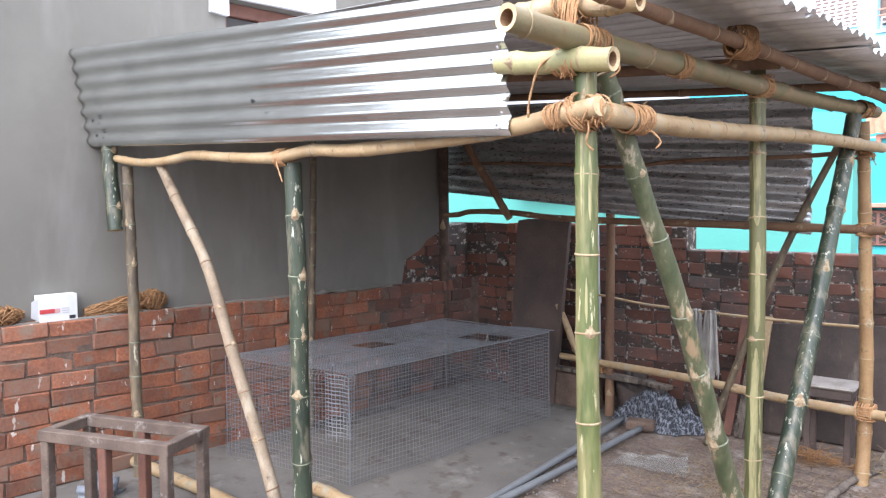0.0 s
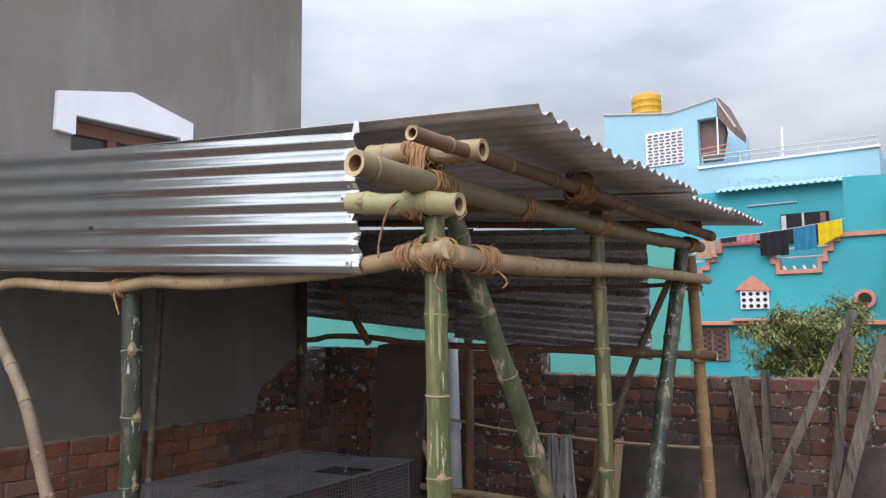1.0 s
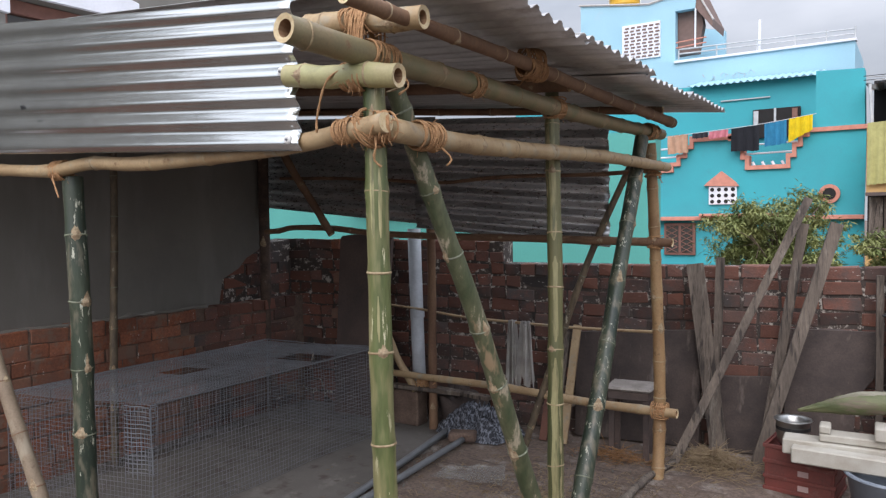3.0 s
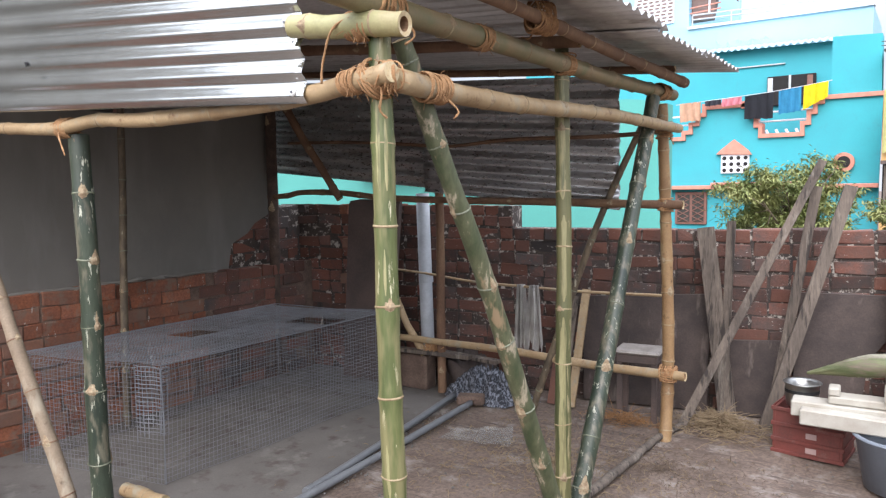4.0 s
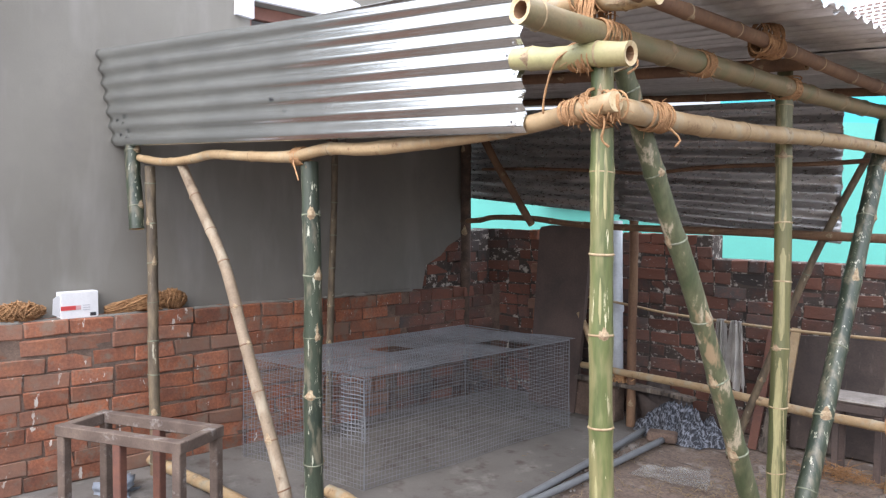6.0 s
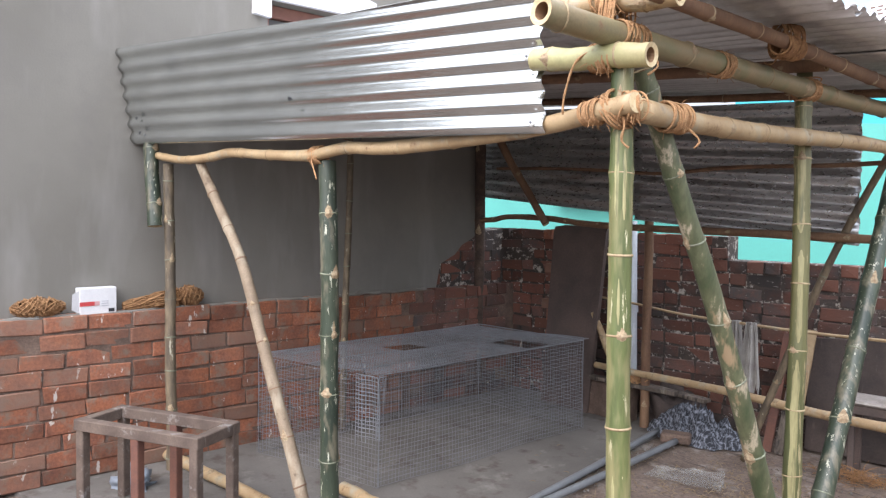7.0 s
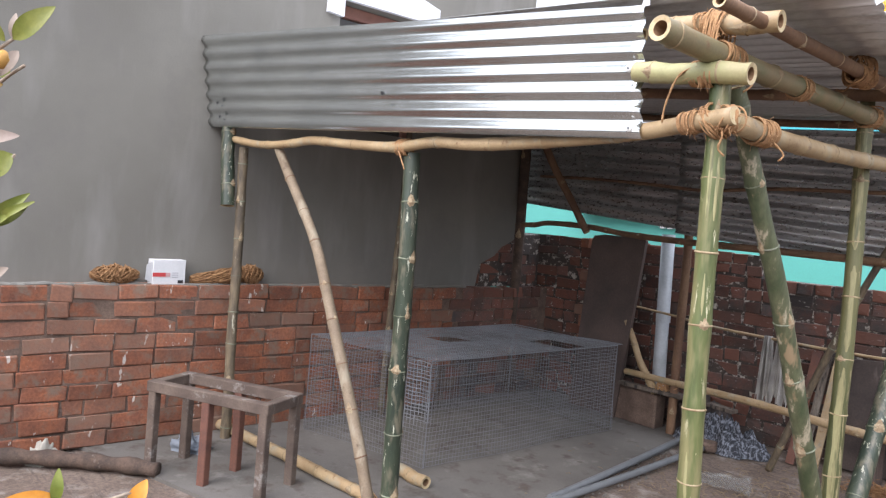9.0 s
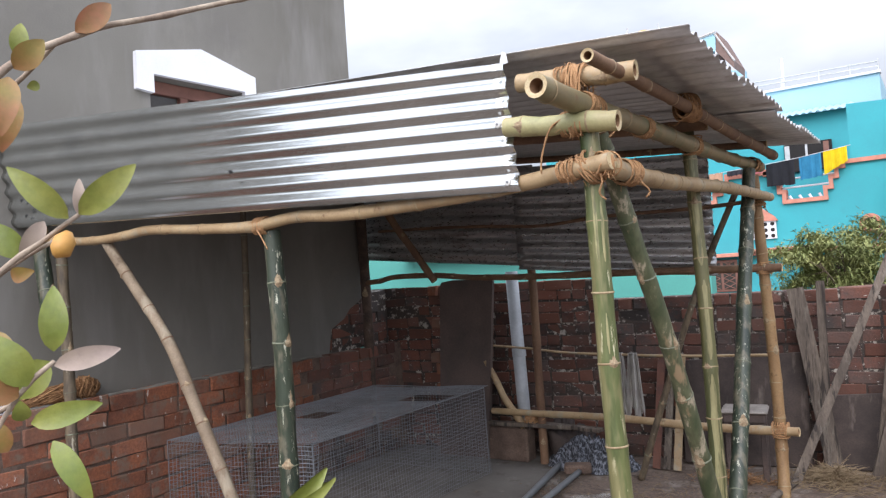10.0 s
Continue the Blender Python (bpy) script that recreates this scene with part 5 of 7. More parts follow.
def check_cloth():
    m = bpy.data.materials.new("black_white_checked_cloth")
    m.use_nodes = True
    n, l = m.node_tree.nodes, m.node_tree.links
    sh = n["Principled BSDF"]
    co = n.new("ShaderNodeNewGeometry")
    add = n.new("ShaderNodeMath")
    add.operation = "ADD"
    for k, way in enumerate(("X", "DIAGONAL")):
        ch = n.new("ShaderNodeTexWave")
        ch.bands_direction = way
        ch.inputs["Scale"].default_value, ch.inputs["Distortion"].default_value = (15.0, 8.0)[k], 13.0
        ch.inputs["Detail"].default_value, ch.inputs["Detail Scale"].default_value = 3.0, 1.5
        l.new(co.outputs["Position"], ch.inputs["Vector"])
        l.new(ch.outputs["Fac"], add.inputs[k])
    rp = n.new("ShaderNodeValToRGB")
    rp.color_ramp.elements[0].position, rp.color_ramp.elements[0].color = 0.3, (0.026, 0.028, 0.035, 1)
    rp.color_ramp.elements[1].position, rp.color_ramp.elements[1].color = 0.9, (0.2, 0.215, 0.25, 1)
    half = n.new("ShaderNodeMath")
    half.operation = "MULTIPLY"
    half.inputs[1].default_value = 0.5
    l.new(add.outputs[0], half.inputs[0])
    l.new(half.outputs[0], rp.inputs["Fac"])
    l.new(rp.outputs["Color"], sh.inputs["Base Color"])
    sh.inputs["Roughness"].default_value = 0.95
    return m


M_CHECK = check_cloth()


def heap(name, label, category, center, radii, mat, seed, rough=0.3, n=44, kind=""):
    verts, faces = [], []
    for j in range(n // 2 + 1):
        for i in range(n):
            a, e = 2 * math.pi * i / n, 0.5 * math.pi * j / (n // 2)
            d = Vector((math.cos(a) * math.cos(e), math.sin(a) * math.cos(e), math.sin(e)))
            k = 1 + rough * noise.noise(d * 2.2 + Vector((seed, 0, 0))) + rough * 0.6 * noise.noise(d * 6 + Vector((0, seed, 0))) + rough * 0.3 * abs(noise.noise(d * 13 + Vector((0, 0, seed))))
            verts.append((center[0] + radii[0] * d.x * k, center[1] + radii[1] * d.y * k, center[2] + radii[2] * d.z * max(0.3, k)))
    for j in range(n // 2):
        for i in range(n):
            faces.append((j * n + i, j * n + (i + 1) % n, (j + 1) * n + (i + 1) % n, (j + 1) * n + i))
    return tagged(mesh_part(name, verts, faces, mat, smooth=True), label, category, kind=kind)




def crumpled(name, label, center, radii, mat, seed, turn=0.0):
    """A thrown-down cloth: a low dome broken into sharp folds that run across it."""
    verts, faces, n, rings = [], [], 84, 22
    for j in range(rings + 1):
        rho = j / rings
        for i in range(n):
            a = 2 * math.pi * i / n
            edge = 1 + 0.28 * noise.noise((2 * math.cos(a), 2 * math.sin(a), seed)) + 0.1 * noise.noise((7 * math.cos(a), 7 * math.sin(a), seed))
            x, y = rho * math.cos(a + turn) * edge, rho * math.sin(a + turn) * edge
            fold = 1 - abs(noise.noise((3.2 * x + 1.1 * y, 1.3 * y - 0.5 * x, seed + 3.0))) * 2.2
            fine_f = 1 - abs(noise.noise((9 * x + 3 * y, 5 * y, seed + 9.0))) * 2
            z = (1 - rho ** 2.2) * (0.4 + 0.5 * fold + 0.2 * fine_f) + 0.08 * (1 - rho) * fine_f
            verts.append((center[0] + radii[0] * x, center[1] + radii[1] * y, center[2] + radii[2] * max(0.0, z)))
    for j in range(rings):
        for i in range(n):
            faces.append((j * n + i, j * n + (i + 1) % n, (j + 1) * n + (i + 1) % n, (j + 1) * n + i))
    return tagged(mesh_part(name, verts, faces, mat, smooth=True), label, "cloth")


crumpled("crumpled_cloth", "crumpled heap of black and white checked cloth on the ground", (1.62, 2.94, -0.005), (0.34, 0.2, 0.19), M_CHECK, 3)
heap("crumpled_cloth", "dark grey bundle of cloth at the wall", "cloth", (1.42, 3.02, 0.0), (0.2, 0.13, 0.26), M_SLATE, 7, 0.5)
tagged(box_part("brick_rubble", (-0.09, -0.055, 0), (0.09, 0.055, 0.06), M_MORTAR, m=Matrix.Translation((1.62, 2.72, 0.0)) @ Matrix.Rotation(radians(25), 4, "Z"), bevel=0.012), "broken cement lump on the ground", "rubble")

conduits = (((1.745, 1.1), (1.455, 2.79), 0.019), ((1.79, 0.86), (1.655, 2.66), 0.019))
for a, b, r in conduits:
    pipe = thing("conduit_pipe", "grey plastic conduit lying along the floor's edge", "pipe", "conduits on the ground")
    v, f = tube(along([(*a, 0.026), ((a[0] + b[0]) / 2 + 0.012, (a[1] + b[1]) / 2, 0.028), (*b, 0.026)], 0.1), r, 14)
    mesh_part("pipe", v, f, M_CONDUIT, pipe, smooth=True)
    d = (Vector((*b, 0)) - Vector((*a, 0))).normalized()
    p = Vector((*a, 0.026))
    v, f = tube([p - d * 0.005, p + d * 0.05], [r * 1.18, r * 1.18], 14)
    mesh_part("socket", v, f, M_CONDUIT, pipe)
    settle(pipe)


def ground_sheet():
    m = bpy.data.materials.new("clear_plastic_film")
    m.use_nodes = True
    sh = m.node_tree.nodes["Principled BSDF"]
    sh.inputs["Base Color"].default_value = (0.4, 0.42, 0.41, 1)
    sh.inputs["Roughness"].default_value = 0.2
    sh.inputs["Alpha"].default_value = 0.22
    c = [Vector(q) for q in ((1.85, 2.02, 0.0), (2.25, 2.11, 0.0), (2.12, 2.4, 0.0), (1.82, 2.2, 0.0))]
    n, verts = 18, []
    for j in range(n + 1):
        for i in range(n + 1):
            s, t = i / n, j / n
            p = c[0].lerp(c[1], s).lerp(c[3].lerp(c[2], s), t)
            edge = min(s, t, 1 - s, 1 - t)
            h = 0.02 + 0.012 * noise.noise(p * 14) + (0.014 * abs(noise.noise(p * 23)) if edge < 0.1 else 0)
            verts.append(p + Vector((0.02 * noise.noise(p * 5), 0.02 * noise.noise(p * 6 + Vector((3, 0, 0))), h)))
    w = n + 1
    faces = [(j * w + i, j * w + i + 1, (j + 1) * w + i + 1, (j + 1) * w + i) for j in range(n) for i in range(n)]
    return tagged(mesh_part("plastic_sheet", verts, faces, m, smooth=True), "crumpled clear plastic sheet lying on the soil", "plastic sheet")


ground_sheet()
heap("plastic_bag", "crumpled white plastic bag by the brick wall", "plastic bag", (0.1, -0.8, -0.012), (0.06, 0.075, 0.08), M_FOAM, 11, 0.7, 24)
heap("plastic_bag", "crumpled blue-grey plastic bag under the bench", "plastic bag", (0.27, -0.13, 0.003), (0.1, 0.08, 0.07), M_BUCKET, 12, 0.8, 24)
path = along([(2.93, 2.9, 0.045), (2.87, 2.62, 0.03), (2.86, 2.3, 0.022), (2.85, 2.1, 0.025), (2.83, 1.75, 0.02), (2.78, 1.5, 0.018)], 0.03)
v, f = tube([p + Vector((0.012 * noise.noise(p * 9), 0, 0.004 * noise.noise(p * 12))) for p in path], [0.018 + 0.008 * i / len(path) for i in range(len(path))], 9)
tagged(mesh_part("branch", v, f, M_WOOD_GREY, smooth=True), "crooked grey branch lying on the soil", "branch")

# ---- crate with pot, foam and banana stem ----
crate = thing("plastic_crate", "dirty red plastic crate standing on the soil", "crate")
KM = Matrix.Translation((3.6, 2.93, 0.0)) @ Matrix.Rotation(radians(-6), 4, "Z")
bm = bmesh.new()
for lo, hi in (((-0.165, -0.13, 0.012), (-0.152, 0.13, 0.25)), ((0.152, -0.13, 0.012), (0.165, 0.13, 0.25)), ((-0.152, -0.13, 0.012), (0.152, -0.117, 0.25)),
               ((-0.152, 0.117, 0.012), (0.152, 0.13, 0.25)), ((-0.152, -0.117, 0.004), (0.152, 0.117, 0.016))):
    add_box(bm, lo, hi, KM, 0.002)
part("shell", bm, M_CRATE, crate)
for z in (0.245, 0.165, 0.085, 0.02):
    bm = bmesh.new()
    for lo, hi in (((-0.172, -0.138, z - 0.01), (0.172, -0.1305, z + 0.01)), ((-0.172, 0.1305, z - 0.01), (0.172, 0.138, z + 0.01)),
                   ((-0.173, -0.13, z - 0.01), (-0.1655, 0.13, z + 0.01)), ((0.1655, -0.13, z - 0.01), (0.173, 0.13, z + 0.01))):
        add_box(bm, lo, hi, KM, 0.002)
    part("rib", bm, M_CRATE, crate)
for z in (0.205, 0.125, 0.05):
    box_part("print_bar", (-0.005, -0.1335, z - 0.014), (0.045, -0.131, z + 0.014), plain("faded_print", (0.42, 0.3, 0.28)), crate, m=KM, bevel=0)
settle(crate)

pot = thing("steel_pot", "dented stainless steel pot on the red crate", "pot")
prof = [(0.0, 0.258), (0.062, 0.258), (0.074, 0.268), (0.078, 0.3), (0.08, 0.345), (0.08, 0.375), (0.093, 0.385), (0.09, 0.388), (0.077, 0.38), (0.074, 0.34), (0.07, 0.272), (0.0, 0.268)]
verts = [(3.55 + r * math.cos(2 * math.pi * k / 28), 2.87 + r * math.sin(2 * math.pi * k / 28), z) for r, z in prof for k in range(28)]
faces = [(i * 28 + k, i * 28 + (k + 1) % 28, (i + 1) * 28 + (k + 1) % 28, (i + 1) * 28 + k) for i in range(len(prof) - 1) for k in range(28)]
mesh_part("bowl", verts, faces, M_STEEL, pot, smooth=True)
v, f = tube([(3.55, 2.87, 0.335), (3.55, 2.87, 0.352)], [0.0825, 0.0825], 28, cap=False)
mesh_part("black_band", v, f, M_BLACK, pot)
settle(pot)

foam = thing("packing_foam", "white moulded packing foam pieces on crate and bucket", "packing foam")
FM = Matrix.Translation((3.86, 2.68, 0.3)) @ Matrix.Rotation(radians(4), 4, "Z")
for lo, hi in (((-0.28, -0.11, -0.05), (0.3, -0.03, 0.025)), ((-0.33, -0.028, -0.03), (0.3, 0.1, 0.045)), ((-0.17, -0.01, 0.047), (0.28, 0.1, 0.085)),
               ((-0.17, -0.01, 0.087), (-0.12, 0.09, 0.125)), ((0.06, -0.04, 0.087), (0.28, 0.1, 0.15))):
    box_part("foam_block", lo, hi, M_FOAM, foam, m=FM @ pose(0, 0, 0, 0, 0, 40 * lo[1]), bevel=0.006)
settle(foam)
stem = thing("banana_stem", "cut green banana stem lying on the foam", "plant stem")
for k, (dy, dz, fat, start, mat_) in enumerate(((0.0, 0.0, 0.042, 0.0, M_STEM), (0.03, 0.022, 0.032, 0.06, M_STEM), (-0.022, 0.012, 0.018, 0.03, M_STEM), (0.012, 0.042, 0.02, 0.1, M_STEM_DRY))):
    path = along([(3.58 + start, 2.8 + dy, 0.452 + dz), (3.7 + start * 0.6, 2.79 + dy, 0.487 + dz), (3.86, 2.78 + dy, 0.52 + dz), (4.06, 2.77 + dy, 0.555 + dz * 0.6)], 0.015)
    n = len(path)
    v, f = tube(path, [max(0.004, fat * (0.15 + math.sin(math.pi * min(1.0, 0.04 + 1.6 * i / n) / 2) ** 1.3) * (1 if i < 0.8 * n else 1 - 0.5 * (i / n - 0.8) / 0.2)) for i in range(n)], 12, wobble=0.05, rng=random.Random(4 + k))
    mesh_part("stalk" if k == 0 else "sheath", v, f, mat_, stem, "" if mat_ is M_STEM else "pale dry outer sheath", smooth=True)
settle(stem)
bucket = thing("bucket", "blue-grey plastic tub below the foam", "bucket")
prof = [(0.0, 0.0), (0.15, 0.0), (0.19, 0.23), (0.2, 0.235), (0.2, 0.25), (0.185, 0.25), (0.145, 0.012), (0.0, 0.012)]
verts = [(4.0 + r * math.cos(2 * math.pi * k / 32), 2.64 + r * math.sin(2 * math.pi * k / 32), z) for r, z in prof for k in range(32)]
faces = [(i * 32 + k, i * 32 + (k + 1) % 32, (i + 1) * 32 + (k + 1) % 32, (i + 1) * 32 + k) for i in range(len(prof) - 1) for k in range(32)]
mesh_part("tub", verts, faces, M_BUCKET, bucket, smooth=True)
v, f = tube([(4.0 + 0.2 * math.cos(a * 0.2), 2.64 + 0.2 * math.sin(a * 0.2), 0.243) for a in range(33)], 0.006, 6)
mesh_part("rim", v, f, M_BUCKET, bucket)
settle(bucket)


def litter(label, center, spread, count, seed, mat, length=(0.03, 0.14), rise=0.05, name="straw"):
    rng = random.Random(seed)
    pieces = []
    for _ in range(count):
        a, r = rng.uniform(0, 6.28), rng.gauss(0, 0.5)
        p = Vector((center[0] + spread[0] * r * math.cos(a), center[1] + spread[1] * r * math.sin(a), 0.0))
        p.z = center[2] + rise * math.exp(-r * r * 2) * rng.random()
        d = Vector((rng.uniform(-1, 1), rng.uniform(-1, 1), rng.uniform(-0.1, 0.25))).normalized() * rng.uniform(*length)
        pieces.append(tube([p, p + d * 0.5 + Vector((0, 0, 0.008)), p + d], [0.0016, 0.0016, 0.0009], 4))
    v, f = joined(pieces)
    return tagged(mesh_part(name, v, f, mat), label, "straw", kind="stuff")


litter("dry straw and twigs strewn on the soil", (3.13, 2.95, 0.03), (0.3, 0.24), 900, 3, M_STRAW, rise=0.09)
litter("dry coir strands under the stool", (2.62, 2.86, 0.005), (0.3, 0.1), 240, 8, M_COIR, rise=0.06)
litter("scattered chips and grit on the soil", (2.5, 2.1, -0.004), (1.1, 0.95), 1500, 9, M_STRAW, (0.008, 0.06), 0.008)
litter("dark chips and leaf scraps strewn over the yard", (3.0, 2.3, -0.004), (1.0, 0.8), 900, 12, M_BARK, (0.01, 0.05), 0.006)


def pebbles():
    rng = random.Random(77)
    pieces = []
    for _ in range(520):
        x = rng.uniform(1.5, 4.6)
        y = rng.uniform(-0.6, 3.2)
        if rng.random() < 0.35:
            y = rng.uniform(1.0, 2.6)
            x = 1.93 - 0.14 * y + rng.gauss(0, 0.05)
        r = rng.uniform(0.003, 0.011)
        c = Vector((x, y, r * 0.2))
        ico = [(0, 0, 1), (0.9, 0, 0), (0, 0.9, 0), (-0.9, 0, 0), (0, -0.9, 0), (0, 0, -0.6)]
        vs = [c + Vector(q) * r * rng.uniform(0.7, 1.3) for q in ico]
        pieces.append((vs, [(0, 1, 2), (0, 2, 3), (0, 3, 4), (0, 4, 1), (5, 2, 1), (5, 3, 2), (5, 4, 3), (5, 1, 4)]))
    v, f = joined(pieces)
    return tagged(mesh_part("gravel", v, f, M_CONCRETE), "loose grit and small stones on the soil", "gravel", kind="stuff")


pebbles()

# ---- trees beyond the wall ----


def tree(label, center, radius, height, seed, leaves=4400):
    """A short trunk, limbs with side twigs, and leaves in drooping tufts at the twigs' ends."""
    rng = random.Random(seed)
    t = thing("tree", label, "tree", "trees beyond the wall")
    c = Vector(center)
    stem_path = along([c, c + Vector((0.05, 0.03, height * 0.4)), c + Vector((-0.03, 0.05, height * 0.75))], 0.1)
    pieces = [tube(stem_path, [0.06 - 0.004 * i for i in range(len(stem_path))], 8)]
    tufts = []
    for _ in range(30):
        a, e = rng.uniform(0, 6.28), rng.uniform(-0.35, 1.4)
        st = c + Vector((0, 0, height * rng.uniform(0.35, 0.72)))
        d = Vector((math.cos(a) * math.cos(e), math.sin(a) * math.cos(e), 0.85 * math.sin(e))) * radius * rng.uniform(0.55, 0.95)
        pieces.append(tube([st, st + d * 0.5 + Vector((0, 0, 0.04)), st + d], [0.016, 0.009, 0.004], 5))
        for _ in range(7):
            o = st + d * rng.uniform(0.45, 1.0)
            e2 = Vector((rng.uniform(-1, 1), rng.uniform(-1, 1), rng.uniform(-0.5, 0.9))).normalized() * radius * rng.uniform(0.1, 0.3)
            pieces.append(tube([o, o + e2], [0.004, 0.002], 4))
            tufts.append(o + e2)
    v, f = joined(pieces)
    mesh_part("trunk", v, f, M_BARK, t, smooth=True)
    verts, faces = [], []
    for _ in range(leaves):
        o = rng.choice(tufts) + Vector((rng.gauss(0, 1), rng.gauss(0, 1), rng.gauss(0, 0.8))) * radius * 0.05
        a = rng.uniform(0, 6.28)
        d = Vector((math.cos(a), math.sin(a), rng.uniform(-1.1, 0.4))).normalized()
        sd = d.cross(Vector((rng.uniform(-0.5, 0.5), rng.uniform(-0.5, 0.5), 1))).normalized()
        ln, w = rng.uniform(0.04, 0.085), rng.uniform(0.006, 0.012)
        k = len(verts)
        verts += [o, o + d * ln * 0.45 + sd * w, o + d * ln + Vector((0, 0, -0.012)), o + d * ln * 0.45 - sd * w]
        faces.append((k, k + 1, k + 2, k + 3))
    mesh_part("crown", verts, faces, M_TREE, t)
    return settle(t)


tree("bushy green tree behind the boundary wall", (2.88, 7.0, 0.0), 1.02, 1.32, 5, 26000)
tree("green tree beside the orange house", (3.98, 7.6, 0.0), 0.6, 1.42, 6, 10000)
tree("green bush before the orange house", (4.75, 7.3, 0.0), 0.65, 1.35, 7, 9000)

# ---- turquoise neighbour house ----
XZ = ((1, 0, 0), (0, 0, 1))


def flat(outline, y, depth):
    bm = bmesh.new()
    prism(bm, outline, (0, y, 0), *XZ, (0, depth, 0))
    return bm


house = thing("turquoise_house", "turquoise two-storey house with salmon trim and stepped balcony openings", "house")
# balcony front, with two stepped openings, in pieces side by side
part("wall", flat([(-9.0, 0.0), (3.12, 0.0), (3.12, 1.3), (-9.0, 1.3)], 16.0, 0.25), M_TEAL, house)
part("wall", flat([(-2.2, 1.3), (3.12, 1.3), (3.15, 3.17), (2.07, 3.2), (2.05, 3.1), (1.94, 3.1), (1.94, 2.9), (1.82, 2.9), (1.82, 2.68), (1.7, 2.68), (1.7, 2.48),
                   (0.85, 2.5), (0.85, 2.7), (0.75, 2.7), (0.75, 2.92), (0.63, 2.92), (0.63, 3.12), (0.5, 3.14), (-0.36, 3.2), (-0.36, 3.0), (-0.5, 3.0), (-0.5, 2.8),
                   (-0.66, 2.8), (-0.66, 2.62), (-0.82, 2.62), (-0.82, 2.5), (-2.2, 2.5)], 16.0, 0.15), M_TEAL, house)


def ribbon(points, width, y, depth):
    """A trim band that follows a stepped line."""
    bm = bmesh.new()
    for k, ((x0, z0), (x1, z1)) in enumerate(zip(points, points[1:])):
        h = width / 2 - 0.004 * (k % 2)
        add_box(bm, (min(x0, x1) - h, y - 0.006 * (k % 2), min(z0, z1) - h), (max(x0, x1) + h, y + depth + 0.006 * (k % 2), max(z0, z1) + h))
    return bm


part("trim", ribbon([(3.15, 3.21), (2.06, 3.21), (2.06, 3.12), (1.93, 3.12), (1.93, 2.92), (1.81, 2.92), (1.81, 2.7), (1.69, 2.7), (1.69, 2.47), (0.86, 2.47), (0.86, 2.7), (0.76, 2.7),
                     (0.76, 2.92), (0.64, 2.92), (0.64, 3.14), (0.5, 3.16)], 0.09, 15.93, 0.28), M_PINK, house, "salmon painted stepped trim")
part("trim", ribbon([(0.5, 3.17), (-0.35, 3.21), (-0.35, 3.01), (-0.5, 3.01), (-0.5, 2.81), (-0.65, 2.81), (-0.65, 2.63), (-0.81, 2.63), (-0.81, 2.49), (-2.2, 2.49)], 0.09, 15.93, 0.28), M_PINK, house, "salmon painted stepped trim")
box_part("band", (-2.2, 15.75, 1.31), (3.13, 15.998, 1.4), M_PINK, house, "salmon painted floor band", bevel=0.01)
box_part("band", (-0.1, 15.6, 1.4), (1.7, 15.998, 1.46), M_PINK, house, "salmon painted sunshade edge", bevel=0.01)
# window and vents on the lower wall, the vents' shaded hollows painted near-black
win = box_part("window", (-0.98, 15.93, 0.5), (-0.26, 15.998, 1.25), M_FRAME_RED, house, "red-brown window with a diamond grille", bevel=0.01)
box_part("pane", (-0.92, 15.915, 0.56), (-0.64, 15.925, 1.19), M_GLASS_DARK, win, bevel=0)
box_part("pane", (-0.58, 15.915, 0.56), (-0.32, 15.925, 1.19), M_GLASS_DARK, win, bevel=0)
pieces = []
for x0 in (-0.92, -0.58):
    for k in range(5):
        pieces.append(tube([(x0, 15.905, 0.56 + 0.13 * k), (x0 + 0.26, 15.905, 0.69 + 0.13 * k)], 0.01, 4))
        pieces.append(tube([(x0 + 0.26, 15.905, 0.56 + 0.13 * k), (x0, 15.905, 0.69 + 0.13 * k)], 0.01, 4))
v, f = joined(pieces)
mesh_part("grille", v, f, M_FRAME_RED, win)
v, f = tube([(2.49, 15.9, 1.845), (2.49, 15.998, 1.845)], [0.2, 0.2], 28)
ring = mesh_part("round_vent", v, f, M_PINK, house, "round vent with a salmon ring")
v, f = tube([(2.49, 15.892, 1.845), (2.49, 15.899, 1.845)], [0.125, 0.125], 24)
# flat near-black disc; the hollow's shade is only its colour
mesh_part("opening", v, f, M_SHADE_FILL, ring)
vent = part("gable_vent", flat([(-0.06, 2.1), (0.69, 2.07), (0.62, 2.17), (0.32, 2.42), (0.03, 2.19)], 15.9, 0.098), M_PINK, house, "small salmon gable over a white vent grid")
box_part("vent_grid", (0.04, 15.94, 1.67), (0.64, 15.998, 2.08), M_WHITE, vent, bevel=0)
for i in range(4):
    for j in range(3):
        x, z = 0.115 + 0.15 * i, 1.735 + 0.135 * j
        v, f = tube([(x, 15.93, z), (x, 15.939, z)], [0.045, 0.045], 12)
        # discs on the grid, with the holes' shade as near-black colour
        mesh_part("vent_hole", v, f, M_SHADE_FILL, vent)
# rails in the stepped openings
for z in (2.98, 2.78):
    v, f = tube([(0.6, 16.07, z), (1.98, 16.07, z + 0.02)], 0.022, 6)
    mesh_part("balcony_rail", v, f, M_WHITE, house)
    v, f = tube([(-2.2, 16.07, z + 0.02), (-0.4, 16.07, z + 0.03)], 0.022, 6)
    mesh_part("balcony_rail", v, f, M_WHITE, house)
for x in (1.0, 1.2, 1.4, 1.6):
    v, f = tube([(x, 16.07, 2.5), (x - 0.05, 16.07, 2.6)], 0.03, 6)
    mesh_part("baluster", v, f, M_WHITE, house)
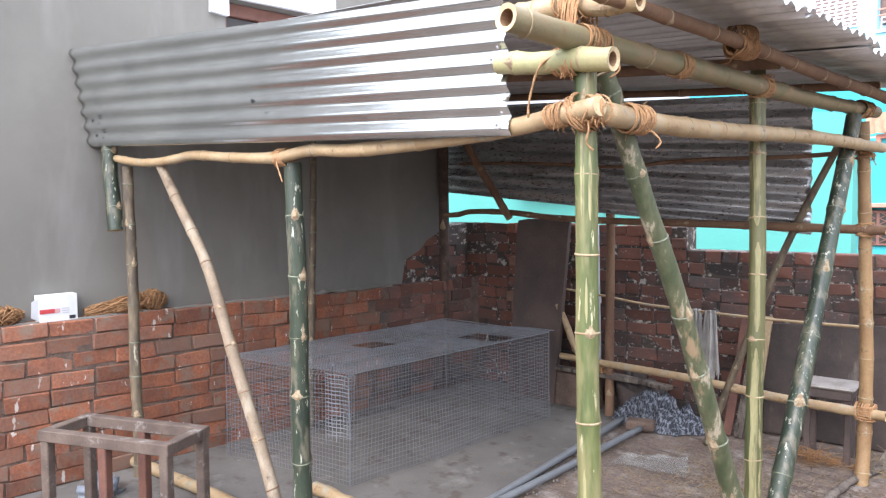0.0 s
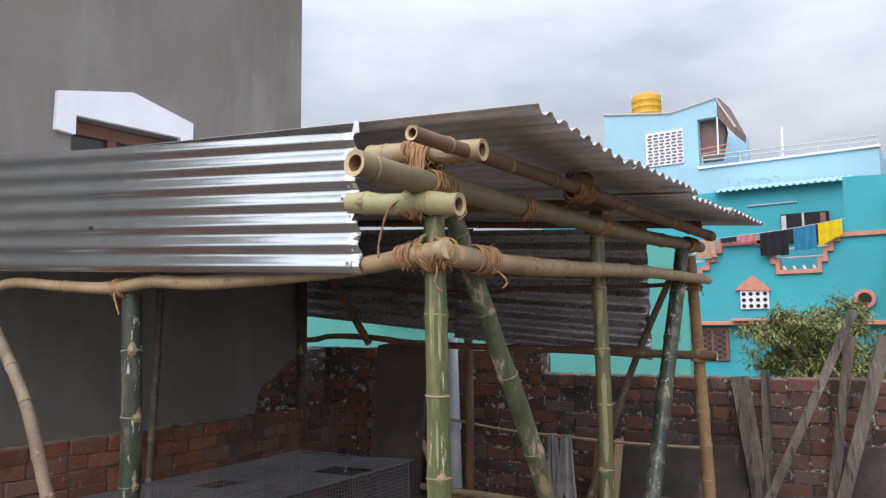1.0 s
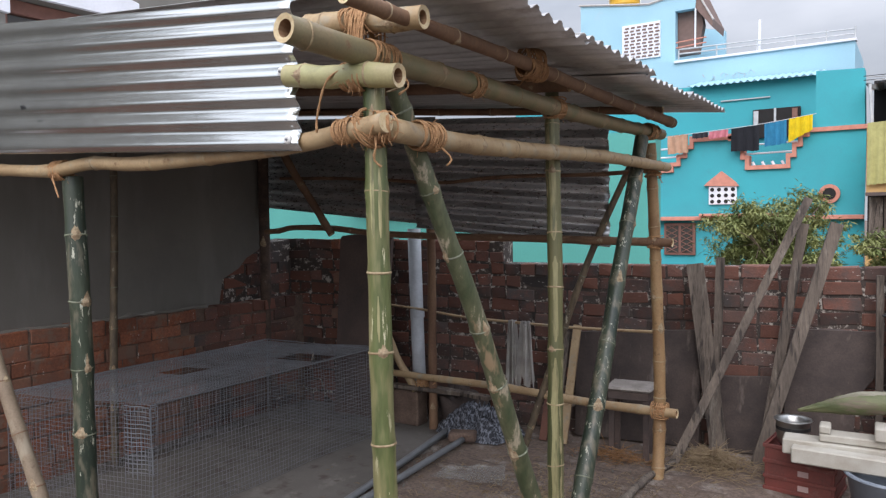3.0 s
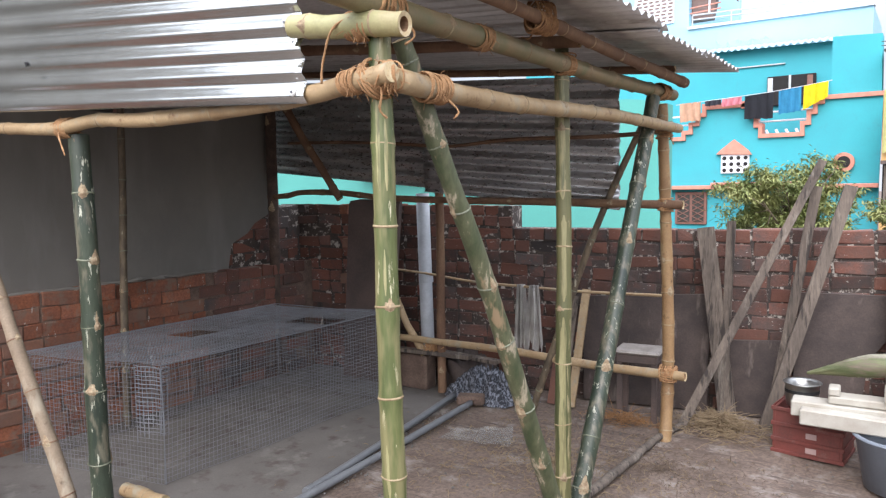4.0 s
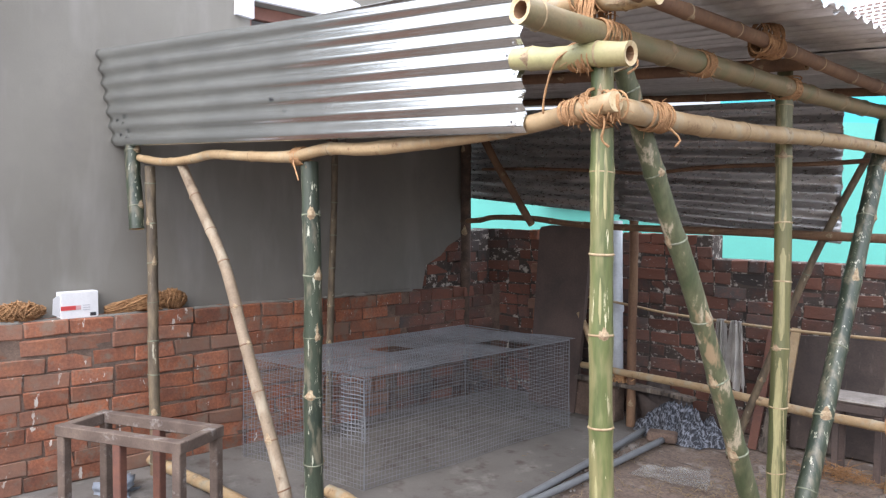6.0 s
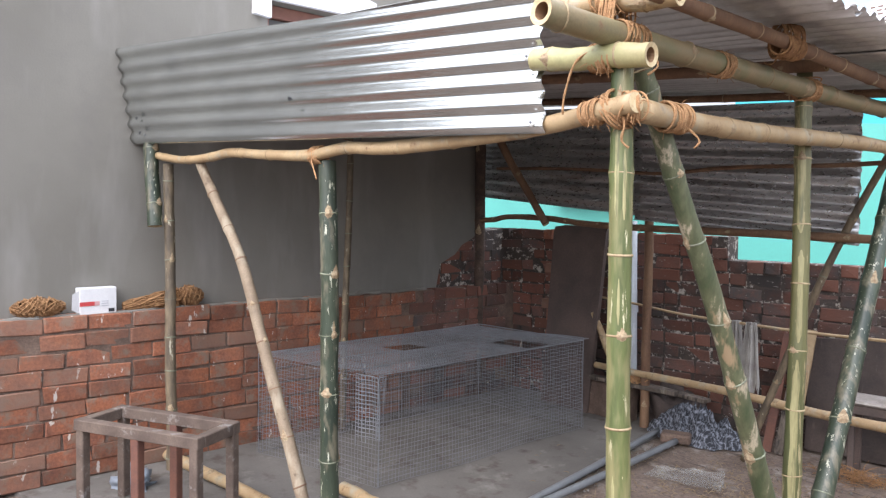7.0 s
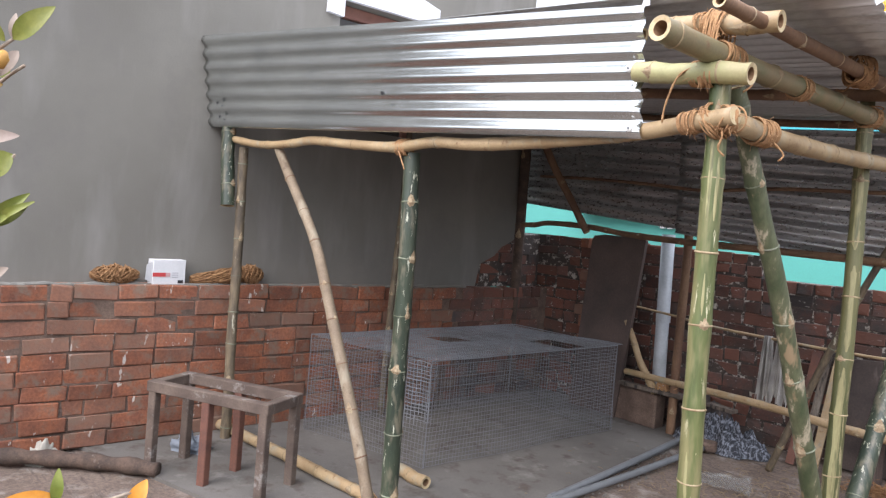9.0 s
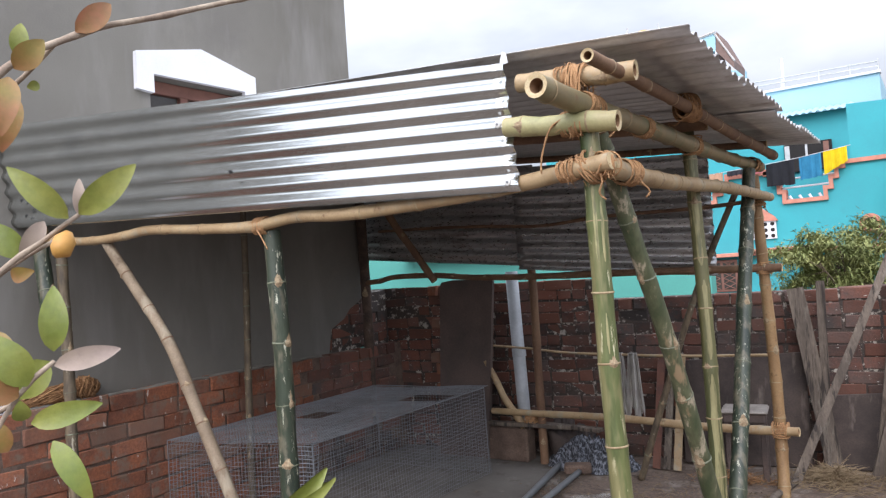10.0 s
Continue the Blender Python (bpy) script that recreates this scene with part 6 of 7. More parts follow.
part("pillar", flat([(2.21, 3.15), (3.12, 3.13), (3.1, 4.41), (2.21, 4.45)], 16.02, 0.5), M_TEAL, house)
# set-back upper storey, roof sheet and the pale blue block above
part("wall", flat([(-6.0, 0.0), (2.6, 0.0), (2.6, 4.7), (-6.0, 4.8)], 18.0, 0.25), M_TEAL, house)
# solid block before the wall, coloured near-black for the room's shade
win = box_part("window", (0.62, 17.9, 3.3), (1.68, 17.998, 4.0), M_SHADE_FILL, house, "near-black block as a shaded window, with pale shutters", bevel=0.01)
box_part("shutter", (0.64, 17.86, 3.35), (0.75, 17.895, 3.96), M_RAIL, win)
box_part("shutter", (1.5, 17.86, 3.35), (1.62, 17.895, 3.96), M_FRAME_RED, win)
box_part("mullion", (1.1, 17.87, 3.3), (1.15, 17.895, 4.0), M_RAIL, win)
box_part("lintel", (-0.15, 17.95, 4.28), (1.0, 17.998, 4.31), M_RAIL, house)
n, rp = 120, []
for j, (y, z) in enumerate(((17.7, 4.7), (18.9, 4.98))):
    rp += [(-0.9 + 3.1 * i / n, y, z - 0.02 * i / n + 0.025 * math.sin(i * 2 * math.pi / 6)) for i in range(n + 1)]
mesh_part("awning_sheet", rp, [(i, i + 1, n + 2 + i, n + 1 + i) for i in range(n)], M_SKYBLUE, house, "pale blue corrugated awning")
part("wall", flat([(-2.2, 4.4), (2.72, 4.4), (2.73, 5.6), (-1.6, 5.7), (-2.2, 5.7)], 19.0, 3.0), M_SKYBLUE, house, "pale blue upper wall")
box_part("parapet_cap", (-1.6, 18.93, 5.6), (2.76, 19.2, 5.66), M_WHITE, house, "white worn parapet edge")
for z in (5.78, 5.9):
    v, f = tube([(-1.5, 19.05, z + 0.08), (2.72, 19.05, z)], 0.02, 6)
    mesh_part("roof_rail", v, f, M_RAIL, house)
for x in (-1.5, -0.5, 0.5, 1.4, 2.1, 2.72):
    v, f = tube([(x, 19.05, 5.6), (x, 19.05, 5.96)], 0.02, 6)
    mesh_part("rail_post", v, f, M_RAIL, house)
v, f = tube([(0.53, 19.2, 5.6), (0.54, 19.2, 6.5)], 0.035, 8)
mesh_part("vent_pipe", v, f, M_WHITE, house)
rng = random.Random(8)
pieces = []
for k in range(9):
    x, z = -0.8 + 0.14 * k + rng.uniform(-0.03, 0.03), 5.06 + rng.uniform(-0.08, 0.08)
    pieces.append(tube([(x, 18.985, z), (x + rng.uniform(-0.06, 0.12), 18.985, z + rng.uniform(0.03, 0.12)), (x + rng.uniform(0.02, 0.2), 18.985, z + rng.uniform(-0.05, 0.08))], 0.006, 4))
v, f = joined(pieces)
mesh_part("painted_mark", v, f, M_RAIL, house, "faded unreadable painted marks")
# stair tower
part("tower_wall", flat([(-4.76, 4.4), (-1.86, 4.4), (-1.86, 7.3), (-1.3, 7.3), (-1.27, 7.83), (-2.63, 7.6), (-3.2, 7.68), (-4.76, 7.92)], 20.0, 0.25), M_SKYBLUE, house, "pale blue stair tower")
part("tower_wall", flat([(-4.76, 4.4), (-1.0, 4.4), (-1.0, 7.1), (-2.6, 7.5), (-4.76, 7.8)], 22.3, 0.25), M_SKYBLUE, house)
bm = bmesh.new()
add_box(bm, (-4.76, 20.25, 4.4), (-4.55, 22.3, 7.8))
part("tower_wall", bm, M_SKYBLUE, house)
part("stair_slab", flat([(-2.3, 6.1), (-1.3, 6.1), (-1.15, 6.9), (-1.25, 7.45), (-2.3, 7.45)], 20.3, 0.3), M_BROWN_IN, house, "brown stair soffit in the shade")
part("sloped_roof", flat([(-1.3, 7.3), (-1.24, 7.86), (-0.82, 6.92), (-0.84, 6.7)], 20.0, 1.4), M_BROWN_IN, house, "brown sloping stair roof with pink edge")
v, f = tube([(-1.29, 19.99, 7.8), (-0.8, 19.99, 6.9)], 0.03, 6)
mesh_part("roof_edge", v, f, M_COPING, house)
v, f = joined([tube([(-4.8, 19.97, 7.95), (-3.2, 19.97, 7.71), (-2.63, 19.97, 7.63), (-1.27, 19.97, 7.86)], 0.03, 6)])
mesh_part("coping", v, f, M_COPING, house)
grid = box_part("vent_screen", (-3.42, 19.95, 6.06), (-2.28, 19.998, 7.1), M_WHITE, house, "cream pierced concrete screen", bevel=0)
for i in range(6):
    for j in range(10):
        if (i + j) % 1 == 0:
            x, z = -3.36 + 0.182 * i + (0.03 if j % 2 else 0), 6.11 + 0.097 * j
            box_part("screen_hole", (x, 19.935, z), (x + 0.12, 19.949, z + 0.045), M_BROWN_IN, grid, bevel=0)
v, f = tube([(-1.31, 20.02, 6.2), (-1.3, 20.02, 7.3)], 0.025, 6)
mesh_part("stair_post", v, f, M_WHITE, house)
for z in (6.25, 6.4):
    v, f = tube([(-1.84, 20.02, z), (-1.0, 20.02, z + 0.05)], 0.02, 6)
    mesh_part("stair_rail", v, f, M_PINK, house)
settle(house)


def tank(name, label, c, r, h, mat, ribs):
    t = thing(name, label, "water tank")
    prof = [(0.02, 0.0), (r * 0.98, 0.0)]
    for k in range(ribs):
        z = h * 0.8 * (k + 0.5) / ribs
        prof += [(r, z - 0.02), (r * 1.03, z), (r, z + 0.02)]
    prof += [(r, h * 0.82), (r * 0.85, h * 0.92), (r * 0.4, h * 0.97)]
    verts = [(c[0] + q * math.cos(2 * math.pi * k / 24), c[1] + q * math.sin(2 * math.pi * k / 24), c[2] + z) for q, z in prof for k in range(24)]
    faces = [(i * 24 + k, i * 24 + (k + 1) % 24, (i + 1) * 24 + (k + 1) % 24, (i + 1) * 24 + k) for i in range(len(prof) - 1) for k in range(24)]
    mesh_part("drum", verts, faces, mat, t, smooth=True)
    v, f = tube([(c[0], c[1], c[2] + h * 0.95), (c[0], c[1], c[2] + h)], [r * 0.4, r * 0.36], 20)
    mesh_part("lid", v, f, mat, t)
    return settle(t)


tank("water_tank", "round yellow plastic water tank on the stair tower", (-3.77, 21.2, 7.72), 0.48, 1.06, M_YELLOW_TANK, 4)
for x, h in ((-4.22, 1.25), (-3.2, 1.15)):
    v, f = tube([(x, 21.0, 7.6), (x, 21.0, 7.7 + h)], 0.03, 6)
    tagged(mesh_part("steel_pole", v, f, M_RAIL), "thin steel pole on the stair tower", "pole", "poles on the tower")

# laundry on the turquoise balcony
LG = "laundry on the balcony"
v, f = tube(along([(-0.95, 15.8, 3.26), (0.2, 15.78, 3.33), (1.2, 15.78, 3.4), (2.25, 15.8, 3.53)], 0.2), 0.008, 5)
tagged(mesh_part("washing_line", v, f, M_RAIL), "washing line along the turquoise balcony", "line")
for name, lab, a, b, dr, col in (("cloth", "peach cloth drying on the line", (-0.85, 3.28), (-0.38, 3.3), 0.42, (0.5, 0.3, 0.2)),
                                 ("cloth", "dark folded cloth on the line", (-0.3, 3.3), (0.05, 3.31), 0.12, (0.03, 0.03, 0.04)),
                                 ("cloth", "pink cloth drying on the line", (0.08, 3.31), (0.5, 3.34), 0.16, (0.6, 0.2, 0.24)),
                                 ("cloth", "black cloth drying on the line", (0.56, 3.34), (1.14, 3.385), (0.5, 0.56), (0.012, 0.013, 0.018)),
                                 ("cloth", "blue cloth drying on the line", (1.24, 3.4), (1.68, 3.45), 0.5, (0.02, 0.2, 0.36)),
                                 ("cloth", "yellow cloth drying on the line", (1.72, 3.46), (2.18, 3.52), (0.5, 0.32), (0.72, 0.52, 0.01))):
    cloth(name, lab, (a[0], 15.78, a[1]), (b[0], 15.78, b[1]), dr, plain("laundry_" + lab.split()[0], col, 0.9), 3, 0.03, seed=int(a[0] * 100) + 200, group=LG, nx=18, nz=8)

# ---- pale sea-green house close behind the wall ----
near_house = thing("sea_green_house", "pale sea-green house wall showing behind the shed", "house")
part("wall", flat([(-9.0, 0.0), (0.94, 0.0), (0.95, 2.55), (0.7, 2.62), (0.35, 2.66), (-9.0, 2.7)], 9.0, 0.25), M_TEAL_L, near_house)
for k in range(9):
    box_part("baluster", (-2.9 + 0.14 * k, 8.93, 1.52), (-2.82 + 0.14 * k, 8.998, 1.72), M_WHITE, near_house)
box_part("sunshade", (-4.6, 8.6, 1.74), (-2.0, 8.998, 1.8), M_WHITE, near_house)
settle(near_house)

# ---- orange house ----
orange = thing("orange_house", "orange house with dark shed roof and laundry over its balcony", "house")
part("wall", flat([(3.2, 1.83), (9.5, 1.8), (9.5, 3.1), (3.2, 3.12)], 15.1, 0.25), M_ORANGE, orange)
part("wall", flat([(5.28, 0.0), (9.5, 0.0), (9.5, 1.8), (5.28, 1.815)], 15.1, 0.25), M_ORANGE, orange)
part("wall", flat([(3.2, 0.0), (3.75, 0.0), (3.75, 0.75), (3.2, 0.75)], 15.1, 0.25), M_ORANGE, orange)
box_part("lintel", (3.2, 14.9, 1.76), (5.3, 15.098, 1.83), M_DARKBOARD, orange)
# near-black panel that paints the shade under the lintel
box_part("recess", (3.2, 15.6, 0.0), (5.3, 15.7, 1.83), M_SHADE_FILL, orange)
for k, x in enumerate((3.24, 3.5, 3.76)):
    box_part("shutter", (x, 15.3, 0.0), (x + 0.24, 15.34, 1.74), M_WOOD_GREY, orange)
# wall coloured near-black to paint the shade under the shed roof
part("back_wall", flat([(3.2, 3.0), (9.5, 3.0), (9.5, 4.35), (3.2, 4.35)], 17.5, 0.2), M_SHADE_FILL, orange)
part("room_wall", flat([(4.85, 3.1), (9.5, 3.1), (9.5, 3.98), (4.8, 3.9)], 15.6, 0.2), plain("brown_plaster", (0.3, 0.22, 0.18), 0.85), orange)
n, rp = 140, []
for y, z in ((15.4, 3.98), (17.6, 4.15)):
    rp += [(3.15 + 6.3 * i / n, y, z + 0.02 * math.sin(i * 2 * math.pi / 5)) for i in range(n + 1)]
mesh_part("shed_roof", rp, [(i, i + 1, n + 2 + i, n + 1 + i) for i in range(n)], M_ZINC_OLD, orange, "old corrugated roof edge")
for x in (3.28, 4.4):
    v, f = tube([(x, 15.4, 3.1), (x - 0.05, 15.4, 3.98)], 0.03, 6)
    mesh_part("roof_post", v, f, M_RAIL, orange)
screen = box_part("vent_screen", (5.0, 15.56, 3.5), (5.5, 15.598, 3.8), M_WHITE, orange, bevel=0)
for i in range(5):
    for j in range(3):
        # near-black boxes on the screen, painting the shade in its holes
        box_part("screen_hole", (5.03 + 0.095 * i, 15.545, 3.53 + 0.09 * j), (5.08 + 0.095 * i, 15.559, 3.58 + 0.09 * j), M_SHADE_FILL, screen, bevel=0)
settle(orange)
tank("water_tank", "ribbed black plastic water tank on the roof", (5.22, 15.9, 4.1), 0.31, 0.76, M_BLACK_TANK, 8)
for k, (a, b) in enumerate((((3.75, 15.3, 4.02), (4.15, 15.2, 3.72)), ((3.2, 15.4, 4.12), (4.9, 15.4, 4.1)), ((4.1, 15.3, 3.95), (4.7, 15.3, 4.1)), ((3.3, 15.35, 4.03), (5.6, 15.35, 4.2)))):
    v, f = tube(along([a, ((a[0] + b[0]) / 2, a[1], (a[2] + b[2]) / 2 - 0.04), b], 0.1), 0.024 if k == 0 else 0.012, 6)
    tagged(mesh_part("roof_pole", v, f, M_RAIL), "pale pole lying over the corrugated roof edge", "pole", "poles on the roof")
v, f = tube([(5.16, 15.3, 4.02), (5.25, 15.3, 4.9)], 0.02, 8)
tagged(mesh_part("water_pipe", v, f, M_WHITE, smooth=True), "white plastic pipe rising past the black tank", "pipe")
ladder = thing("ladder", "short pale steel ladder hooked on the roof edge", "ladder")
for x in (5.15, 5.36):
    v, f = tube([(x, 15.28, 3.99), (x + 0.05, 15.2, 3.2)], 0.015, 6)
    mesh_part("ladder_rail", v, f, M_RAIL, ladder)
for z in (3.9, 3.68, 3.46, 3.26):
    v, f = tube([(5.155 + (3.99 - z) * 0.06, 15.27, z), (5.365 + (3.99 - z) * 0.06, 15.27, z)], 0.013, 6)
    mesh_part("rung", v, f, M_RAIL, ladder)
settle(ladder)
for z0, z1 in ((4.13, 4.2), (4.05, 4.1)):
    v, f = tube(along([(3.12, 15.35, z0), (4.1, 15.35, (z0 + z1) / 2 - 0.03), (5.0, 15.35, z1)], 0.2), 0.008, 5)
    tagged(mesh_part("cable", v, f, M_BLACK_TANK), "thin dark cable strung along the roof edge", "cable", "cables on the roof")
for lab, a, b, dr, col in (("yellow-green towel drying on the orange balcony", (3.22, 3.17), (3.92, 3.2), (1.2, 1.17), (0.42, 0.395, 0.16)),
                           ("magenta cloth drying on the orange balcony", (3.93, 3.2), (4.2, 3.21), (0.95, 0.75), (0.28, 0.055, 0.16)),
                           ("brown checked cloth drying on the orange balcony", (4.18, 3.2), (5.0, 3.22), (0.72, 0.88), (0.3, 0.13, 0.055)),
                           ("purple cloth drying on the orange balcony", (5.01, 3.22), (6.0, 3.22), (0.85, 0.8), (0.11, 0.05, 0.19))):
    cloth("cloth", lab, (a[0], 14.98, a[1]), (b[0], 14.98, b[1]), dr, plain("laundry_" + lab.split()[0] + "_orange", col, 0.9), 5, 0.025, seed=int(a[0] * 100), group="laundry on the orange house", nx=26, nz=10)

# ---- plant before the camera ----
plant = thing("shrub", "thorny shrub with green and reddening leaves by the path", "shrub")


def stem_part(pts, r0, r1):
    path = along(pts, 0.012)
    rng = random.Random(len(path))
    v, f = tube(path, [(r0 + (r1 - r0) * i / len(path)) * (1.25 if i % 5 == 0 else 1) for i in range(len(path))], 8, wobble=0.06, rng=rng)
    return mesh_part("stem", v, f, M_TWIG, plant, smooth=True)


def leaf(base_p, tip, width, mat, fold=0.3, curl=0.1, facing=(3.75, -1.73, 1.4)):
    a, b = Vector(base_p), Vector(tip)
    ax = b - a
    view = (Vector(facing) - (a + b) / 2).normalized()
    side = ax.cross(view).normalized()
    nrm = side.cross(ax).normalized()
    verts, n = [], 10
    for i in range(n + 1):
        t = i / n
        w = width * (math.sin(math.pi * t ** 0.8) ** 0.8) / 2 + 0.0004
        o = a + ax * t + nrm * (curl * ax.length * math.sin(math.pi * t))
        verts += [o - side * w + nrm * (fold * w), o, o + side * w + nrm * (fold * w)]
    faces = [(3 * i + k, 3 * i + k + 1, 3 * i + k + 4, 3 * i + k + 3) for i in range(n) for k in range(2)]
    m = len(verts)
    verts += [v - nrm * 0.0005 for v in verts]
    faces += [tuple(reversed([q + m for q in f])) for f in list(faces)]
    return mesh_part("leaf", verts, faces, mat, plant, smooth=True)


stem_part([(3.13, -1.73, 0), (3.2098, -1.6597, 0.4758), (3.2931, -1.6113, 1.1478), (3.3175, -1.5812, 1.4279), (3.3277, -1.5542, 1.5181), (3.3302, -1.5006, 1.5615), (3.3395, -1.448, 1.5839), (3.3552, -1.3816, 1.6114)], 0.005, 0.0017)
stem_part([(3.2931, -1.6113, 1.1478), (3.3286, -1.5916, 1.3277), (3.3457, -1.5677, 1.4059), (3.3635, -1.5423, 1.434), (3.3758, -1.5307, 1.446)], 0.0026, 0.0012)
stem_part([(3.2931, -1.6113, 1.1478), (3.3444, -1.5916, 1.2826), (3.3723, -1.5678, 1.3507), (3.3898, -1.5544, 1.3717)], 0.0024, 0.001)
stem_part([(3.2456, -1.6418, 0.8678), (3.383, -1.6019, 1.0913), (3.5014, -1.5715, 1.2029), (3.5077, -1.5701, 1.2558), (3.5129, -1.5695, 1.2828)], 0.003, 0.0014)
stem_part([(3.5129, -1.5695, 1.2828), (3.5331, -1.5671, 1.3007), (3.5484, -1.5606, 1.3177)], 0.001, 0.0007)
stem_part([(3.3828, -1.6367, 1.192), (3.4737, -1.6123, 1.2487), (3.487, -1.6017, 1.2567), (3.4934, -1.5869, 1.2638), (3.5028, -1.5721, 1.2709)], 0.0016, 0.0009)
v, f = tube([(3.3714, -1.5424, 1.4249), (3.3715, -1.5394, 1.4269), (3.3716, -1.5365, 1.433), (3.3717, -1.5345, 1.437)], [0.002, 0.0055, 0.0055, 0.002], 12)
mesh_part("fruit", v, f, M_FRUIT, plant, smooth=True)
leaf((3.3758, -1.5307, 1.446), (3.3945, -1.5083, 1.4721), 0.014, M_LEAF)
leaf((3.3737, -1.5356, 1.444), (3.3623, -1.5596, 1.4708), 0.0123, M_LEAF)
leaf((3.3758, -1.5307, 1.446), (3.3759, -1.5298, 1.465), 0.0056, M_LEAF_P)
leaf((3.3898, -1.5544, 1.3767), (3.3871, -1.5516, 1.4087), 0.0123, M_LEAF)
leaf((3.3898, -1.5544, 1.3697), (3.4034, -1.5277, 1.3748), 0.0101, M_LEAF_P)
leaf((3.3805, -1.5631, 1.3607), (3.3744, -1.5742, 1.3866), 0.0157, M_LEAF)
leaf((3.3774, -1.566, 1.3557), (3.369, -1.5869, 1.3695), 0.0157, M_LEAF_R)
leaf((3.3824, -1.563, 1.3427), (3.401, -1.5374, 1.3488), 0.0112, M_LEAF)
leaf((3.3905, -1.5571, 1.3337), (3.4055, -1.5472, 1.3027), 0.0101, M_LEAF)
leaf((3.338, -1.5425, 1.5301), (3.3464, -1.5299, 1.5472), 0.0134, M_LEAF_R)
leaf((3.3379, -1.5455, 1.5251), (3.3416, -1.5523, 1.491), 0.0129, M_LEAF_R)
leaf((3.3321, -1.5036, 1.5615), (3.3348, -1.4819, 1.5837), 0.0134, M_LEAF_R)
leaf((3.3312, -1.5375, 1.5402), (3.3314, -1.5346, 1.5592), 0.009, M_LEAF)
LOW = (3.9772, -1.6175, 1.3236)
stem_part([(3.383, -1.6019, 1.0913), (3.5073, -1.5602, 1.1529), (3.5653, -1.5207, 1.1629), (3.5731, -1.4889, 1.1691)], 0.0016, 0.0009)
leaf((3.5752, -1.529, 1.1738), (3.5725, -1.5599, 1.1735), 0.0112, M_LEAF_O, facing=LOW)
leaf((3.5752, -1.529, 1.1718), (3.5743, -1.5281, 1.1898), 0.0056, M_LEAF, facing=LOW)
leaf((3.573, -1.4888, 1.1611), (3.5733, -1.4809, 1.1752), 0.009, M_LEAF_O, facing=LOW)
NEAR = (3.8421, -1.6706, 1.346)
leaf((3.5483, -1.5616, 1.3187), (3.5648, -1.5481, 1.3357), 0.0073, M_LEAF, fold=0.8, facing=NEAR)
leaf((3.5484, -1.5606, 1.3177), (3.5657, -1.5481, 1.3307), 0.0062, M_LEAF, fold=0.8, curl=-0.1, facing=NEAR)
leaf((3.5515, -1.5577, 1.3217), (3.5668, -1.5461, 1.3317), 0.0039, M_LEAF, fold=0.5, curl=0.25, facing=NEAR)
leaf((3.5139, -1.5685, 1.2798), (3.5204, -1.5548, 1.3039), 0.0084, M_LEAF, fold=0.5, facing=NEAR)
leaf((3.5119, -1.5695, 1.2848), (3.5272, -1.5537, 1.2729), 0.0118, M_LEAF_P, facing=NEAR)
leaf((3.511, -1.5695, 1.2898), (3.4948, -1.5844, 1.3228), 0.0129, M_LEAF_R, facing=NEAR)
leaf((3.4988, -1.5751, 1.2819), (3.4879, -1.614, 1.2886), 0.0146, M_LEAF_O, fold=0.4, facing=NEAR)
leaf((3.4982, -1.594, 1.2627), (3.494, -1.6069, 1.2676), 0.0078, M_LEAF_O, facing=NEAR)
leaf((3.5067, -1.5721, 1.2578), (3.5218, -1.5643, 1.2368), 0.0129, M_LEAF, facing=NEAR)
leaf((3.4821, -1.5924, 1.2378), (3.4894, -1.5826, 1.2438), 0.0045, M_LEAF, fold=0.8, facing=NEAR)
leaf((3.4947, -1.578, 1.2719), (3.4974, -1.5839, 1.2558), 0.0067, M_LEAF_R, facing=NEAR)
leaf((3.516, -1.5645, 1.2818), (3.5274, -1.5499, 1.2929), 0.009, M_LEAF_P, facing=NEAR)
leaf((3.3, -1.5267, 1.527), (3.2964, -1.5326, 1.4911), 0.0149, M_LEAF_R)
leaf((3.3098, -1.5167, 1.449), (3.3004, -1.5272, 1.4275), 0.0102, M_LEAF_P)
leaf((3.2886, -1.5185, 1.4291), (3.2719, -1.536, 1.4513), 0.0159, M_LEAF)
leaf((3.2702, -1.5296, 1.3854), (3.2792, -1.5267, 1.349), 0.0153, M_LEAF_R)
leaf((3.3063, -1.5158, 1.365), (3.2888, -1.5321, 1.3453), 0.0203, M_LEAF)
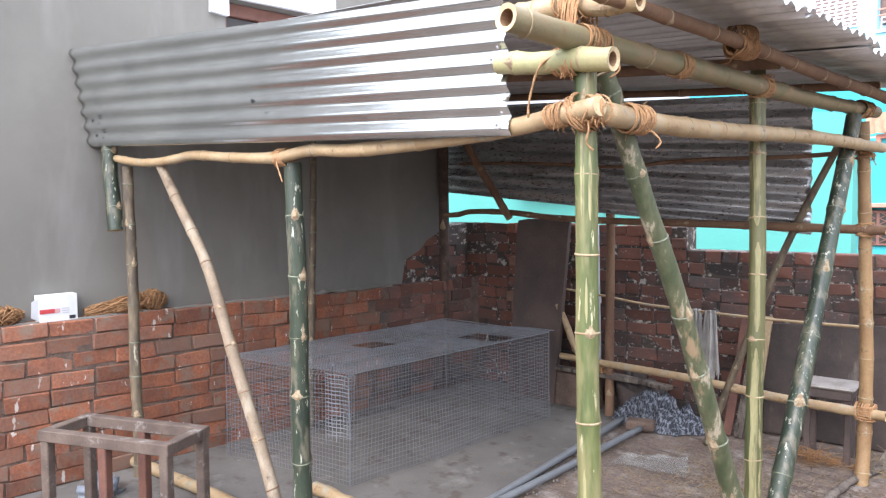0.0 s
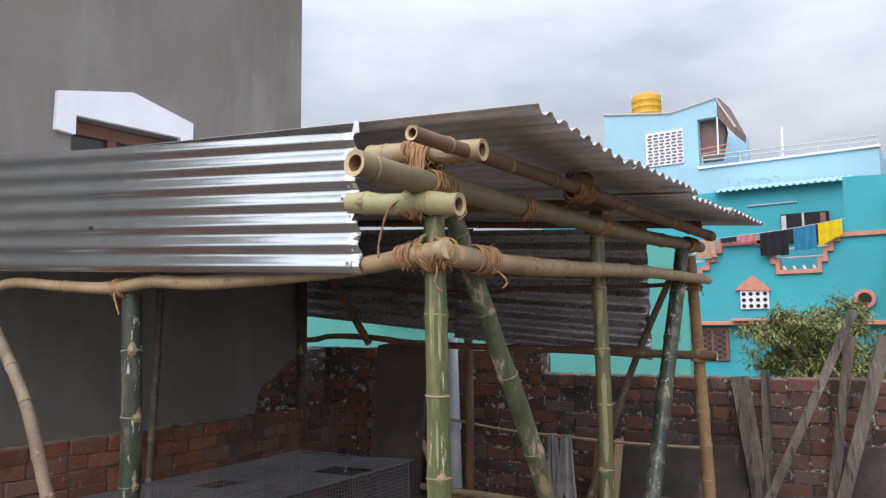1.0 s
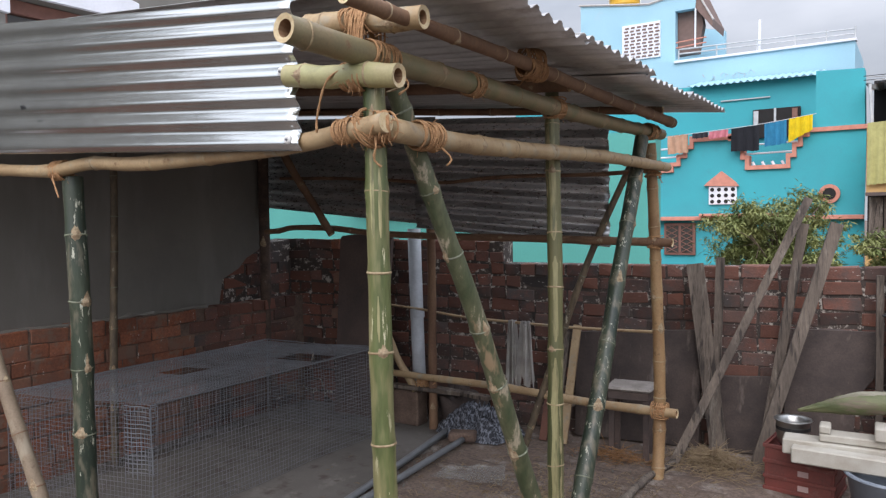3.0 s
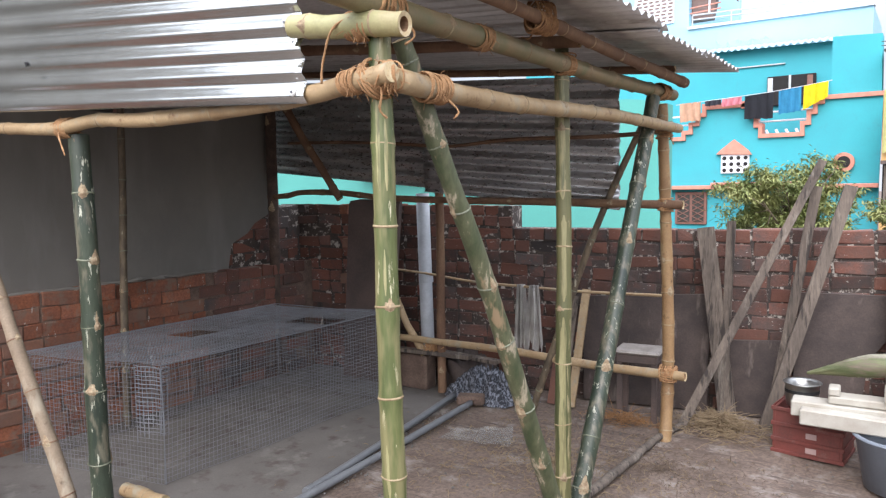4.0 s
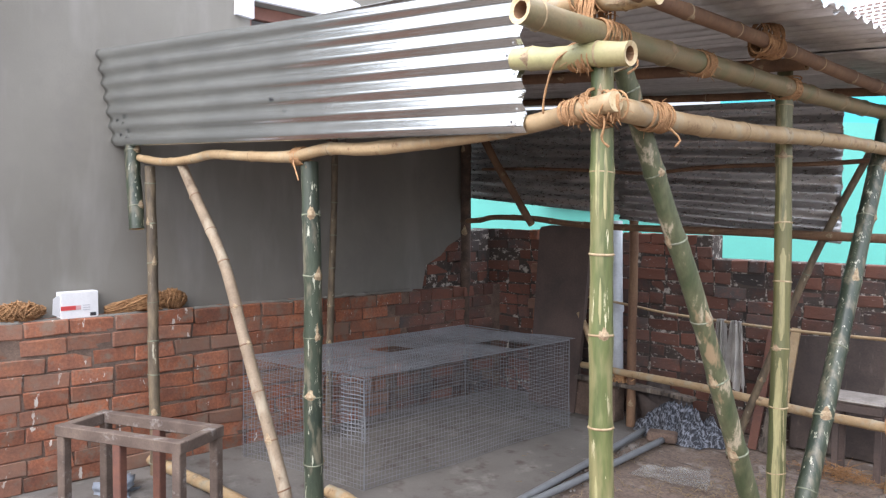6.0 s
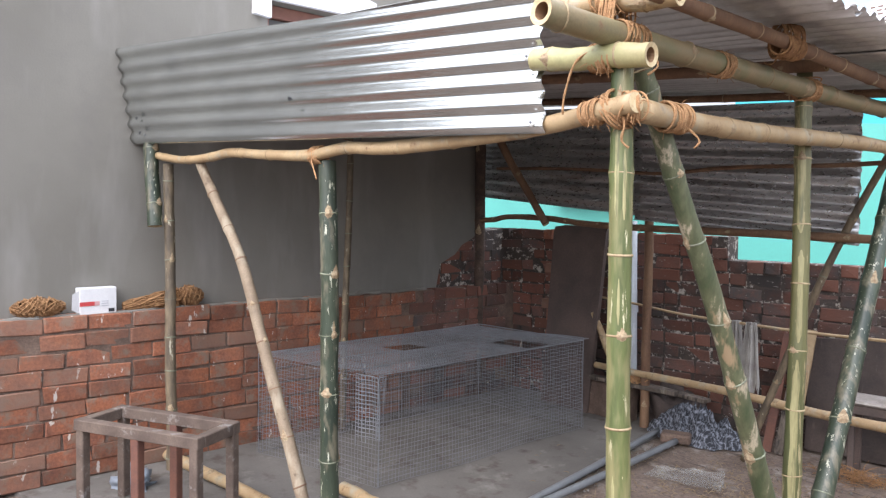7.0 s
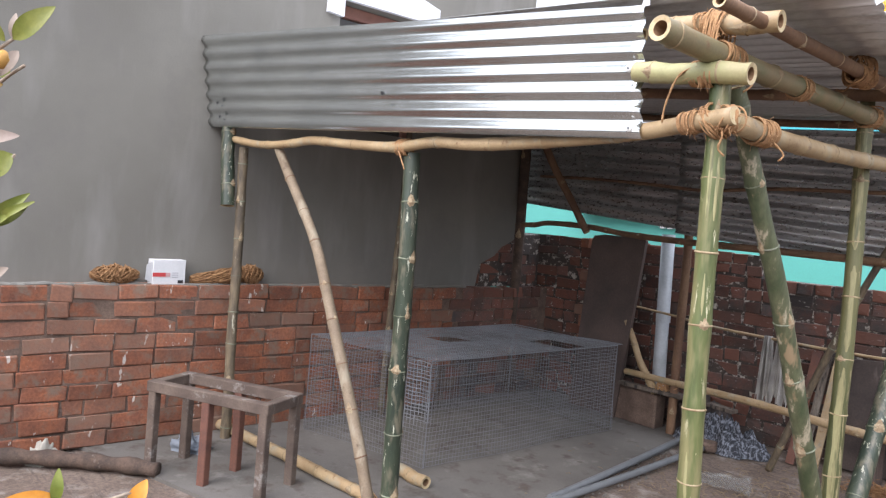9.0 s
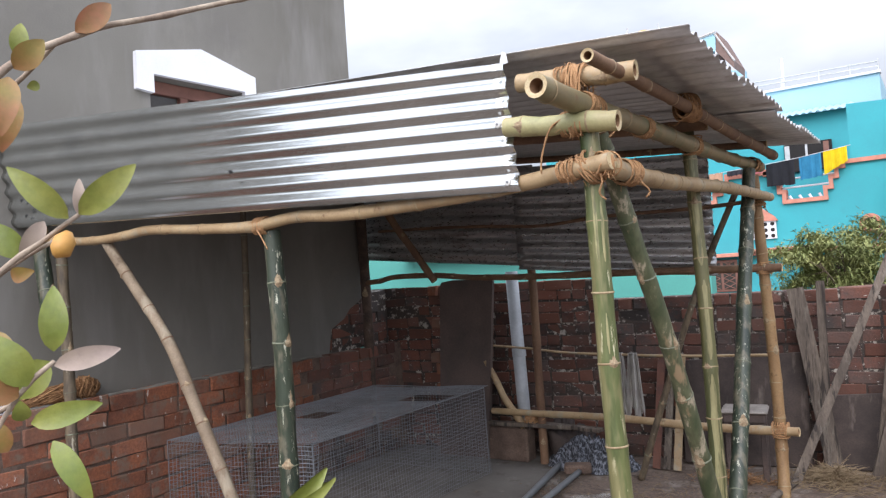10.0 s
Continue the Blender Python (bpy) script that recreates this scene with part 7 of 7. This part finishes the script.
leaf((3.2903, -1.5255, 1.3306), (3.2941, -1.5283, 1.3431), 0.0095, M_LEAF)
leaf((3.2603, -1.5212, 1.3085), (3.2533, -1.5319, 1.3314), 0.0142, M_LEAF_R)
leaf((3.3238, -1.5223, 1.5279), (3.3219, -1.5284, 1.5256), 0.0053, M_LEAF)
leaf((3.3157, -1.5285, 1.5435), (3.3194, -1.5314, 1.5577), 0.0066, M_LEAF)
leaf((3.3019, -1.5331, 1.4169), (3.3171, -1.5274, 1.4191), 0.0086, M_LEAF_R)
stem_part([(3.269, -1.5316, 1.4151), (3.2938, -1.5209, 1.4288), (3.315, -1.5126, 1.4373)], 0.0018, 0.001)
stem_part([(3.2488, -1.5301, 1.3308), (3.2831, -1.5249, 1.342), (3.3082, -1.5144, 1.3648)], 0.0018, 0.001)
stem_part([(3.2742, -1.5323, 1.5225), (3.2997, -1.527, 1.5304), (3.3168, -1.5216, 1.5403), (3.3273, -1.5147, 1.5522)], 0.0018, 0.001)
settle(plant)

# ---- single bricks of the walls
bricks(plinth, (0.0, -1.55, 0.0), (0, 1, 0), (1, 0, 0), 3.45, 10, M_BRICK, seed=3, joint=0.006)
bricks(plinth, (0.0, 1.9, 0.0), (0, 1, 0), (1, 0, 0), 0.95, 10, M_BRICK_OLD, seed=13, headers=0.3)
bricks(plinth, (-0.114, 2.05, 0.86), (0, 1, 0), (1, 0, 0), 0.85, 5, M_BRICK_OLD, seed=4, headers=0.4, keep=lambda d, z: z < 0.9 * d + 0.16)
bricks(wall_north, BACK_O, BACK_U, -BACK_D, 5.5, 13, M_BRICK_OLD, seed=5, joint=0.013, headers=0.55, course=0.0875, jut=0.007)
bricks(wall_north, BACK_O + Vector((0, 0, 1.137)), BACK_U, -BACK_D, L_STEP, 2, M_BRICK_OLD, seed=6, course=0.078, headers=0.4)
# narrow added pier; its lighter brick paints the lit edge of a wall jog
bricks(wall_north, BACK_O + BACK_U * 0.66 - BACK_D * 0.05, BACK_U, -BACK_D, 0.09, 15, M_BRICK, seed=9, brick=0.09, course=0.0865, headers=0.0, jut=0.01)
